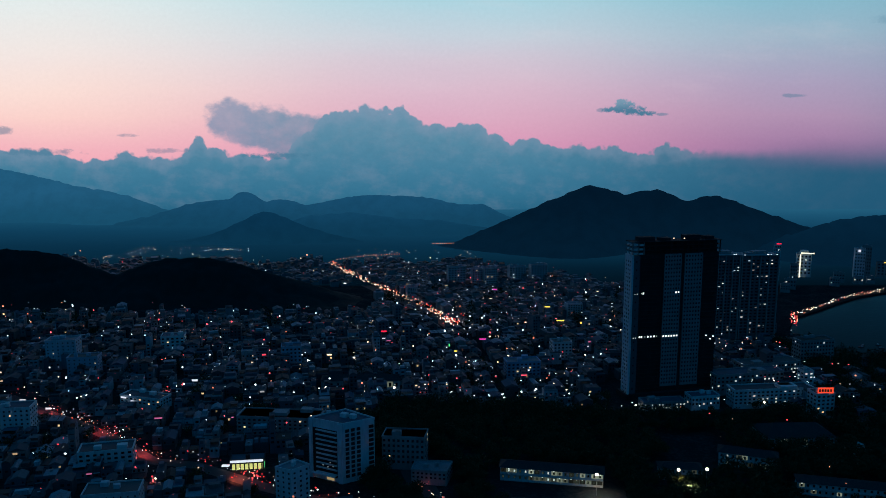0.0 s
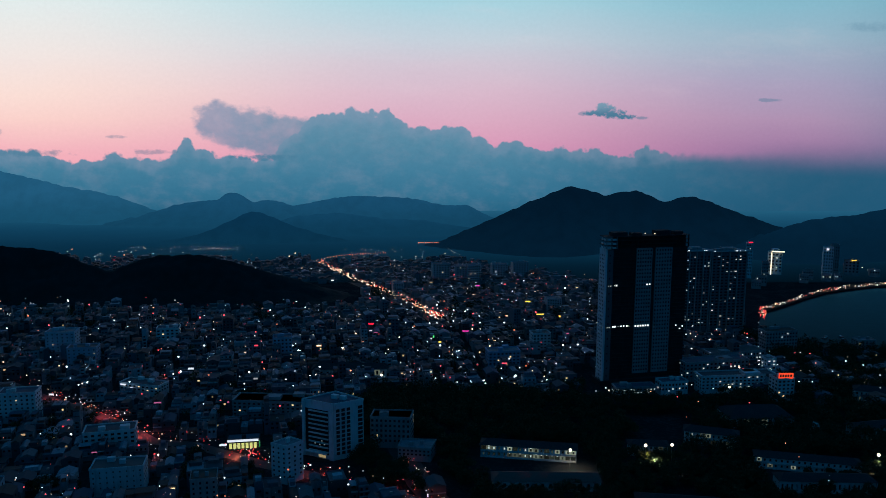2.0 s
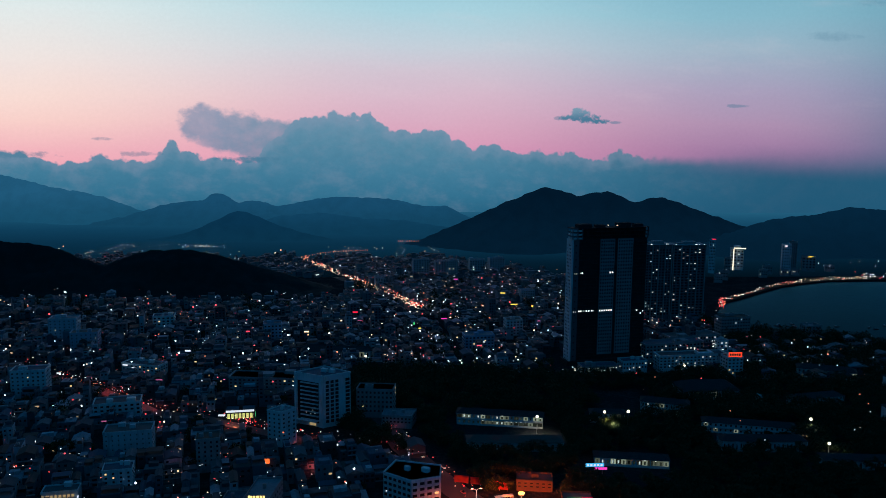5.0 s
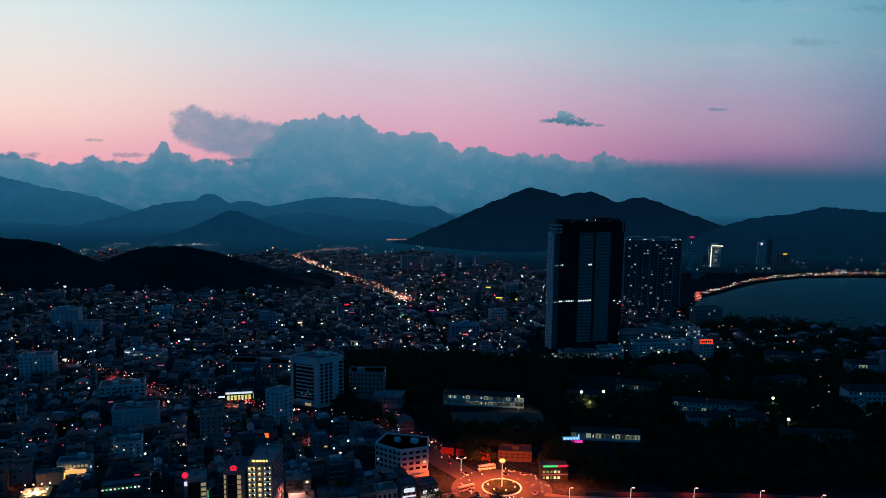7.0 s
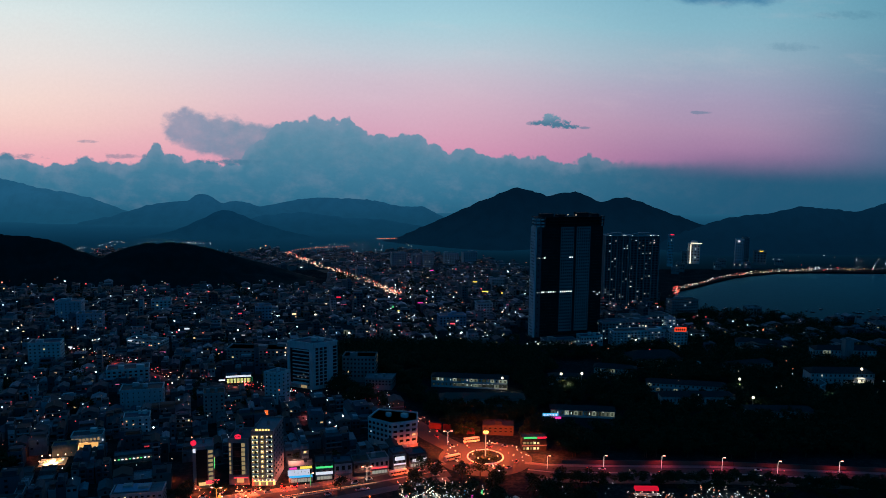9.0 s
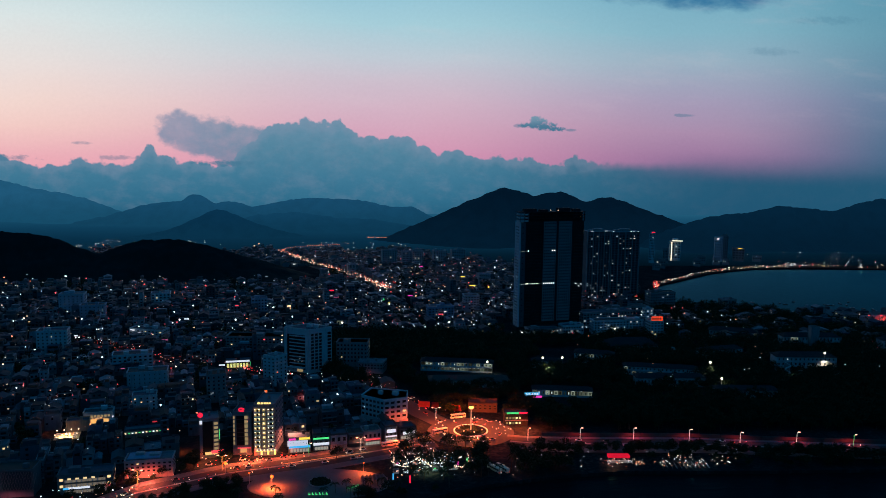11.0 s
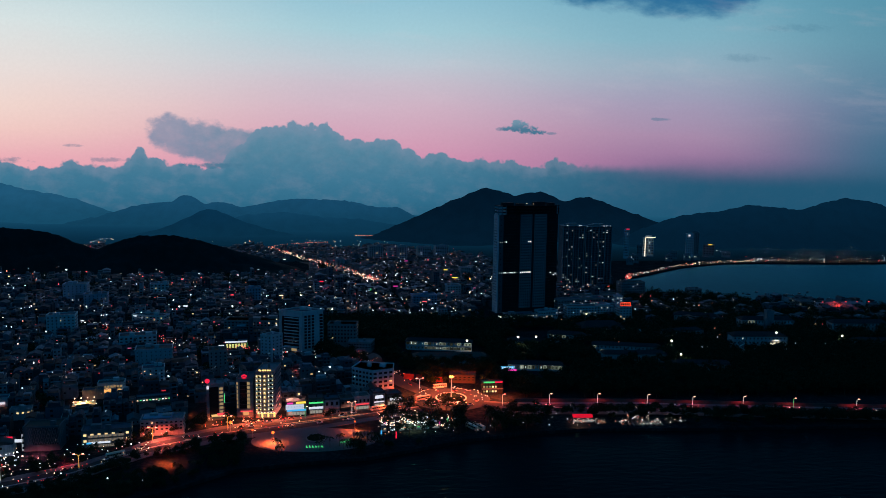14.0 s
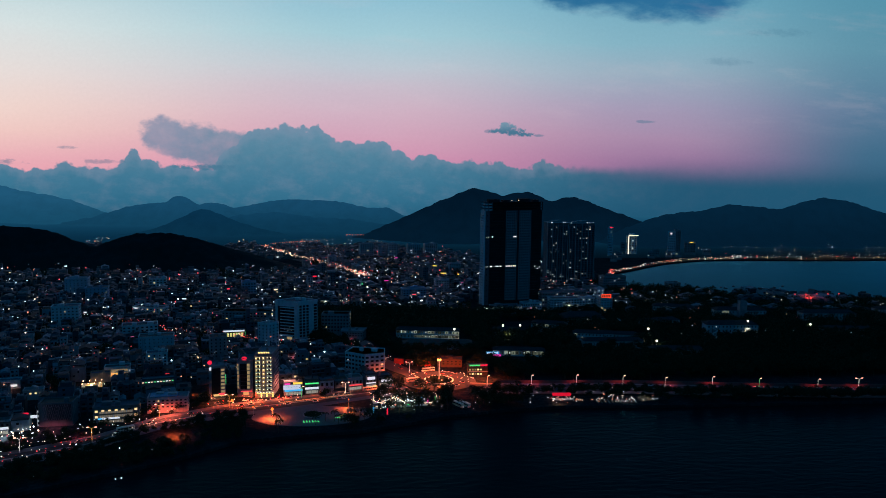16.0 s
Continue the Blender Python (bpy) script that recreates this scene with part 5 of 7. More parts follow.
def balcony_hotel():
    x0, x1, y0, d, h = -83.8, -70.4, 291.0, 25.0, 33.7
    pts = [(x0, y0), (x1, y0 - 0.3), (x1 + 2.8, y0 + d), (x0 + 2.8, y0 + d)]
    top = block("hotel", pts, h, M_HOTELROSE, "nine-storey hotel with lamps on every balcony", "hotel", 0, roofbits=1)
    mx, my = sum(p[0] for p in pts) / 4, sum(p[1] for p in pts) / 4
    w = x1 - x0
    # the bulbs cast no light, so the walls behind them glow instead
    glow_wall = glowing("lit_balcony_wall", lin(245, 214, 140), 0.95, 0.6, False)
    for r in range(9):
        z = 5.2 + r * 3.1
        for k, f in enumerate((0.18, 0.5, 0.82)):
            bx = x0 + w * f - mx
            narrow = k == 1
            boxpart("balcony_wall", (bx, y0 - 0.15 - my, z + 0.9), (w * (0.14 if narrow else 0.26), 0.12, 1.9), glow_wall, top, "balcony wall with the bulbs' light put in as glow")
            if not narrow:
                boxpart("balcony", (bx, y0 - 0.75 - my, z - 0.55), (w * 0.3, 1.4, 0.9), M_WHITE, top)
                boxpart("balcony_door", (bx + 0.3, y0 - 0.3 - my, z + 0.6), (w * 0.1, 0.12, 1.5), M_GLASS, top)
            bm = bmesh.new()
            ball(bm, (bx - (0 if narrow else w * 0.1), y0 - 0.9 - my, z + 1.5), 0.42)
            ball(bm, (bx + (0 if narrow else w * 0.1), y0 - 0.9 - my, z + 1.5), 0.42)
            part("balcony_lamp", bm, glowing_bulb, top)
    boxpart("sign", (0.0 - 0.6, y0 - 0.6 - my, h + 1.9), (7.5, 0.5, 1.0), G_GOLD, top, "glowing golden roof sign")
    for i in range(4):
        boxpart("sign_bar", (-3.2 + i * 1.75, y0 - 0.9 - my, h + 2.0), (0.3, 0.2, 1.5), M_DARKSTEEL, top)
    bm = bmesh.new()
    ball(bm, (-4.8, y0 - 0.6 - my, h + 2.0), 0.7, 2)
    part("sign_disc", bm, G_GOLD, top, "golden glowing disc")
    for i in range(6):
        boxpart("lobby_window", (-w * 0.4 + i * w * 0.16, y0 - 0.2 - my, 1.7), (w * 0.1, 0.3, 2.4), G_GOLD if i % 2 else G_LIT, top, "lit lobby window")
        bm = bmesh.new()
        ball(bm, (-w * 0.42 + i * w * 0.168, y0 - 3.0 - my, 4.9), 0.45)
        part("canopy_lamp", bm, glowing_bulb, top)
    boxpart("canopy", (0, y0 - 1.6 - my, 4.2), (w, 3, 0.35), M_PINKW, top)
    boxpart("canopy_edge", (0, y0 - 3.2 - my, 4.2), (w, 0.15, 0.35), G_GOLD, top, "golden light line")
    loc = [(x - mx, y - my) for x, y in pts]
    facade(top, loc[1], loc[2], 4, 33, 6, 9, 0.3, 0.4, 0.02)


glowing_bulb = glowing("balcony_bulb", lin(255, 236, 180), 2.4)
balcony_hotel()


def glass_hotel():
    x0, x1, y0, d, h = -97.6, -85.4, 293.5, 18.0, 28.5
    pts = [(x0, y0), (x1, y0 - 1.0), (x1 + 1.5, y0 + d), (x0 + 1.5, y0 + d)]
    top = block("hotel", pts, h, M_HOTELGREY, "pale grey hotel with a dark glass middle and lit stair windows", "hotel", 0, roofbits=1)
    mx, my = sum(p[0] for p in pts) / 4, sum(p[1] for p in pts) / 4
    w = x1 - x0
    boxpart("curtain_glass", (x0 + w * 0.42 - mx, y0 - 0.45 - my, 16.5), (w * 0.42, 0.4, 20), M_GLASS, top, "dark glass front")
    for r in range(7):
        z = 8 + r * 2.9
        boxpart("lit_window", (x0 + w * 0.72 - mx, y0 - 0.85 - my, z), (w * 0.17, 0.3, 2.2), G_LIT, top, "warm lit window")
        boxpart("lit_window", (x0 + w * 0.07 - mx, y0 - 0.25 - my, z), (w * 0.08, 0.3, 2.0), G_LIT, top)
        boxpart("floor_band", (x0 + w * 0.42 - mx, y0 - 0.7 - my, z - 1.4), (w * 0.42, 0.2, 0.25), M_DARKSTEEL, top)
    bm = bmesh.new()
    tube(bm, (-1.0, y0 - 1.0 - my, h + 2.6), (-1.0, y0 - 0.6 - my, h + 2.6), 2.0, 2.0, 20)
    for v in bm.verts:
        v.co.z = (v.co.z - h - 2.6) * 0.62 + h + 2.4
    part("roof_sign", bm, G_SIGNRED, top, "glowing red oval roof sign")
    for i in range(4):
        boxpart("sign_bar", (-2.2 + i * 0.8, y0 - 1.15 - my, h + 2.4), (0.28, 0.12, 0.9), M_DARKSTEEL, top)
    boxpart("sign_frame", (-1.0, y0 - 0.7 - my, h + 0.9), (3.4, 0.3, 0.3), G_SIGNRED, top)
    boxpart("entrance_light", (0, y0 - 0.9 - my, 3.0), (w * 0.34, 0.4, 2.6), glowing("entrance_glow", lin(255, 175, 110), 0.8), top, "orange-lit entrance")
    boxpart("entrance_sign", (0.5, y0 - 1.6 - my, 5.0), (w * 0.7, 0.3, 0.6), G_RED, top)


glass_hotel()


def dark_hotel():
    pts = [(-117.5, 287.0), (-105.8, 290.5), (-109.0, 304.0), (-120.0, 301.0)]
    h = 25.5
    top = block("hotel", pts, h, M_HOTELGREY, "narrow hotel with black glass and a red ball sign", "hotel", 0, roofbits=1)
    mx, my = sum(p[0] for p in pts) / 4, sum(p[1] for p in pts) / 4
    loc = [(x - mx, y - my) for x, y in pts]
    (ax, ay), (bx, by) = loc[0], loc[1]
    a = math.atan2(by - ay, bx - ax)

    def on(f, z, out):
        return ax + (bx - ax) * f + sin(a) * out, ay + (by - ay) * f - cos(a) * out, z

    boxpart("curtain_glass", on(0.42, 13.5, 0.2), (6.4, 0.4, 22), M_GLASS, top, "black glass front", a)
    for r in range(7):
        boxpart("lit_window", on(0.84, 6.0 + r * 2.8, 0.15), (2.6, 0.3, 1.7), G_LIT, top, "warm lit window", a)
    boxpart("wall_light", on(0.08, h - 1.0, 0.4), (1.6, 0.4, 2.4), G_SIGNWHITE, top, "", a)
    bm = bmesh.new()
    ball(bm, on(0.06, h + 3.9, 0.3), 1.75, 2)
    part("ball_sign", bm, G_SIGNRED, top, "glowing red round sign")
    bm = bmesh.new()
    tube(bm, on(0.06, h, 0.3), on(0.06, h + 2.4, 0.3), 0.25, n=6)
    part("sign_post", bm, M_STEEL, top)
    bm = bmesh.new()
    tube(bm, on(1.02, 12, 0.3), on(1.02, 19, 0.3), 0.2, n=6)
    part("light_tube", bm, G_SIGNGREEN, top)
    boxpart("canopy", on(0.7, 4.0, 2.0), (11, 4.5, 0.5), glowing("canopy_light", lin(255, 205, 130), 0.9), top, "lit entrance canopy", a)
    boxpart("canopy_edge", on(0.9, 4.7, 2.5), (8, 4.5, 0.4), G_RED, top, "", a)


dark_hotel()


# ---- shops along the coast road ----
def shop(x, y, w, h, signs, label, deg=14.0, material=None, lit=True):
    top = block("shop_house", footprint(x, y, w, 11, deg), h, material or M_WALL, label, "shop", max(1, int(h / 3.4) - 1), (max(2, int(w / 3)), 3), 0.05, "coast road shops", base=4.0, roofbits=1)
    a = radians(deg)

    def at(lx, out, z):
        ox, oy = turn(lx, -5.5 - out, deg)
        return ox, oy, z

    if lit:
        boxpart("shop_front", at(0, 0.12, 1.7), (w * 0.85, 0.2, 2.7), glowing("shop_glow", lin(215, 215, 200), 0.42), top, "lit shop front", a)
        for i in range(int(w / 2)):
            boxpart("mullion", at(-w * 0.42 + i * 2.0, 0.26, 1.7), (0.18, 0.14, 2.7), M_DARKSTEEL, top, "", a)
    for z, hh, mat, fx, fw in signs:
        boxpart("sign_board", at(fx * w, 0.5, z), (w * fw, 0.4, hh), mat, top, "glowing shop sign", a)
    boxpart("awning", at(0, 1.0, 3.3), (w * 0.95, 2.0, 0.12), M_ROOF, top, "", a)
    return top


b = shop(-55.5, 300.5, 14.5, 9.5, [(4.0, 1.4, G_SIGNBLUE, 0.0, 0.96), (9.6, 1.5, G_SIGNYEL, 0.22, 0.5), (9.4, 1.2, G_SIGNPINK, -0.32, 0.3)], "three-storey shop with a bright white screen and neon signs", 8)
boxpart("screen", (-0.4, -6.2, 6.6), (13.2, 0.4, 3.6), glowing("screen_light", lin(205, 215, 240), 0.85), b, "large glowing white screen", radians(8))
for i in range(6):
    boxpart("screen_bar", (-5.5 + i * 2.1, -7.0 + 0.29 * i, 6.6 + rng.uniform(-0.8, 0.8)), (1.1, 0.1, 1.0), M_DARKSTEEL, b)
shop(-41.5, 303.5, 10.5, 11, [(4.6, 1.7, G_SIGNWHITE, 0.0, 1.0), (8.4, 1.1, G_SIGNGREEN, 0, 1.0)], "shop with green and white light bands", 8)
shop(-30, 305, 11, 10, [], "dark-fronted three-storey town house", 10, lit=False)
shop(-19, 308, 10, 9, [], "dark town house over a closed shop", 12, lit=False)
shop(-8, 311, 12, 9.5, [(4.2, 0.8, G_RED, 0, 0.8)], "red-lit shop house with an awning", 14, M_PINKW)
shop(4.5, 316, 9, 11, [(8.0, 2.4, G_SIGNWHITE, 0.0, 0.7), (4.2, 0.8, G_SIGNWHITE, 0, 0.9)], "shop with a tall white light sign", 16)
shop(16, 321, 12, 8, [(4.6, 1.8, G_SIGNWHITE, 0.1, 0.8)], "corner shop with a white sign", 18)
# the bar's lit wall is put in as a glowing board, no sign
shop(-138, 300, 9, 9, [(6.0, 4.6, glowing("amber_wall", lin(255, 120, 40), 0.8), 0.0, 0.9)], "bar with an amber-lit upper wall", 14)
M_DULL = rough_paint("dull_stained_render", [(0.12, 0.14, 0.15)], 0.6)
# red-lit old block and the wide block with a net front
b = block("office_block", footprint(-143, 266, 28, 13, 6), 10.5, M_PINKW, "rose three-storey block with a blue steel roof", "building", 3, (9, 4), 0.10, base=3.4)
boxpart("roof", (-3, 0, 11.7), (19, 10.5, 0.5), rough_paint("blue_roof", [(0.18, 0.30, 0.40)], 0.3), b, "pale blue roof sheet", radians(6))
b = block("office_block", footprint(-173.5, 245, 30, 12, 10), 11.5, M_DULL, "white open-fronted restaurant on two floors", "restaurant", 2, (7, 3), 0.45, base=3.4)
boxpart("sign_board", (-3, -7, 4.0), (13, 0.4, 1.1), G_SIGNWHITE, b, "blue-white light board", radians(10))
boxpart("sign_board", (-9.2, -8.3, 4.0), (3, 0.4, 1.1), G_SIGNBLUE, b, "", radians(10))
boxpart("sign_board", (10.5, -5.0, 2.0), (5, 0.4, 2.8), glowing("window_panel", lin(215, 225, 235), 0.6), b, "lit shop window", radians(10))
for z in (1.8, 5.6, 8.3):
    boxpart("lit_floor", (1, -6.3, z), (22, 0.3, 1.5), glowing("dining_floor_light", lin(220, 205, 185), 0.2), b, "lit open dining floor", radians(10))
    for i in range(8):
        boxpart("post", (-9 + i * 2.8, -6.6 - 1.7 + 0.49 * i, z), (0.35, 0.3, 1.5), M_WHITE, b)
M_LATTICE = rough_paint("rose_lattice_paint", [(0.38, 0.24, 0.26)], 0.2)
# added lamp without a post, throws reddish light on the lattice
lamp("street_light", (-212, 226, 6), 14000, (1.0, 0.16, 0.22), 170)
b = block("office_block", footprint(-212, 243, 22, 14, 4), 15.5, M_DULL, "five-storey block wrapped in a dark net", "building", 0, roofbits=1)
for i in range(5):
    boxpart("net_panel", (-8 + i * 4.2, -7.3, 10), (3.9, 0.15, 11), M_DARKSTEEL, b, "", radians(4) * 0)
for i in range(15):
    for lean in (-1, 1):
        bm = bmesh.new()
        x0 = -9.6 + i * 1.5
        tube(bm, (x0, -7.5, 4.6), (x0 + lean * 3.0, -7.5, 15.2), 0.09, n=4)
        part("lattice_bar", bm, M_LATTICE, b)
boxpart("side_sign", (-14.5, -6.5, 7), (7, 0.5, 2), G_SIGNWHITE, b, "white light board")
boxpart("side_sign", (-20, -6.5, 9.0), (5, 0.5, 1.6), G_SIGNRED, b)
# white lit column with windows, its light put in as glow
boxpart("corner_light", (-10.6, -7.5, 6), (1.8, 0.3, 11), glowing("corner_lamp", lin(200, 215, 225), 0.45), b)
for i in range(3):
    boxpart("side_window", (-10.6, -7.7, 2.6 + i * 3.4), (1.2, 0.2, 1.6), M_GLASS, b)
shop(-246, 226, 18, 9, [(4.4, 1.6, G_SIGNWHITE, 0.0, 0.9)], "low shop with a white light board", 12)
shop(-272, 212, 20, 8, [(4.2, 1.4, G_SIGNYEL, 0.0, 0.7)], "low shop with a yellow light board", 14)

# low sheds below the dining yard
for x, y, w, d, h in ((-226, 311, 11, 9, 3.6), (-212, 314, 9, 8, 3.2), (-221, 299, 10, 9, 4.2), (-208, 300, 9, 8, 3.8), (-223, 288, 10, 8, 4.6)):
    block("shed", footprint(x, y, w, d, 12), h, M_DULL, "low shed with a flat sheet roof", "shed", 1, (3, 2), 0.1, "low sheds", base=1.0, roofbits=0)

# lit eating houses in the old town
b = block("restaurant", footprint(-214, 346, 15, 8, 12), 7, rough_paint("cream_render", [(0.34, 0.26, 0.19)], 0.3), "cream house wall behind a brightly lit dining yard", "restaurant", 0, roofbits=1)
yard = thing("dining_yard", (-217, 333, 0.05), "open dining yard under warm bright lamps", "restaurant", rz=12)
boxpart("floor", (0, 0, 0.1), (16, 13, 0.2), rough_paint("yard_tiles", [(0.45, 0.36, 0.22)], 0.3), yard)
for i in range(9):
    boxpart("table", (-6 + (i % 3) * 5.5, -4 + (i // 3) * 4, 0.55), (2.4, 1.4, 0.75), M_WHITE, yard)
for i in range(8):
    bm = bmesh.new()
    ball(bm, (-7 + (i % 4) * 4.6, -5 + (i // 4) * 9, 3.2), 0.5)
    part("yard_lamp", bm, G_WARM, yard)
b = block("restaurant", footprint(-205, 362, 20, 10, 10), 8, M_WHITE, "two-storey eating house with an open lit upper floor", "restaurant", 0, roofbits=1)
for i in range(8):
    boxpart("lit_bay", (-8 + i * 2.3, -5.3 + 0.4 * (i - 3.5), 5.8), (1.5, 0.3, 1.5), G_LIT, b, "warm lit open bay")
boxpart("lit_front", (0, -5.4, 2.2), (16, 0.3, 2.6), glowing("amber_front", lin(255, 190, 110), 0.9), b, "amber-lit ground floor", radians(10))
boxpart("side_light", (11, -4, 5), (0.4, 1.6, 1.2), G_SIGNWHITE, b)
b = block("restaurant", footprint(-165, 334, 26, 8, 14), 5, M_ROOF, "low long eating house with strings of lamps", "restaurant", 0, roofbits=0)
for i in range(11):
    boxpart("front_lamp", (-11 + i * 2.2, -4.6 + 0.55 * (i - 5), 3.2), (1.1, 0.3, 0.7), (G_WARM, G_SIGNGREEN, G_WHITE)[i % 3], b)
b = block("restaurant", footprint(-282, 332, 22, 9, 12), 6, M_WHITE, "low white eating house with a lit front", "restaurant", 0, roofbits=0)
boxpart("lit_front", (0, -4.8, 2.6), (19, 0.3, 1.6), G_SIGNWHITE, b, "white-lit front", radians(12))
b = block("restaurant", footprint(-250, 302, 14, 9, 12), 7, M_PINKW, "rose corner cafe with lamps", "restaurant", 1, (4, 2), 0.8)
for x, y, z, w, c in ((-240, 338, 8, 14000, SODIUM), (-205, 352, 6, 16000, (1.0, 0.4, 0.15)), (-282, 322, 7, 16000, (1.0, 0.3, 0.18)), (-112, 318, 8, 12000, SODIUM), (-60, 296, 7, 12000, (1.0, 0.4, 0.2))):
    lamp("street_light", (x, y, z), w, c)

# low wall between the coast road and the park
bm = bmesh.new()
for i in range(26):
    x0, x1 = 112 + i * 14, 112 + (i + 1) * 14
    box(bm, ((x0 + x1) / 2, coast_road_y((x0 + x1) / 2) + 14.5, 1.3), (13.9, 0.4, 2.6), math.atan2(coast_road_y(x1) - coast_road_y(x0), 14))
solid("wall_park", bm, rough_paint("park_wall_render", [(0.10, 0.085, 0.08)], 0.4), "long pale boundary wall of the park", "wall", "structure")

# the rounded corner building
pts = [(-15, 357), (1.5, 344.5), (18.5, 350), (19.5, 366), (-8, 374)]
b = block("corner_building", pts, 18, M_WHITE, "pale four-storey corner building with long open galleries", "building", 4, (6, 4), 0.03, edges=(0, 1), wide=0.62, tall=0.5, bands=True)
boxpart("ramp_wall", (10, -16, 2), (14, 0.6, 4), M_PINKW, b, "orange-lit boundary wall", radians(35))

# red hoardings beside the avenue
M_REDBOARD = rough_paint("red_board", [(0.26, 0.03, 0.03)], 0.3)
for i, (x, y, w) in enumerate(((33, 380, 9), (42, 377, 7), (52, 372, 8), (58, 369, 6))):
    h = thing("hoarding", (x, y, 0.1), "tall red hoarding on a steel frame", "hoarding", "red hoardings", rz=-14)
    boxpart("board", (0, 0, 3.2), (w, 0.2, 4.6), M_REDBOARD, h)
    boxpart("post", (-w * 0.4, 0.25, 1.5), (0.2, 0.2, 3), M_STEEL, h)
    boxpart("post", (w * 0.4, 0.25, 1.5), (0.2, 0.2, 3), M_STEEL, h)

# restaurant by the roundabout
b = block("restaurant", footprint(98, 343, 17, 10, -4), 8.5, M_DARKC, "two-storey open restaurant full of warm lamps", "restaurant", 0, roofbits=0)
dining_glow = glowing("dining_light", lin(235, 235, 170), 1.5, 0.8, False)
for z in (2.0, 5.8):
    for i in range(7):
        boxpart("bay_light", (-7 + i * 2.35, -5.1, z), (1.5, 0.3, 1.5), dining_glow, b, "lit dining bay")
boxpart("sign_board", (-3, -5.4, 9.6), (9, 0.4, 1.2), G_SIGNGREEN, b, "green light board")
boxpart("sign_board", (5, -5.4, 9.6), (6.5, 0.4, 1.2), G_SIGNRED, b, "red light board")
boxpart("balustrade", (0, -5.6, 4.2), (17, 0.2, 0.9), M_CONCRETE, b)
b = block("kiosk", footprint(78, 374, 22, 12, -8), 6.5, rough_paint("rust_render", [(0.07, 0.05, 0.04)], 0.5), "orange-lit block behind the roundabout", "building", 2, (6, 3), 0.02, base=2)
h = thing("light_board", (120, 392, 0.1), "blue and pink light board over a gate", "sign")
boxpart("board", (0, 0, 6.2), (12, 0.4, 2.2), G_SIGNBLUE, h, "blue glowing board")
boxpart("board", (4, -0.2, 3.8), (8, 0.4, 1.6), G_SIGNPINK, h, "pink glowing board")
for i in range(5):
    boxpart("letter_bar", (-4.5 + i * 2.2, -0.3, 6.2), (1.3, 0.1, 1.3), G_SIGNWHITE, h)
boxpart("post", (-5, 0.3, 2.5), (0.3, 0.3, 5), M_STEEL, h)
boxpart("post", (5, 0.3, 2.5), (0.3, 0.3, 5), M_STEEL, h)


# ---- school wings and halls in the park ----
# Lamplight on the gallery walls, put into the surface as glow.
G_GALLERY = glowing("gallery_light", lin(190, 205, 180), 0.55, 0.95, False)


M_HALLROOF = rough_paint("dark_roof_tiles", [(0.028, 0.03, 0.033)], 0.4)
# A faint glow put into the panes of the lit wings to soften their contrast.
G_DIMROOM = glowing("dim_class_room", lin(95, 110, 95), 0.3, 0.9, False)


def hall(x, y, w, d, h, deg, label, lit=0.0, floors=2, cols=12, category="school", roof=None, material=None):
    top = thing("long_hall", (x, y, 0), label, category, rz=deg)
    boxpart("wall", (0, 0, h / 2), (w, d, h), material or M_WHITE, top)
    bm = bmesh.new()
    o = 1.2
    e = [bm.verts.new(p) for p in ((-w / 2 - o, -d / 2 - o, h), (w / 2 + o, -d / 2 - o, h), (w / 2 + o, d / 2 + o, h), (-w / 2 - o, d / 2 + o, h))]
    r = [bm.verts.new((-w / 2 + d * 0.35, 0, h + d * 0.24)), bm.verts.new((w / 2 - d * 0.35, 0, h + d * 0.24))]
    for f in ((e[0], e[1], r[1], r[0]), (e[1], e[2], r[1]), (e[2], e[3], r[0], r[1]), (e[3], e[0], r[0]), (e[3], e[2], e[1], e[0])):
        bm.faces.new(f)
    part("roof", bm, roof or M_HALLROOF, top, "dark hipped roof")
    fh = h / floors
    for f in range(floors):
        boxpart("gallery_edge", (0, -d / 2 - 1.3, fh * f + 0.5), (w, 0.2, 0.9), M_WHITE, top)
        boxpart("gallery_floor", (0, -d / 2 - 0.7, fh * f + 0.08), (w, 1.4, 0.16), M_CONCRETE, top)
        facade(top, (-w / 2, -d / 2), (w / 2, -d / 2), fh * f + 0.3, fh * (f + 1), cols, 1, 0.34, 0.44, lit * 0.3, litmat=G_COOLWIN, glass=G_DIMROOM if lit > 0.3 else None)
        for c in range(cols):
            if rng.random() < lit:
                boxpart("lit_wall", (-w / 2 + w * (c + 0.5) / cols, -d / 2 - 0.02, fh * (f + 0.55)), (w / cols * 0.96, 0.06, fh * 0.62), G_GALLERY, top, "gallery wall panel glowing in place of lamplight")
                if rng.random() < 0.5:
                    boxpart("gallery_lamp", (-w / 2 + w * (c + 0.5) / cols, -d / 2 - 0.4, fh * (f + 0.86)), (0.7, 0.3, 0.25), G_LED, top)
    for i in range(cols // 3 + 1):
        boxpart("pillar", (-w / 2 + w * i / (cols // 3), -d / 2 - 1.3, h / 2), (0.35, 0.35, h), M_WHITE, top)
    return top


hall(69, 484, 64, 11, 8.5, -10, "two-storey school wing with lit galleries and a dark roof", 0.6, 2, 18)
hall(148, 408, 48, 10, 5.5, -9, "single-storey school wing with bright yellow windows", 0.85, 1, 14)
hall(74, 438, 66, 13, 6.0, -2, "low hall under a long dark roof with red trim", 0.06, 1, 14, "hall", rough_paint("dull_red_roof", [(0.16, 0.07, 0.06)], 0.4))
hall(152, 489, 26, 10, 7, -6, "small two-storey house with one bright lamp", 0.12, 2, 8)
hall(202, 506, 36, 12, 9, -20, "pale two-storey villa wing with gables", 0.15, 2, 10)
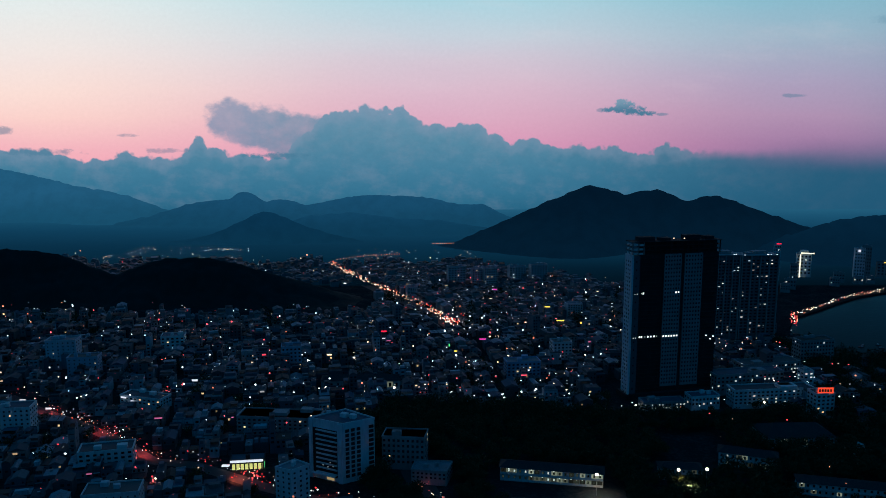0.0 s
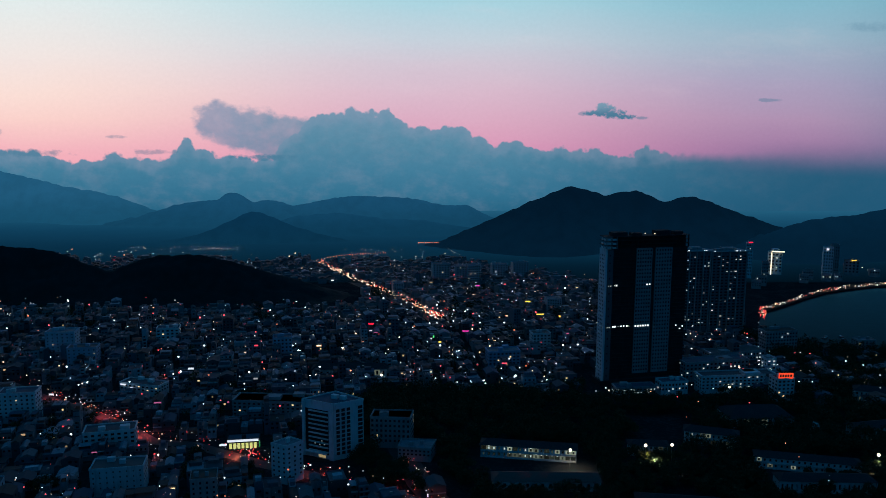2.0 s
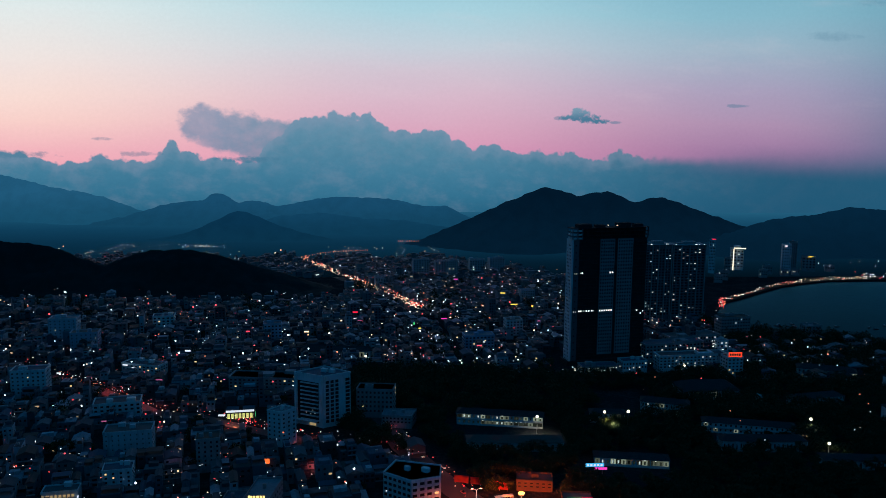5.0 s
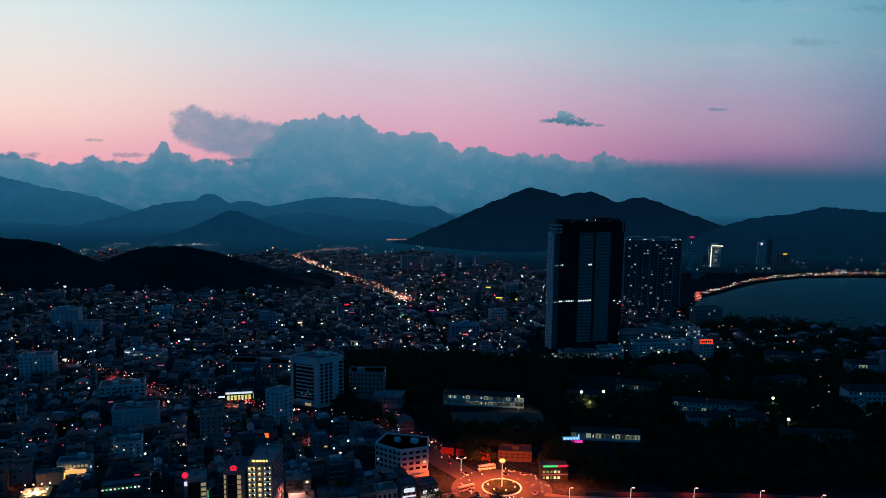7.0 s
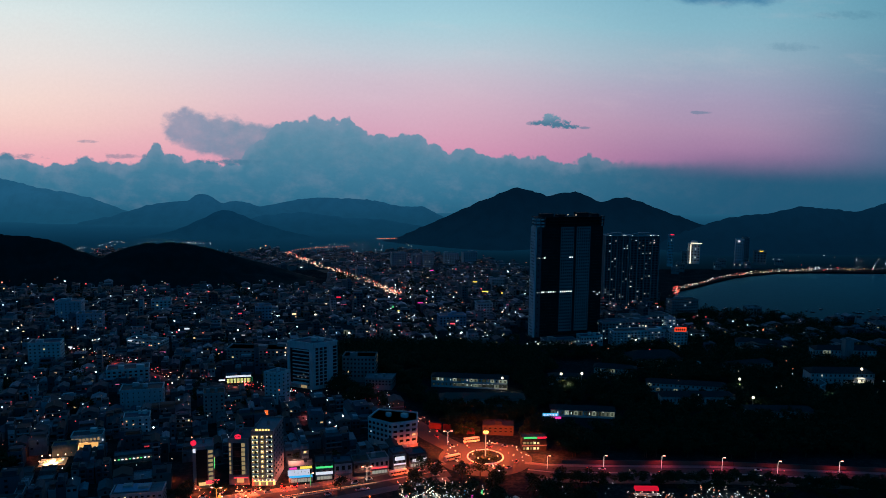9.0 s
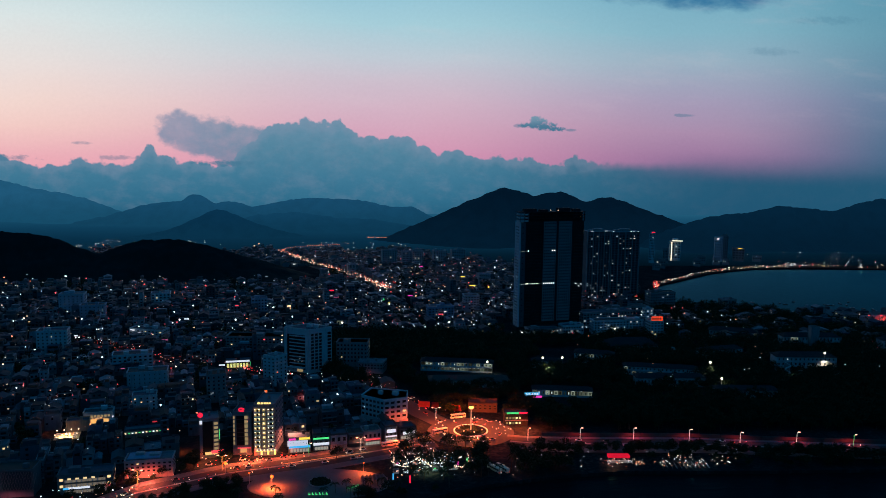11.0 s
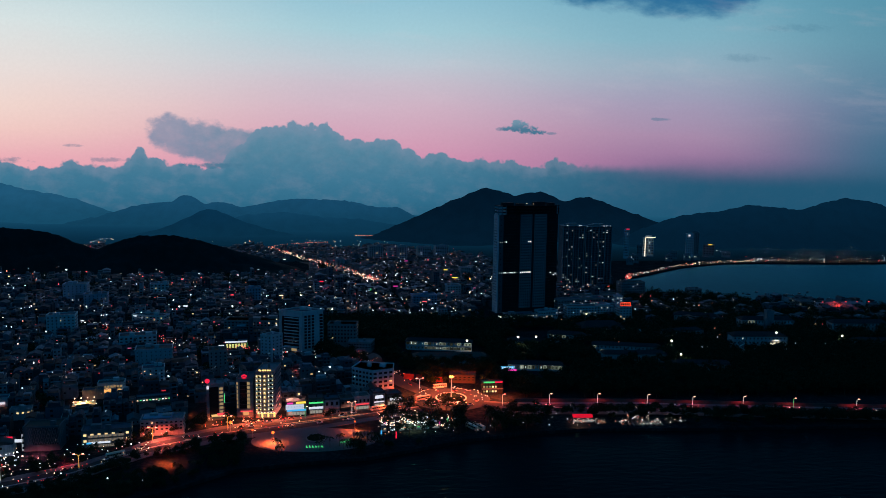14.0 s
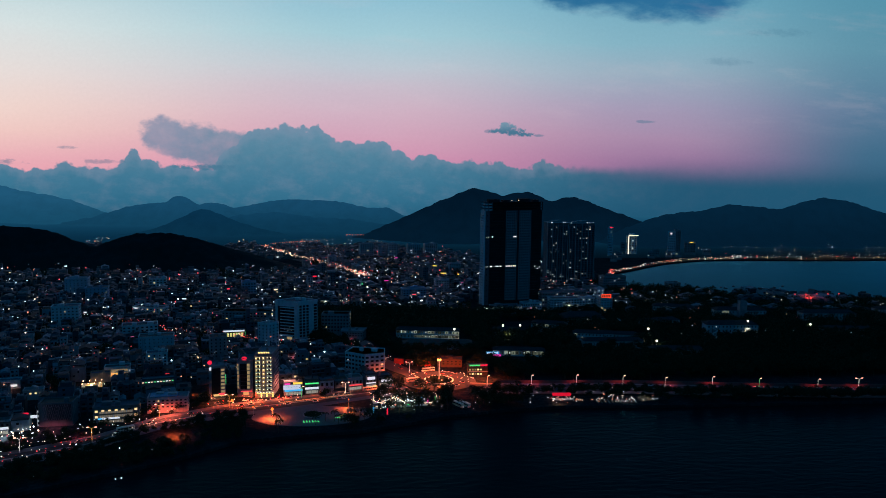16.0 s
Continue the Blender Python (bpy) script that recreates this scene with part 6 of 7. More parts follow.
hall(250, 548, 48, 26, 7, 2, "wide hall under a curved roof", 0.03, 1, 10, "hall")
hall(247, 432, 58, 12, 7.5, -3, "long pale hall with arched bays", 0.02, 1, 20, "hall")
hall(250, 462, 64, 11, 7.5, -14, "long two-storey school block", 0.05, 2, 18)
hall(390, 474, 54, 15, 13, -4, "broad three-storey institute block", 0.06, 3, 14, "institute")
hall(437, 548, 58, 14, 13, -4, "three-storey institute block with a stair tower", 0.03, 3, 16, "institute")
hall(376, 590, 48, 14, 9, -22, "long low institute wing", 0.08, 2, 14, "institute")
hall(372, 578, 40, 10, 7, -10, "low grey institute wing", 0.02, 2, 12, "institute")
hall(538, 536, 62, 14, 11, -4, "long three-storey block on the headland", 0.03, 3, 16, "institute")
hall(585, 646, 70, 18, 8, 2, "broad round-roofed hall lit red from the yard", 0.02, 2, 14, "hall", rough_paint("pale_hall_roof", [(0.32, 0.26, 0.26)], 0.5), M_PINKW)
hall(640, 560, 50, 14, 10, 2, "long block on the headland", 0.03, 2, 12, "institute")
hall(330, 520, 44, 12, 8, 12, "low hall among trees", 0.03, 2, 12, "hall")
hall(300, 400, 50, 11, 6, -6, "low dark hall behind the park", 0.02, 1, 14, "hall")
hall(520, 470, 56, 12, 7, -6, "low long hall among trees", 0.03, 1, 14, "hall")
hall(-70, 664, 66, 14, 8, 2, "long low hall with a pale wall behind flood lamps", 0.03, 1, 12, "hall")
b = block("store", footprint(-238, 618, 38, 14, -18), 9, M_WHITE, "low broad store with white light boards", "shop", 2, (9, 4), 0.1)
boxpart("sign_board", (-16, -4, 8.5), (5, 0.4, 1.2), G_SIGNWHITE, b, "white light board", radians(-18))
boxpart("sign_board", (-8, -7, 6.5), (3, 0.4, 0.9), G_SIGNWHITE, b, "pink light board", radians(-18))
for x, y, z, w, h, mat, words in ((39, 770, 13, 9, 1.8, G_SIGNPINK, "magenta"), (6, 752, 12, 2, 4, G_SIGNGREEN, "green"), (-59, 781, 18, 8, 2.4, G_SIGNRED, "red"), (120, 905, 14, 9, 2.2, G_SIGNYEL, "yellow"), (128, 856, 10, 12, 2.0, G_SIGNYEL, "yellow"), (152, 850, 9, 10, 3.0, G_SIGNYEL, "yellow"), (66, 1000, 14, 7, 2, G_SIGNPINK, "pink"), (-205, 640, 14, 7, 2.6, G_SIGNWHITE, "white"), (38, 820, 9, 10, 2.0, G_SIGNWHITE, "white"), (12, 735, 11, 4, 2, G_SIGNYEL, "yellow"), (-300, 585, 10, 5, 2.2, G_SIGNWHITE, "white"), (-330, 606, 9, 7, 2.2, G_SIGNWHITE, "white")):
    t = thing("roof_sign", (x, y, 0), words + " glowing sign board on a tall steel frame", "sign", "town light signs")
    boxpart("board", (0, 0, z), (w * 0.7, 0.5, h * 0.6), mat, t)
    boxpart("post", (-w * 0.35, 0.3, z / 2), (0.25, 0.25, z), M_DARKSTEEL, t)
    boxpart("post", (w * 0.35, 0.3, z / 2), (0.25, 0.25, z), M_DARKSTEEL, t)
for x, y, c in ((-310, 600, (1.0, 0.1, 0.1)), (-250, 560, RED), (-205, 520, (1.0, 0.1, 0.1)), (-130, 482, (1.0, 0.2, 0.12)), (-70, 452, (1.0, 0.1, 0.08)), (-20, 428, (1.0, 0.08, 0.05)), (10, 872, (1.0, 0.3, 0.2))):
    lamp("street_light", (x, y, 6), 12000, c)
for x, y in ((-330, 470), (-286, 430), (-248, 400), (-262, 520), (-180, 470), (-150, 396), (-118, 372), (-60, 402), (-38, 380), (-228, 640), (-150, 620), (-96, 590), (-330, 700), (-200, 720)):
    lamp("street_light", (x, y, 7.5), 5200, (1.0, 0.12, 0.12), 165)
    t = thing("wall_lamp", (x, y, 0), "reddish street lamp on a thin post", "street lamp", "old town lamps")
    boxpart("post", (0, 0.3, 4.2), (0.14, 0.14, 8.4), M_STEEL, t)
    boxpart("lamp_head", (0, 0, 8.6), (1.0, 0.8, 0.6), G_RED, t)
block("stair_tower", footprint(436, 538, 8, 8, -4), 24, M_CONCRETE, "bare concrete stair tower", "tower", 0, roofbits=0)
block("apartment_block", footprint(433, 732, 18, 12, 4), 14, M_CONCRETE, "grey block beside the bay", "building", 6, (5, 3), 0.02)
block("apartment_block", footprint(540, 652, 18, 16, 4), 13, M_CONCRETE, "grey five-storey block on the headland", "building", 5, (5, 3), 0.01)
lamp("yard_light", (578, 634, 17), 18000, (1.0, 0.07, 0.05))
for i in range(5):
    h = thing("yard_lamp", (556 + i * 15, 634, 0), "red yard lamp on a tall post", "lamp", "red yard lamps")
    boxpart("post", (0, 0, 7), (0.25, 0.25, 14), M_STEEL, h)
    boxpart("lamp_head", (0, 0, 14.4), (1.6, 1.0, 1.0), G_RED, h)
lamp("yard_light", (405, 462, 10), 2500, WARM)
lamp("yard_light", (292, 455, 8), 4500, WARM)
for x, y, z in ((93.5, 462, 13), (143, 462, 16), (161, 464, 15.5), (405, 464, 17), (292, 452, 13), (480, 472, 11), (287, 416, 9), (565, 634, 8), (250, 600, 9), (150, 600, 6), (-95.6, 632, 10), (-70.7, 638, 10), (-39.8, 632, 10)):
    t = thing("flood_lamp", (x, y, 0), "bright white flood lamp on a steel post", "lamp", "yard flood lamps")
    bm = bmesh.new()
    tube(bm, (0, 0, 0), (0, 0, z), 0.14, 0.1, 6)
    part("post", bm, M_STEEL, t)
    bm = bmesh.new()
    ball(bm, (0, -0.2, z + 0.5), 1.05, 2)
    part("lamp_head", bm, glowing("flood_light", lin(255, 240, 215), 3.0), t)


st = thing("stair_tower", (358, 440, 0), "white open stair tower lit by a lamp at dusk", "tower", rz=-8)
boxpart("back_wall", (0, 2.2, 8), (5.2, 0.4, 16), M_CONCRETE, st)
for i in range(5):
    bm = bmesh.new()
    box(bm, (0, 0, 0), (5.4, 2.0, 0.5))
    ob = part("flight", bm, M_WHITE, st, "white sloping stair flight")
    ob.location = (0, 0.6, 2.0 + 3.1 * i)
    ob.rotation_euler.y = 0.5 * (-1) ** i
lamp("stair_light", (358, 428, 9), 5000, COLD, 170)
gp = thing("gable_pavilion", (284, 520, 0), "small white gabled pavilion lit by a lamp", "pavilion", rz=20)
bm = bmesh.new()
for y in (-2.5, 2.5):
    v = [bm.verts.new(q) for q in ((-3.4, y, 0), (3.4, y, 0), (2.6, y, 4.4), (0, y, 9.5), (-2.6, y, 4.4))]
    bm.faces.new(v if y < 0 else v[::-1])
bm.verts.ensure_lookup_table()
for i in range(5):
    k = (i + 1) % 5
    bm.faces.new((bm.verts[k], bm.verts[i], bm.verts[5 + i], bm.verts[5 + k]))
part("wall", bm, M_WHITE, gp)
boxpart("door", (0, -2.55, 1.3), (1.4, 0.12, 2.6), G_LIT, gp, "lit doorway")
lamp("pavilion_light", (284, 512, 7), 4500, COLD, 170)
t = thing("roof_sign", (-90.5, 396, 0), "glowing orange sign box on a tall post", "sign", "town light signs")
boxpart("board", (0, 0, 9.4), (3.4, 0.8, 3.0), G_SIGNAMBER, t)
boxpart("post", (0, 0.3, 4), (0.3, 0.3, 8), M_DARKSTEEL, t)


# ---- plaza on the shore ----
bm = bmesh.new()
prism(bm, [(-38 + 43 * cos(2 * pi * i / 48), 244 + 22 * sin(2 * pi * i / 48)) for i in range(48)], 0.02, 0.22)
solid("pavement", bm, M_PAVE, "round paved shore plaza", "plaza", "structure")
pl = thing("planter", (-38, 246.3, 0.22), "low round planted bed with a stone rim", "planter")
bm = bmesh.new()
for i in range(32):
    a, b2 = 2 * pi * i / 32, 2 * pi * (i + 1) / 32
    prism(bm, [(6.3 * cos(a), 6.3 * sin(a)), (7 * cos(a), 7 * sin(a)), (7 * cos(b2), 7 * sin(b2)), (6.3 * cos(b2), 6.3 * sin(b2))], 0, 0.5)
part("rim", bm, M_KERB, pl)
bm = bmesh.new()
for k in range(500):
    a, r = rng.uniform(0, 2 * pi), 6.2 * sqrt(rng.random())
    c = Vector((r * cos(a), r * sin(a), rng.uniform(0.3, 0.9)))
    q = Euler((rng.uniform(-1, 1), rng.uniform(-1, 1), rng.uniform(0, 6))).to_matrix()
    bm.faces.new([bm.verts.new(c + q @ Vector(p)) for p in ((-0.4, -0.4, 0), (0.4, -0.4, 0), (0.4, 0.4, 0), (-0.4, 0.4, 0))])
part("planting", bm, M_LEAF, pl)
for x, y, r in ((-66, 240, 0), (-12, 258, 1), (-80, 246, 1), (-97, 262, 0)):
    t = thing("globe_lamp", (x, y, 0.2), "orange globe lamp on a short post", "lamp", "plaza globe lamps")
    bm = bmesh.new()
    tube(bm, (0, 0, 0), (0, 0, 6.4), 0.14, 0.09, 6)
    part("post", bm, M_STEEL, t)
    bm = bmesh.new()
    ball(bm, (0, 0, 7.0), 1.0 if r == 0 else 0.5, 2)
    part("globe", bm, G_SODIUM, t)
tent = thing("pavilion", (-6, 243, 0.22), "dark open pavilion with a ridged roof", "pavilion", rz=8)
bm = bmesh.new()
for i in range(6):
    x = -6 + i * 2.4
    v = [bm.verts.new(p) for p in ((x - 1.2, -4, 3.2), (x, -4, 4.3), (x + 1.2, -4, 3.2), (x - 1.2, 4, 3.2), (x, 4, 4.3), (x + 1.2, 4, 3.2))]
    bm.faces.new((v[0], v[1], v[4], v[3]))
    bm.faces.new((v[1], v[2], v[5], v[4]))
part("roof", bm, M_ROOF, tent)
for i in range(4):
    for y in (-3.6, 3.6):
        boxpart("post", (-6.6 + i * 4.3, y, 1.6), (0.25, 0.25, 3.2), M_DARKSTEEL, tent)
sg = thing("light_letters", (-38, 227.6, 0.2), "row of small green light letters by the shore", "sign")
for i in range(6):
    boxpart("letter_bar", (-5 + i * 2.0, 0, 1.0), (1.2, 0.3, 0.5), G_SIGNGREEN, sg)
    boxpart("letter_bar", (-5.3 + i * 2.0, 0, 1.6), (0.4, 0.3, 1.2), G_SIGNGREEN, sg)
sg = thing("light_figure", (-17.6, 236, 0.2), "cluster of green light curls on a frame", "sign")
for i in range(16):
    bm = bmesh.new()
    ball(bm, (-3.2 + 0.42 * i + rng.uniform(-0.6, 0.6), 0.3 * i - 2 + rng.uniform(-0.6, 0.6), rng.uniform(0.8, 2.6)), 0.33)
    part("bulb", bm, G_SIGNGREEN, sg)
rail = thing("lit_railing", (-36, 281.5, 0.25), "long low railing with a warm light line", "railing", rz=17.5)
boxpart("light_line", (0, 0, 1.1), (58, 0.16, 0.2), glowing("rail_light", lin(255, 205, 150), 0.75), rail)
for i in range(24):
    boxpart("post", (-28 + i * 2.45, 0, 0.5), (0.1, 0.1, 1.0), M_STEEL, rail)

# night market: stalls and strings of bulbs
for i in range(14):
    x, y = 8 + (i % 7) * 6.2, 258 + (i // 7) * 12 + 0.35 * (i % 7) * 2
    st = thing("market_stall", (x, y, 0.1), "small lit market stall under a cloth roof", "stall", "night market stalls", rz=rng.uniform(-15, 15))
    bm = bmesh.new()
    v = [bm.verts.new(p) for p in ((-1.8, -1.5, 2.3), (1.8, -1.5, 2.3), (1.8, 1.5, 2.3), (-1.8, 1.5, 2.3), (0, 0, 3.3))]
    for f in ((0, 1, 4), (1, 2, 4), (2, 3, 4), (3, 0, 4)):
        bm.faces.new([v[j] for j in f])
    part("roof", bm, M_ROOF, st)
    boxpart("counter", (0, -1.0, 0.5), (3, 0.8, 1.0), M_WHITE, st)
    boxpart("stall_lamp", (rng.uniform(-1, 1), -1.6, 1.9), (rng.uniform(0.5, 1.8), 0.4, 0.5), rng.choice((G_WHITE, G_WARM, G_SIGNWHITE, G_SIGNGREEN, G_SIGNPINK, G_WARM)), st)
    for a, c in ((-1.7, -1.4), (1.7, -1.4), (1.7, 1.4), (-1.7, 1.4)):
        boxpart("post", (a, c, 1.15), (0.1, 0.1, 2.3), M_STEEL, st)
for (x0, y0, x1, y1) in ((12, 262, 26, 278), (20, 270, 44, 262), (30, 258, 22, 283), (5, 268, 16, 258), (36, 268, 50, 256)):
    st = thing("bulb_string", (x0, y0, 0), "string of bright bulbs over the market", "string lights", "market bulb strings")
    bm = bmesh.new()
    tube(bm, (0, 0, 0), (0, 0, 4.2), 0.08, n=5)
    tube(bm, (x1 - x0, y1 - y0, 0), (x1 - x0, y1 - y0, 4.2), 0.08, n=5)
    tube(bm, (0, 0, 4.2), (x1 - x0, y1 - y0, 4.2), 0.03, n=4)
    part("line", bm, M_DARKSTEEL, st)
    for i in range(12):
        f = (i + 0.5) / 12
        bm = bmesh.new()
        ball(bm, ((x1 - x0) * f, (y1 - y0) * f, 4.0 - 1.2 * sin(pi * f)), rng.choice((0.22, 0.3, 0.42)))
        part("bulb", bm, rng.choice((G_WHITE, G_WARM, G_WARM)), st)
for x, y, mat, h in ((48, 268, G_SIGNPINK, 2.6), (44, 272, G_SIGNBLUE, 3), (33, 281, G_WARM, 5), (7, 277, G_WARM, 5), (37, 279, G_SIGNWHITE, 5), (54, 270, G_SIGNGREEN, 3.5), (6, 247, G_SIGNBLUE, 4), (16, 242, G_SIGNRED, 4.5)):
    t = thing("light_column", (x, y, 0.1), "upright glowing light column", "lamp", "market light columns")
    boxpart("shaft", (0, 0, h / 2 + 0.4), (0.9, 0.6, h), mat, t)
    boxpart("foot", (0, 0, 0.2), (1.3, 1.0, 0.4), M_DARKSTEEL, t)

# beach bar with a red canopy
bar = thing("beach_bar", (153, 266, 0.1), "beach bar under a long glowing red canopy", "bar", rz=-4)
boxpart("canopy", (-1, 0, 4.8), (14, 4, 1.6), glowing("red_canopy", lin(235, 30, 60), 0.7), bar, "glowing red canopy")
boxpart("counter", (0, 1, 0.6), (15, 1.2, 1.2), M_WHITE, bar)
for i in range(6):
    boxpart("post", (-8 + i * 3.2, -1.8, 2.0), (0.2, 0.2, 4.0), M_STEEL, bar)
    boxpart("bar_lamp", (-8 + i * 3.2 + 1, -1.4, 2.2 + (i % 2)), (0.6, 0.5, 0.5), G_WARM, bar)
lamp("bar_light", (147, 258, 5), 3000, (1.0, 0.35, 0.15))
lamp("bar_light", (200, 262, 5), 3000, (0.8, 0.9, 0.9))

# ---- vehicles ----
def wheel_mesh():
    bm = bmesh.new()
    tube(bm, (-0.12, 0, 0), (0.12, 0, 0), 0.36, n=12)
    return mesh_of(bm, "wheel", M_TYRE)


WHEEL = wheel_mesh()


def car():
    top = thing("car", (0, 0, 0), "small car with its lights on", "car", "cars on the streets")
    bm = bmesh.new()
    box(bm, (0, 0, 0.68), (1.75, 4.2, 0.62))
    bmesh.ops.bevel(bm, geom=bm.edges[:], offset=0.1, segments=1, affect="EDGES")
    part("body", bm, M_CAR, top)
    bm = bmesh.new()
    box(bm, (0, -0.15, 1.24), (1.5, 2.2, 0.52), taper=0.82)
    part("cabin", bm, M_GLASS, top)
    for x in (-0.8, 0.8):
        for y in (-1.35, 1.35):
            put("wheel", WHEEL, top, (x, y, 0.36))
        boxpart("head_light", (x * 0.75, 2.12, 0.75), (0.4, 0.12, 0.25), G_HEAD, top)
        boxpart("tail_light", (x * 0.78, -2.12, 0.8), (0.4, 0.1, 0.25), G_TAIL, top)
    return top


def bus(label, paint):
    top = thing("bus", (0, 0, 0), label, "bus", "buses at the shore")
    bm = bmesh.new()
    box(bm, (0, 0, 1.85), (2.5, 11.5, 2.9))
    bmesh.ops.bevel(bm, geom=bm.edges[:], offset=0.15, segments=2, affect="EDGES")
    part("body", bm, paint, top)
    for s in (-1, 1):
        for i in range(6):
            boxpart("side_window", (s * 1.26, -4.6 + i * 1.8, 2.3), (0.06, 1.55, 0.95), M_GLASS, top)
        for y in (-3.8, 3.6):
            ob = put("wheel", WHEEL, top, (s * 1.15, y, 0.48))
            ob.scale = (1.3, 1.33, 1.33)
        boxpart("head_light", (s * 0.9, 5.78, 0.9), (0.4, 0.12, 0.3), G_HEAD, top)
        boxpart("tail_light", (s * 1.0, -5.78, 1.0), (0.3, 0.1, 0.5), G_TAIL, top)
    boxpart("windscreen", (0, 5.77, 2.2), (2.2, 0.08, 1.4), M_GLASS, top)
    boxpart("roof_unit", (0, -1, 3.4), (1.8, 3, 0.25), paint, top)
    return top


cream = rough_paint("cream_bus_paint", [(0.75, 0.66, 0.48)], 0.1, rough=0.4)
b = bus("cream coach on the roundabout", cream)
b.matrix_basis = pose(41, 325.5, 0.1, 0, 0, -62)
copy_thing(b, pose(57, 356, 0.1, 0, 0, 105))
copy_thing(b, pose(5, 303, 0.1, 0, 0, -68))
copy_thing(b, pose(-162, 222, 0.1, 0, 0, -58))
copy_thing(b, pose(70, 258, 0.1, 0, 0, 30))
copy_thing(b, pose(75, 258, 0.1, 0, 0, 30))
first = car()
placed = 0


def add_car(x, y, deg):
    global placed
    if placed == 0:
        first.matrix_basis = pose(x, y, 0.1, 0, 0, deg)
    else:
        copy_thing(first, pose(x, y, 0.1, 0, 0, deg))
    placed += 1


for i in range(34):
    x = rng.uniform(-235, 30) if i < 24 else rng.uniform(95, 470)
    y = coast_road_y(x)
    a = math.degrees(math.atan2(coast_road_y(x + 3) - coast_road_y(x - 3), 6))
    side = rng.choice((-1, 1))
    add_car(x, y + side * rng.uniform(3, 7.5), a + (90 if side > 0 else -90))
for i in range(12):
    a = rng.uniform(0, 2 * pi)
    r = rng.uniform(16, 27)
    add_car(63 + r * cos(a), 328 + r * sin(a) * 0.95, math.degrees(a))
for x, y in ((-90, 283), (-84, 281), (-79, 283), (-73, 282), (-64, 287), (-58, 288), (-110, 276), (-101, 281)):
    add_car(x, y, rng.uniform(60, 100))
for i in range(8):
    f = i / 7
    add_car(44 - 56 * f + rng.uniform(-4, 4), 348 + 130 * f, rng.choice((25, 205)))

# rows of parked motorbikes
def motorbike():
    top = thing("motorbike", (0, 0, 0), "parked motorbike on the seafront pavement", "motorbike", "parked motorbikes")
    bm = bmesh.new()
    for y in (-0.62, 0.62):
        tube(bm, (-0.06, y, 0.3), (0.06, y, 0.3), 0.3, n=10)
    part("wheels", bm, M_TYRE, top)
    bm = bmesh.new()
    box(bm, (0, -0.1, 0.62), (0.28, 1.0, 0.34), taper=0.8)
    box(bm, (0, 0.5, 0.8), (0.2, 0.2, 0.6))
    part("body", bm, M_CAR, top)
    boxpart("seat", (0, -0.25, 0.84), (0.26, 0.7, 0.12), M_TYRE, top)
    bm = bmesh.new()
    tube(bm, (-0.35, 0.5, 1.08), (0.35, 0.5, 1.08), 0.03, n=5)
    part("handlebar", bm, M_STEEL, top)
    return top


mb = motorbike()
k = 0
for row in range(4):
    for i in range(11):
        x, y = 178 + i * 3.0 + row * 0.3, 254.5 + row * 2.6
        if i > 8 and row > 2:
            continue
        m = pose(x, y, 0.1, 0, 0, rng.uniform(-12, 12) + 20)
        if k == 0:
            mb.matrix_basis = m
        else:
            copy_thing(mb, m)
        k += 1


# ---- trees ----
def leaves(bm, centre, spread, n, size):
    for _ in range(n):
        c = Vector(centre) + Vector((rng.gauss(0, spread), rng.gauss(0, spread), rng.gauss(0, spread * 0.7)))
        s = size * rng.uniform(0.6, 1.3)
        q = Euler((rng.uniform(-1.1, 1.1), rng.uniform(-1.1, 1.1), rng.uniform(0, 6.3))).to_matrix()
        bm.faces.new([bm.verts.new(c + q @ Vector(p)) for p in ((-s, -s * 0.5, 0), (s * 0.6, -s * 0.6, 0), (s, s * 0.4, 0), (-s * 0.5, s * 0.7, 0))])


def broad_tree(h, r):
    top = thing("tree", (0, 0, 0), "dark broad-leaved tree with an uneven crown", "tree", "park trees")
    bm = bmesh.new()
    tube(bm, (0, 0, 0), (0.1, 0.1, h * 0.45), 0.32, 0.2, 7)
    for i in range(6):
        a = i * 1.05 + rng.random()
        tube(bm, (0.1, 0.1, h * rng.uniform(0.3, 0.45)), (r * 0.6 * cos(a), r * 0.6 * sin(a), h * rng.uniform(0.6, 0.8)), 0.14, 0.05, 5)
    part("trunk", bm, M_BARK, top)
    bm = bmesh.new()
    for i in range(15):
        a, q = rng.uniform(0, 2 * pi), sqrt(rng.random())
        leaves(bm, (r * 0.75 * q * cos(a), r * 0.75 * q * sin(a), h * rng.uniform(0.52, 0.95) * (1 - 0.12 * q)), r * 0.2, 26, 0.55)
    part("crown", bm, M_LEAF, top)
    return top


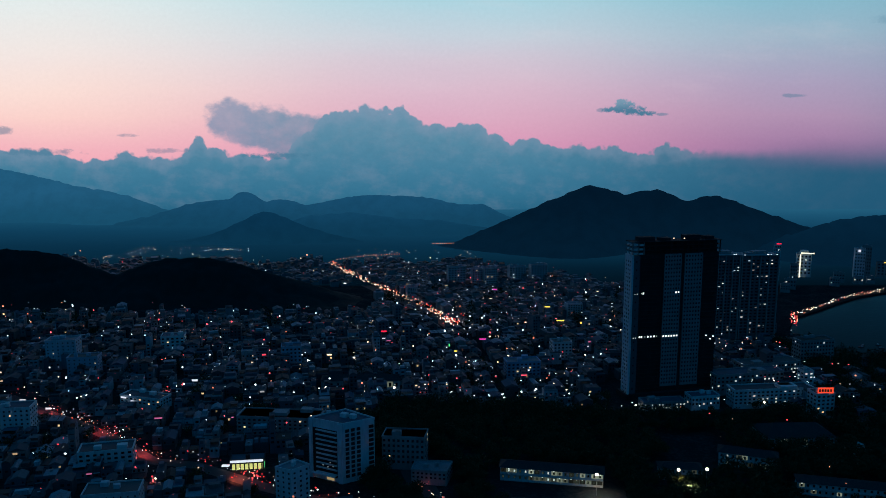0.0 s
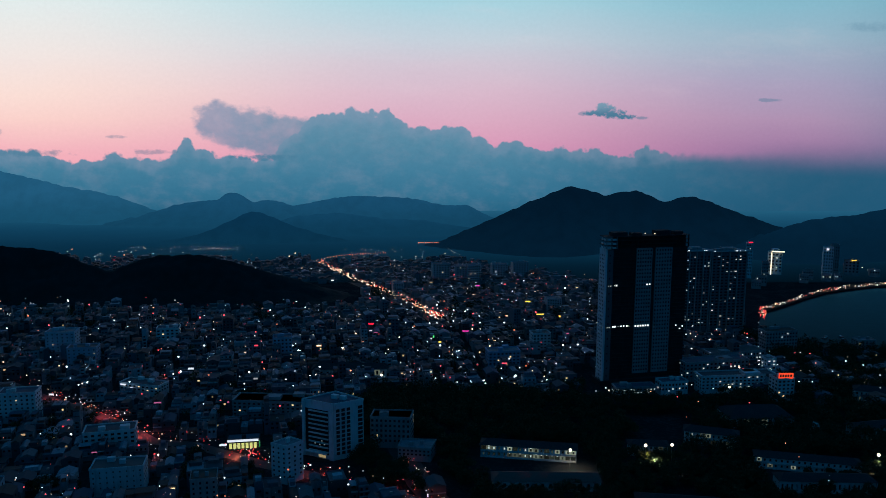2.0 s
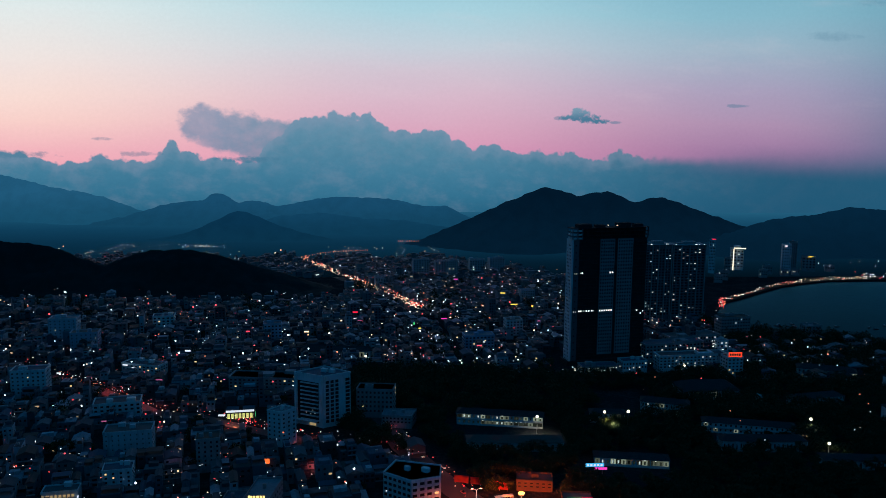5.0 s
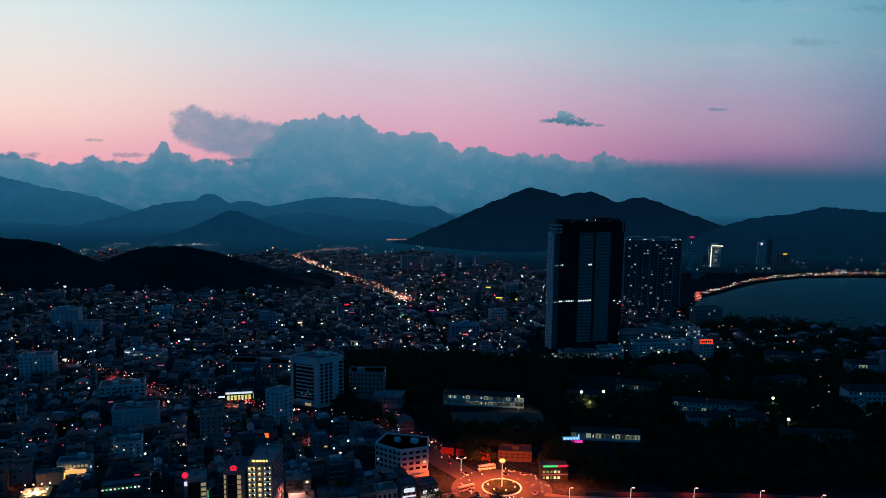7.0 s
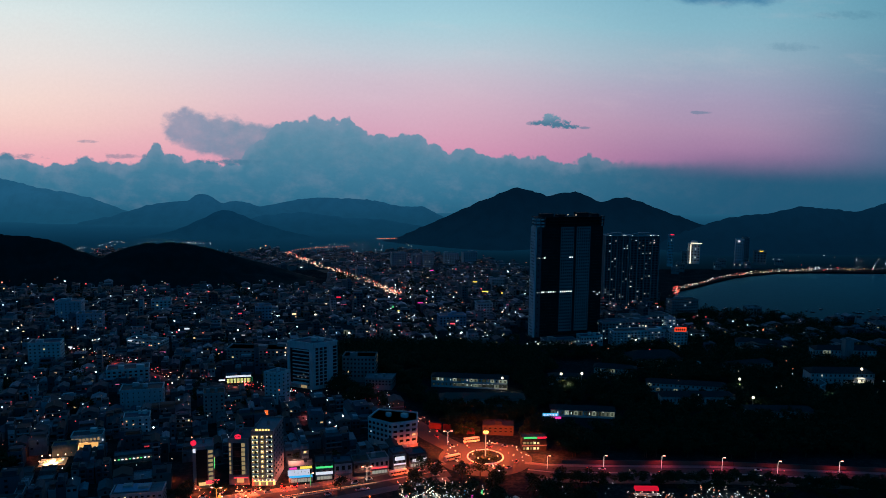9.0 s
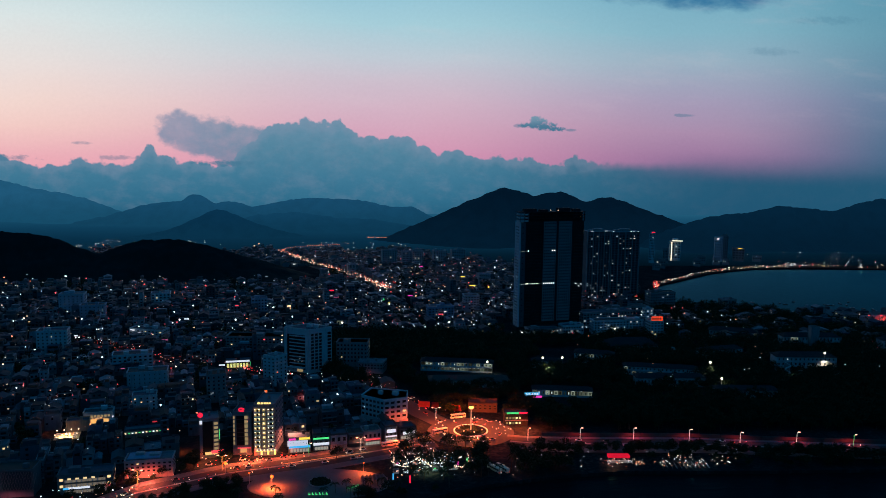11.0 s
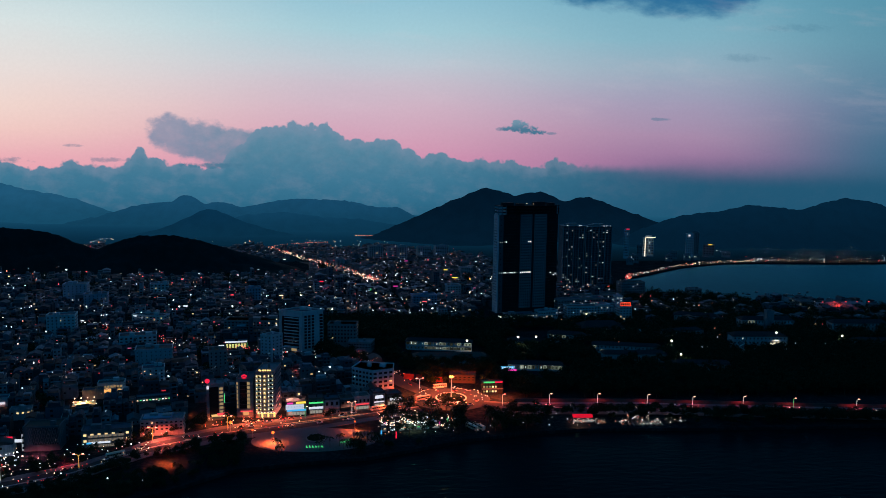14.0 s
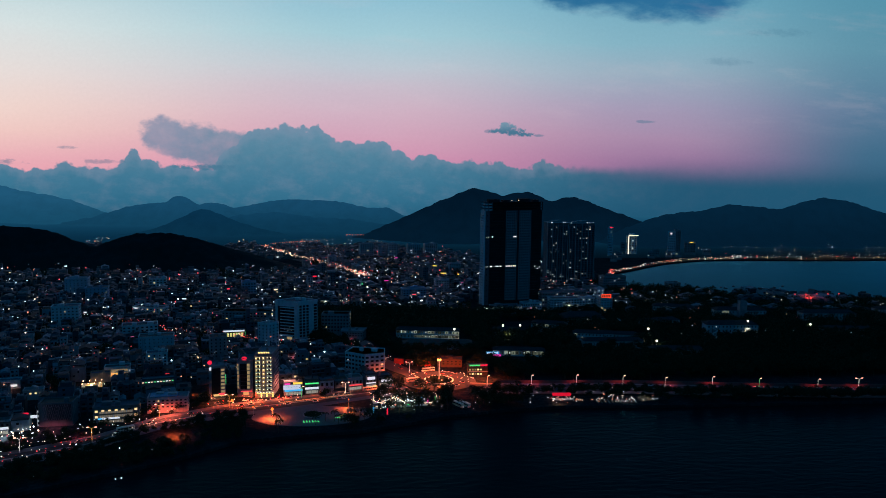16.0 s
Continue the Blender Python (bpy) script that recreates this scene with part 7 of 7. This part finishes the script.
def palm(h):
    top = thing("palm_tree", (0, 0, 0), "slender coconut palm by the shore", "palm", "shore palms")
    bm = bmesh.new()
    p = Vector((0, 0, 0))
    for i in range(6):
        q = Vector((0.05 * (i + 1) ** 1.5, 0, h * (i + 1) / 6))
        tube(bm, p, q, 0.2 - 0.015 * i, 0.19 - 0.016 * i, 7)
        p = q
    part("trunk", bm, M_BARK, top)
    bm = bmesh.new()
    for k in range(9):
        t0, t1 = k / 9, (k + 1) / 9
        for s in (-1, 1):
            x0, x1 = 3.0 * t0, 3.0 * t1
            z0, z1 = 0.9 * sin(2.2 * t0) - 1.6 * t0 * t0, 0.9 * sin(2.2 * t1) - 1.6 * t1 * t1
            w = 0.75 * sin(pi * (0.1 + 0.85 * t1))
            bm.faces.new([bm.verts.new(v) for v in ((x0, 0, z0), (x0 + 0.22, 0, z0), (x1 + 0.25, s * w, z1 - 0.35), (x1 + 0.02, s * w, z1 - 0.38))])
    frond = mesh_of(bm, "frond", M_LEAF)
    for i in range(11):
        ob = put("frond", frond, top, (p.x, p.y, p.z), i * 2 * pi / 11 + rng.uniform(-0.2, 0.2))
        ob.rotation_euler.y = rng.uniform(-0.5, 0.5)
    return top


TREES = [broad_tree(9, 4.2), broad_tree(11, 5.0), broad_tree(7.5, 3.6), broad_tree(13, 5.6)]
SCHOOLS = [(69, 474, 40, 26), (148, 396, 30, 24), (74, 438, 38, 13), (152, 489, 20, 12), (202, 506, 24, 14), (250, 548, 30, 18), (247, 432, 34, 12), (250, 462, 36, 14), (390, 474, 32, 14), (437, 548, 34, 14), (376, 588, 30, 16), (538, 536, 36, 14), (585, 630, 46, 36), (330, 520, 28, 12), (300, 400, 30, 11), (520, 470, 32, 12), (640, 560, 30, 12), (262, 620, 38, 12), (255, 655, 36, 12), (433, 732, 14, 10), (540, 652, 14, 12), (98, 343, 14, 12), (120, 388, 12, 14), (78, 372, 16, 12), (-14, 484, 22, 16), (-25, 506, 22, 14), (148, 395, 30, 12), (292, 597, 14, 12), (190, 630, 56, 44), (-70, 662, 36, 12)]


def free(x, y, pad=0.0):
    for cx, cy, hx, hy in SCHOOLS:
        if abs(x - cx) < hx + pad and abs(y - cy) < hy + pad:
            return False
    return abs(x - (46 - 66 * (y - 344) / 156)) > 12 or y > 505


spots = []
for _ in range(14000):
    x, y = rng.uniform(-60, 900), rng.uniform(316, 790)
    if abs(x) > 0.8 * (y + 330) + 10 or not free(x, y):
        continue
    if not (in_park(x, y) or (200 < x and 330 < y < 640) or (100 < x < 200 and 560 < y < 626)):
        continue
    if sqrt((x - 63) ** 2 + (y - 328) ** 2) < 36 or y < coast_road_y(x) + 14 or (x < 36 and y < 376):
        continue
    if any((x - a) ** 2 + (y - b) ** 2 < 30 for a, b in spots[-400:]):
        continue
    spots.append((x, y))
for x, y in ((-30, 300 - 18), (20, 305), (28, 292), (-100, 275), (-118, 272), (60, 272), (66, 284), (44, 290), (56, 296), (14, 296), (86, 282), (98, 272), (112, 264), (120, 276), (104, 286), (90, 262), (10, 268), (18, 255), (24, 272), (31, 262), (40, 256), (37, 272), (46, 264), (53, 260), (50, 278), (15, 280), (57, 252), (62, 262)):
    spots.append((x, y))
spots.sort(key=lambda p: p[1])
done = set()
for i, (x, y) in enumerate(spots[:150]):
    k = rng.randrange(4)
    m = pose(x, y, 0, 0, 0, rng.uniform(0, 360))
    if k in done:
        copy_thing(TREES[k], m).scale = (1, 1, rng.uniform(0.85, 1.15))
    else:
        TREES[k].matrix_basis = m
        done.add(k)
bm = bmesh.new()
v, f = [], []
base = [np.array([[c.x, c.y, c.z] for c in (vv.co for vv in next(o for o in t.children if o.name.startswith("crown")).data.vertices)]) for t in TREES]
extra = [(x, y, 1.0) for x, y in spots[150:]]
for _ in range(5200):
    x, y = rng.uniform(-600, 480), rng.uniform(300, 1050)
    grove = noise.noise((x * 0.012, y * 0.012, 3.0)) > 0.12
    if abs(x) < 0.6 * (y + 330) and town_here(x, y) and rng.random() < (0.6 if grove else 0.12):
        extra.append((x, y, rng.uniform(0.8, 1.15) if grove else 0.75))
for _ in range(760):
    x = rng.choice((rng.uniform(-230, -84), rng.uniform(-230, 470)))
    y = rng.uniform(shore_y(x) + 5, coast_road_y(x) - 15)
    if (-84 < x < 62 and y > shore_y(x) + 10) or (128 < x < 172 and y < 275) or (172 < x < 215 and y < 268) or 66 < x < 84 or (-146 < x < -108 and 190 < y < 218):
        continue
    extra.append((x, y, rng.uniform(0.4, 0.62) if x < -84 else rng.uniform(0.55, 0.95)))
for _ in range(300):
    x = rng.uniform(108, 520)
    extra.append((x, coast_road_y(x) - rng.uniform(10.5, 16), rng.uniform(0.42, 0.72)))
for _ in range(90):
    x = rng.uniform(-270, -118)
    extra.append((x, coast_road_y(x) + rng.choice((rng.uniform(12, 18), rng.uniform(22, 34))), rng.uniform(0.35, 0.7)))
for _ in range(240):
    x = rng.uniform(380, 900)
    extra.append((x, along(BAY_NEAR, x) - rng.uniform(2, 26), 0.9))
for x, y, s in extra:
    b = base[rng.randrange(4)]
    a = rng.uniform(0, 6.28)
    keep = b.reshape(-1, 4, 3)[:: (1 if y < 480 else 2 if y < 650 else 3)].reshape(-1, 3) * s * (1.0 if y < 480 else 1.12)
    co, si = cos(a), sin(a)
    k0 = len(v)
    v += list(zip(x + co * keep[:, 0] - si * keep[:, 1], y + si * keep[:, 0] + co * keep[:, 1], keep[:, 2]))
    f += [(k0 + 4 * i, k0 + 4 * i + 1, k0 + 4 * i + 2, k0 + 4 * i + 3) for i in range(len(keep) // 4)]
bm.free()
me = bpy.data.meshes.new("tree_crowns")
me.from_pydata(v, [], f)
me.materials.append(M_LEAF)
tagged(new("tree_crowns", me), "dark tree crowns between the roofs", "trees", "", "stuff")
pm = palm(8.5)
k = 0
for _ in range(400):
    x = rng.uniform(-150, 130)
    y = shore_y(x) + rng.uniform(6, 26)
    if (-86 < x < 8 and y > 232) or (0 < x < 60 and y > 252):
        continue
    if k >= 36:
        break
    m = pose(x, y, 0, 0, 0, rng.uniform(0, 360))
    if k == 0:
        pm.matrix_basis = m
    else:
        copy_thing(pm, m).scale = (1, 1, rng.uniform(0.75, 1.15))
    k += 1

# ---- small boats on the bay ----
bm = bmesh.new()
hull = [(0, 3.2), (0.9, 1.6), (1.0, -2.6), (-1.0, -2.6), (-0.9, 1.6)]
prism(bm, hull[::-1], 0, 0.9)
bh = thing("boat", (430, 800, -2.3), "small dark moored fishing boat", "boat", "moored boats")
part("hull", bm, M_DARKSTEEL, bh)
boxpart("cabin", (0, -1, 1.3), (1.3, 1.8, 0.9), M_WHITE, bh)
for i in range(34):
    x = rng.uniform(400, 640)
    y = rng.uniform(725, 800)
    if y > along(BAY_NEAR, x) + 6:
        copy_thing(bh, pose(x, y, -2.3, 0, 0, rng.uniform(0, 360)))

# ---- the town's small lights ----
gl = {k: Heap() for k in ("white", "warm", "orange", "red", "tail", "head")}


def street_point():
    y = 330 + (1330 - 330) * rng.random() ** 1.25
    return rng.uniform(-0.6, 0.42) * (y + 330), y


n = 0
while n < 1400:
    x, y = street_point()
    if x > 40 and y < 560:
        continue
    if not town_here(x, y) and not (x > 200 and y < 690 and rng.random() < 0.25):
        continue
    if (y < 600 and rng.random() < 0.45) or (y > 980 and rng.random() < 0.72):
        continue
    n += 1
    q = rng.random()
    kind = "white" if q < 0.46 else "warm" if q < 0.64 else "orange" if q < 0.76 else "red"
    r = (0.30 + 0.00042 * y) * (0.48 + 1.3 * rng.random() ** 2.8)
    gl[kind].gem((x, y, rng.uniform(9, 18)), r)
for i in range(190):
    y = rng.uniform(640, 1180)
    x = rng.uniform(-60, 330)
    if town_here(x, y):
        gl[rng.choice(("white", "white", "warm", "red", "orange"))].gem((x, y, rng.uniform(8, 16)), rng.uniform(0.35, 0.85))
# traffic on the highway
for i in range(270):
    y = 862 + 384 * rng.random() ** 1.3
    s = rng.choice((-1, 1))
    x = highway_x(y) + s * rng.uniform(1.5, 5.5)
    gl["tail" if s > 0 and rng.random() < 0.45 else "warm" if rng.random() < 0.7 else "orange"].gem((x, y, rng.uniform(5, 9)), rng.uniform(0.4, 0.9))
for i in range(44):
    gl[rng.choice(("tail", "warm", "white", "head", "red"))].gem((14 + rng.gauss(0, 10), 870 + rng.gauss(0, 16), rng.uniform(4, 11)), rng.uniform(0.45, 1.0))
for i in range(26):
    f = i / 25
    gl["orange"].gem((-177 + 105 * f, float(np.interp(f, [0, 0.12, 0.3, 0.62, 1], [1247, 1272, 1292, 1312, 1322])), 6), 0.7)
for i in range(40):
    gl[rng.choice(("white", "warm"))].gem((rng.uniform(-150, 60), rng.uniform(1250, 1380), 4), rng.uniform(0.4, 0.8))
for i in range(12):
    gl["orange"].gem((-18 + i * 3.4, 1440, 6), 0.8)
# lamps between the park and the foot of the tower
for i in range(40):
    x, y = rng.uniform(-30, 150), rng.uniform(600, 640)
    gl[rng.choice(("white", "white", "warm", "red", "white"))].gem((x, y, rng.uniform(11, 16)), 0.22 + 0.5 * rng.random() ** 2)
# brighter lamps in the lanes behind the shore
for i in range(75):
    x, y = rng.uniform(-330, -110), rng.uniform(275, 430)
    if town_here(x, y):
        gl[rng.choice(("white", "warm", "red", "white", "orange"))].gem((x, y, rng.uniform(9, 15)), 0.25 + 0.5 * rng.random() ** 2)
# the busy street through the old town
for i in range(280):
    k = rng.choice((0, 1, 2, 2, 3, 3, 4, 5, 6, 7, 7, 8, 8, 9, 10))
    f = rng.random()
    x = STREET[k][0] + f * (STREET[k + 1][0] - STREET[k][0]) + rng.gauss(0, 4)
    y = STREET[k][1] + f * (STREET[k + 1][1] - STREET[k][1]) + rng.gauss(0, 4)
    gl[rng.choice(("red", "orange", "tail", "white", "white", "warm", "red"))].gem((x, y, rng.uniform(3, 9)), 0.2 + 0.45 * rng.random() ** 2.5)
# promenade along the bay and the far shore
for i in range(170):
    f = rng.random()
    x = 409 + 281 * f
    y = along(BAY_FAR, x) + rng.uniform(1.5, 9)
    gl[rng.choice(("warm", "white", "red", "orange", "warm", "head"))].gem((x, y, rng.uniform(1, 4.5)), rng.uniform(0.35, 0.8))
for i in range(42):
    gl[rng.choice(("red", "tail", "orange", "red", "head"))].gem((388 + 18 * (i / 41) + rng.uniform(-1, 5), 868 + 42 * (i / 41) + rng.uniform(-6, 8), rng.uniform(1, 8)), rng.uniform(0.3, 0.8))
for i in range(150):
    x = 690 + 760 * rng.random() ** 1.2
    gl[rng.choice(("warm", "white", "white", "red", "warm"))].gem((x, along(BAY_FAR, x) + 2 + 38 * rng.random() ** 2, rng.uniform(1, 6)), rng.uniform(0.5, 1.0))
for i in range(44):
    x = rng.uniform(640, 1400)
    gl[rng.choice(("white", "white", "warm"))].gem((x, 1120 + rng.uniform(0, 60), rng.uniform(4, 16)), rng.uniform(0.4, 0.7))
for i in range(22):
    f = i / 21
    gl["white"].gem((740 + 330 * f + rng.uniform(-20, 20), along(BAY_FAR, 900) + rng.uniform(10, 60), rng.uniform(2, 7)), rng.uniform(0.3, 0.6))
# market bulbs among the trees
for i in range(150):
    gl[rng.choice(("white", "warm", "warm", "white", "orange"))].gem((rng.uniform(4, 60), rng.uniform(248, 286), rng.uniform(1, 5.5)), rng.uniform(0.18, 0.42))
# lights under the far hills and through the saddle
for i in range(70):
    gl[rng.choice(("white", "warm"))].gem((rng.uniform(-560, -330), rng.uniform(1260, 1400), 4), rng.uniform(0.5, 0.85))
# park and quay lights by the near shore
for x, y in ((-191, 140), (-165, 161), (-141, 134), (-134, 177), (-144, 133), (-117, 181), (-141, 164), (-184, 191), (-202, 207), (-172, 174), (-155, 182), (-208, 160)):
    gl["white"].gem((x, y, 3), 0.5)
for i in range(60):
    x = rng.uniform(70, 240)
    gl[rng.choice(("white", "warm", "orange", "white"))].gem((x, rng.uniform(shore_y(x) + 5, shore_y(x) + 34), rng.uniform(0.8, 3)), rng.uniform(0.15, 0.4))
for i in range(46):
    gl[rng.choice(("white", "white", "warm", "head"))].gem((rng.uniform(-262, -218), rng.uniform(208, 230), rng.uniform(0.8, 5)), rng.uniform(0.25, 0.7))
for i in range(70):
    x = rng.uniform(-262, -120)
    gl[rng.choice(("white", "warm", "head", "red", "white"))].gem((x, coast_road_y(x) + rng.uniform(8, 40), rng.uniform(0.8, 5)), rng.uniform(0.18, 0.45))
for i in range(40):
    gl[rng.choice(("red", "orange", "head", "tail", "warm"))].gem((rng.uniform(-118, -50), rng.uniform(270, 289), rng.uniform(0.8, 4)), rng.uniform(0.2, 0.5))
for i in range(60):
    gl[rng.choice(("white", "warm", "white", "orange", "head"))].gem((rng.uniform(176, 226), rng.uniform(254, 272), rng.uniform(1, 3)), rng.uniform(0.15, 0.42))
for i in range(40):
    gl[rng.choice(("warm", "orange", "white"))].gem((rng.uniform(140, 168), rng.uniform(258, 266), rng.uniform(0.8, 3.5)), rng.uniform(0.15, 0.4))
for x, y in ((112, 615), (118, 608), (131, 618), (140, 604), (150, 612), (163, 608), (176, 606), (188, 610), (201, 604), (126, 598), (210, 618)):
    gl["red" if x == 131 else "white"].gem((x, y, 5), 0.55)
for i in range(40):
    x = rng.uniform(110, 470)
    gl[rng.choice(("red", "warm", "head", "tail", "tail"))].gem((x, coast_road_y(x) + rng.uniform(-7, 7), rng.uniform(0.9, 2)), rng.uniform(0.2, 0.42))
for i in range(42):
    a, r = rng.uniform(0, 2 * pi), rng.uniform(15, 30)
    gl[rng.choice(("head", "warm", "white", "red", "head"))].gem((63 + r * cos(a), 328 + r * sin(a), rng.uniform(0.9, 2)), rng.uniform(0.25, 0.5))
for i in range(30):
    f = rng.random()
    gl[rng.choice(("red", "tail", "head", "orange"))].gem((44 - 56 * f + rng.uniform(-6, 6), 348 + 130 * f, rng.uniform(0.9, 3)), rng.uniform(0.25, 0.5))
for i in range(70):
    x = rng.uniform(-275, -150)
    gl[rng.choice(("white", "warm", "head", "red", "tail", "white"))].gem((x, coast_road_y(x) + rng.uniform(-6, 30), rng.uniform(0.9, 5)), rng.uniform(0.22, 0.5))
for i in range(90):
    x, y = rng.uniform(180, 760), rng.uniform(420, 690)
    if x < 366 or y < along(BAY_NEAR, x) - 8:
        gl[rng.choice(("white", "warm", "white", "orange", "red"))].gem((x, y, rng.uniform(6, 14)), rng.uniform(0.3, 0.75))
for i in range(80):
    x = rng.uniform(-285, -60)
    gl[rng.choice(("red", "warm", "head", "tail"))].gem((x, coast_road_y(x) + rng.uniform(-8, 8), rng.uniform(0.8, 2)), rng.uniform(0.25, 0.45))
LAMP_MATS = {"white": G_WHITE, "warm": G_WARM, "orange": G_ORANGE, "red": G_RED, "tail": G_TAIL, "head": G_HEAD}
for kind, hp in gl.items():
    tagged(new(kind + "_town_lights", hp.make(kind + "_town_lights", [LAMP_MATS[kind]])), "scattered small " + kind + " lamps of streets and windows", "lights", "", "stuff")
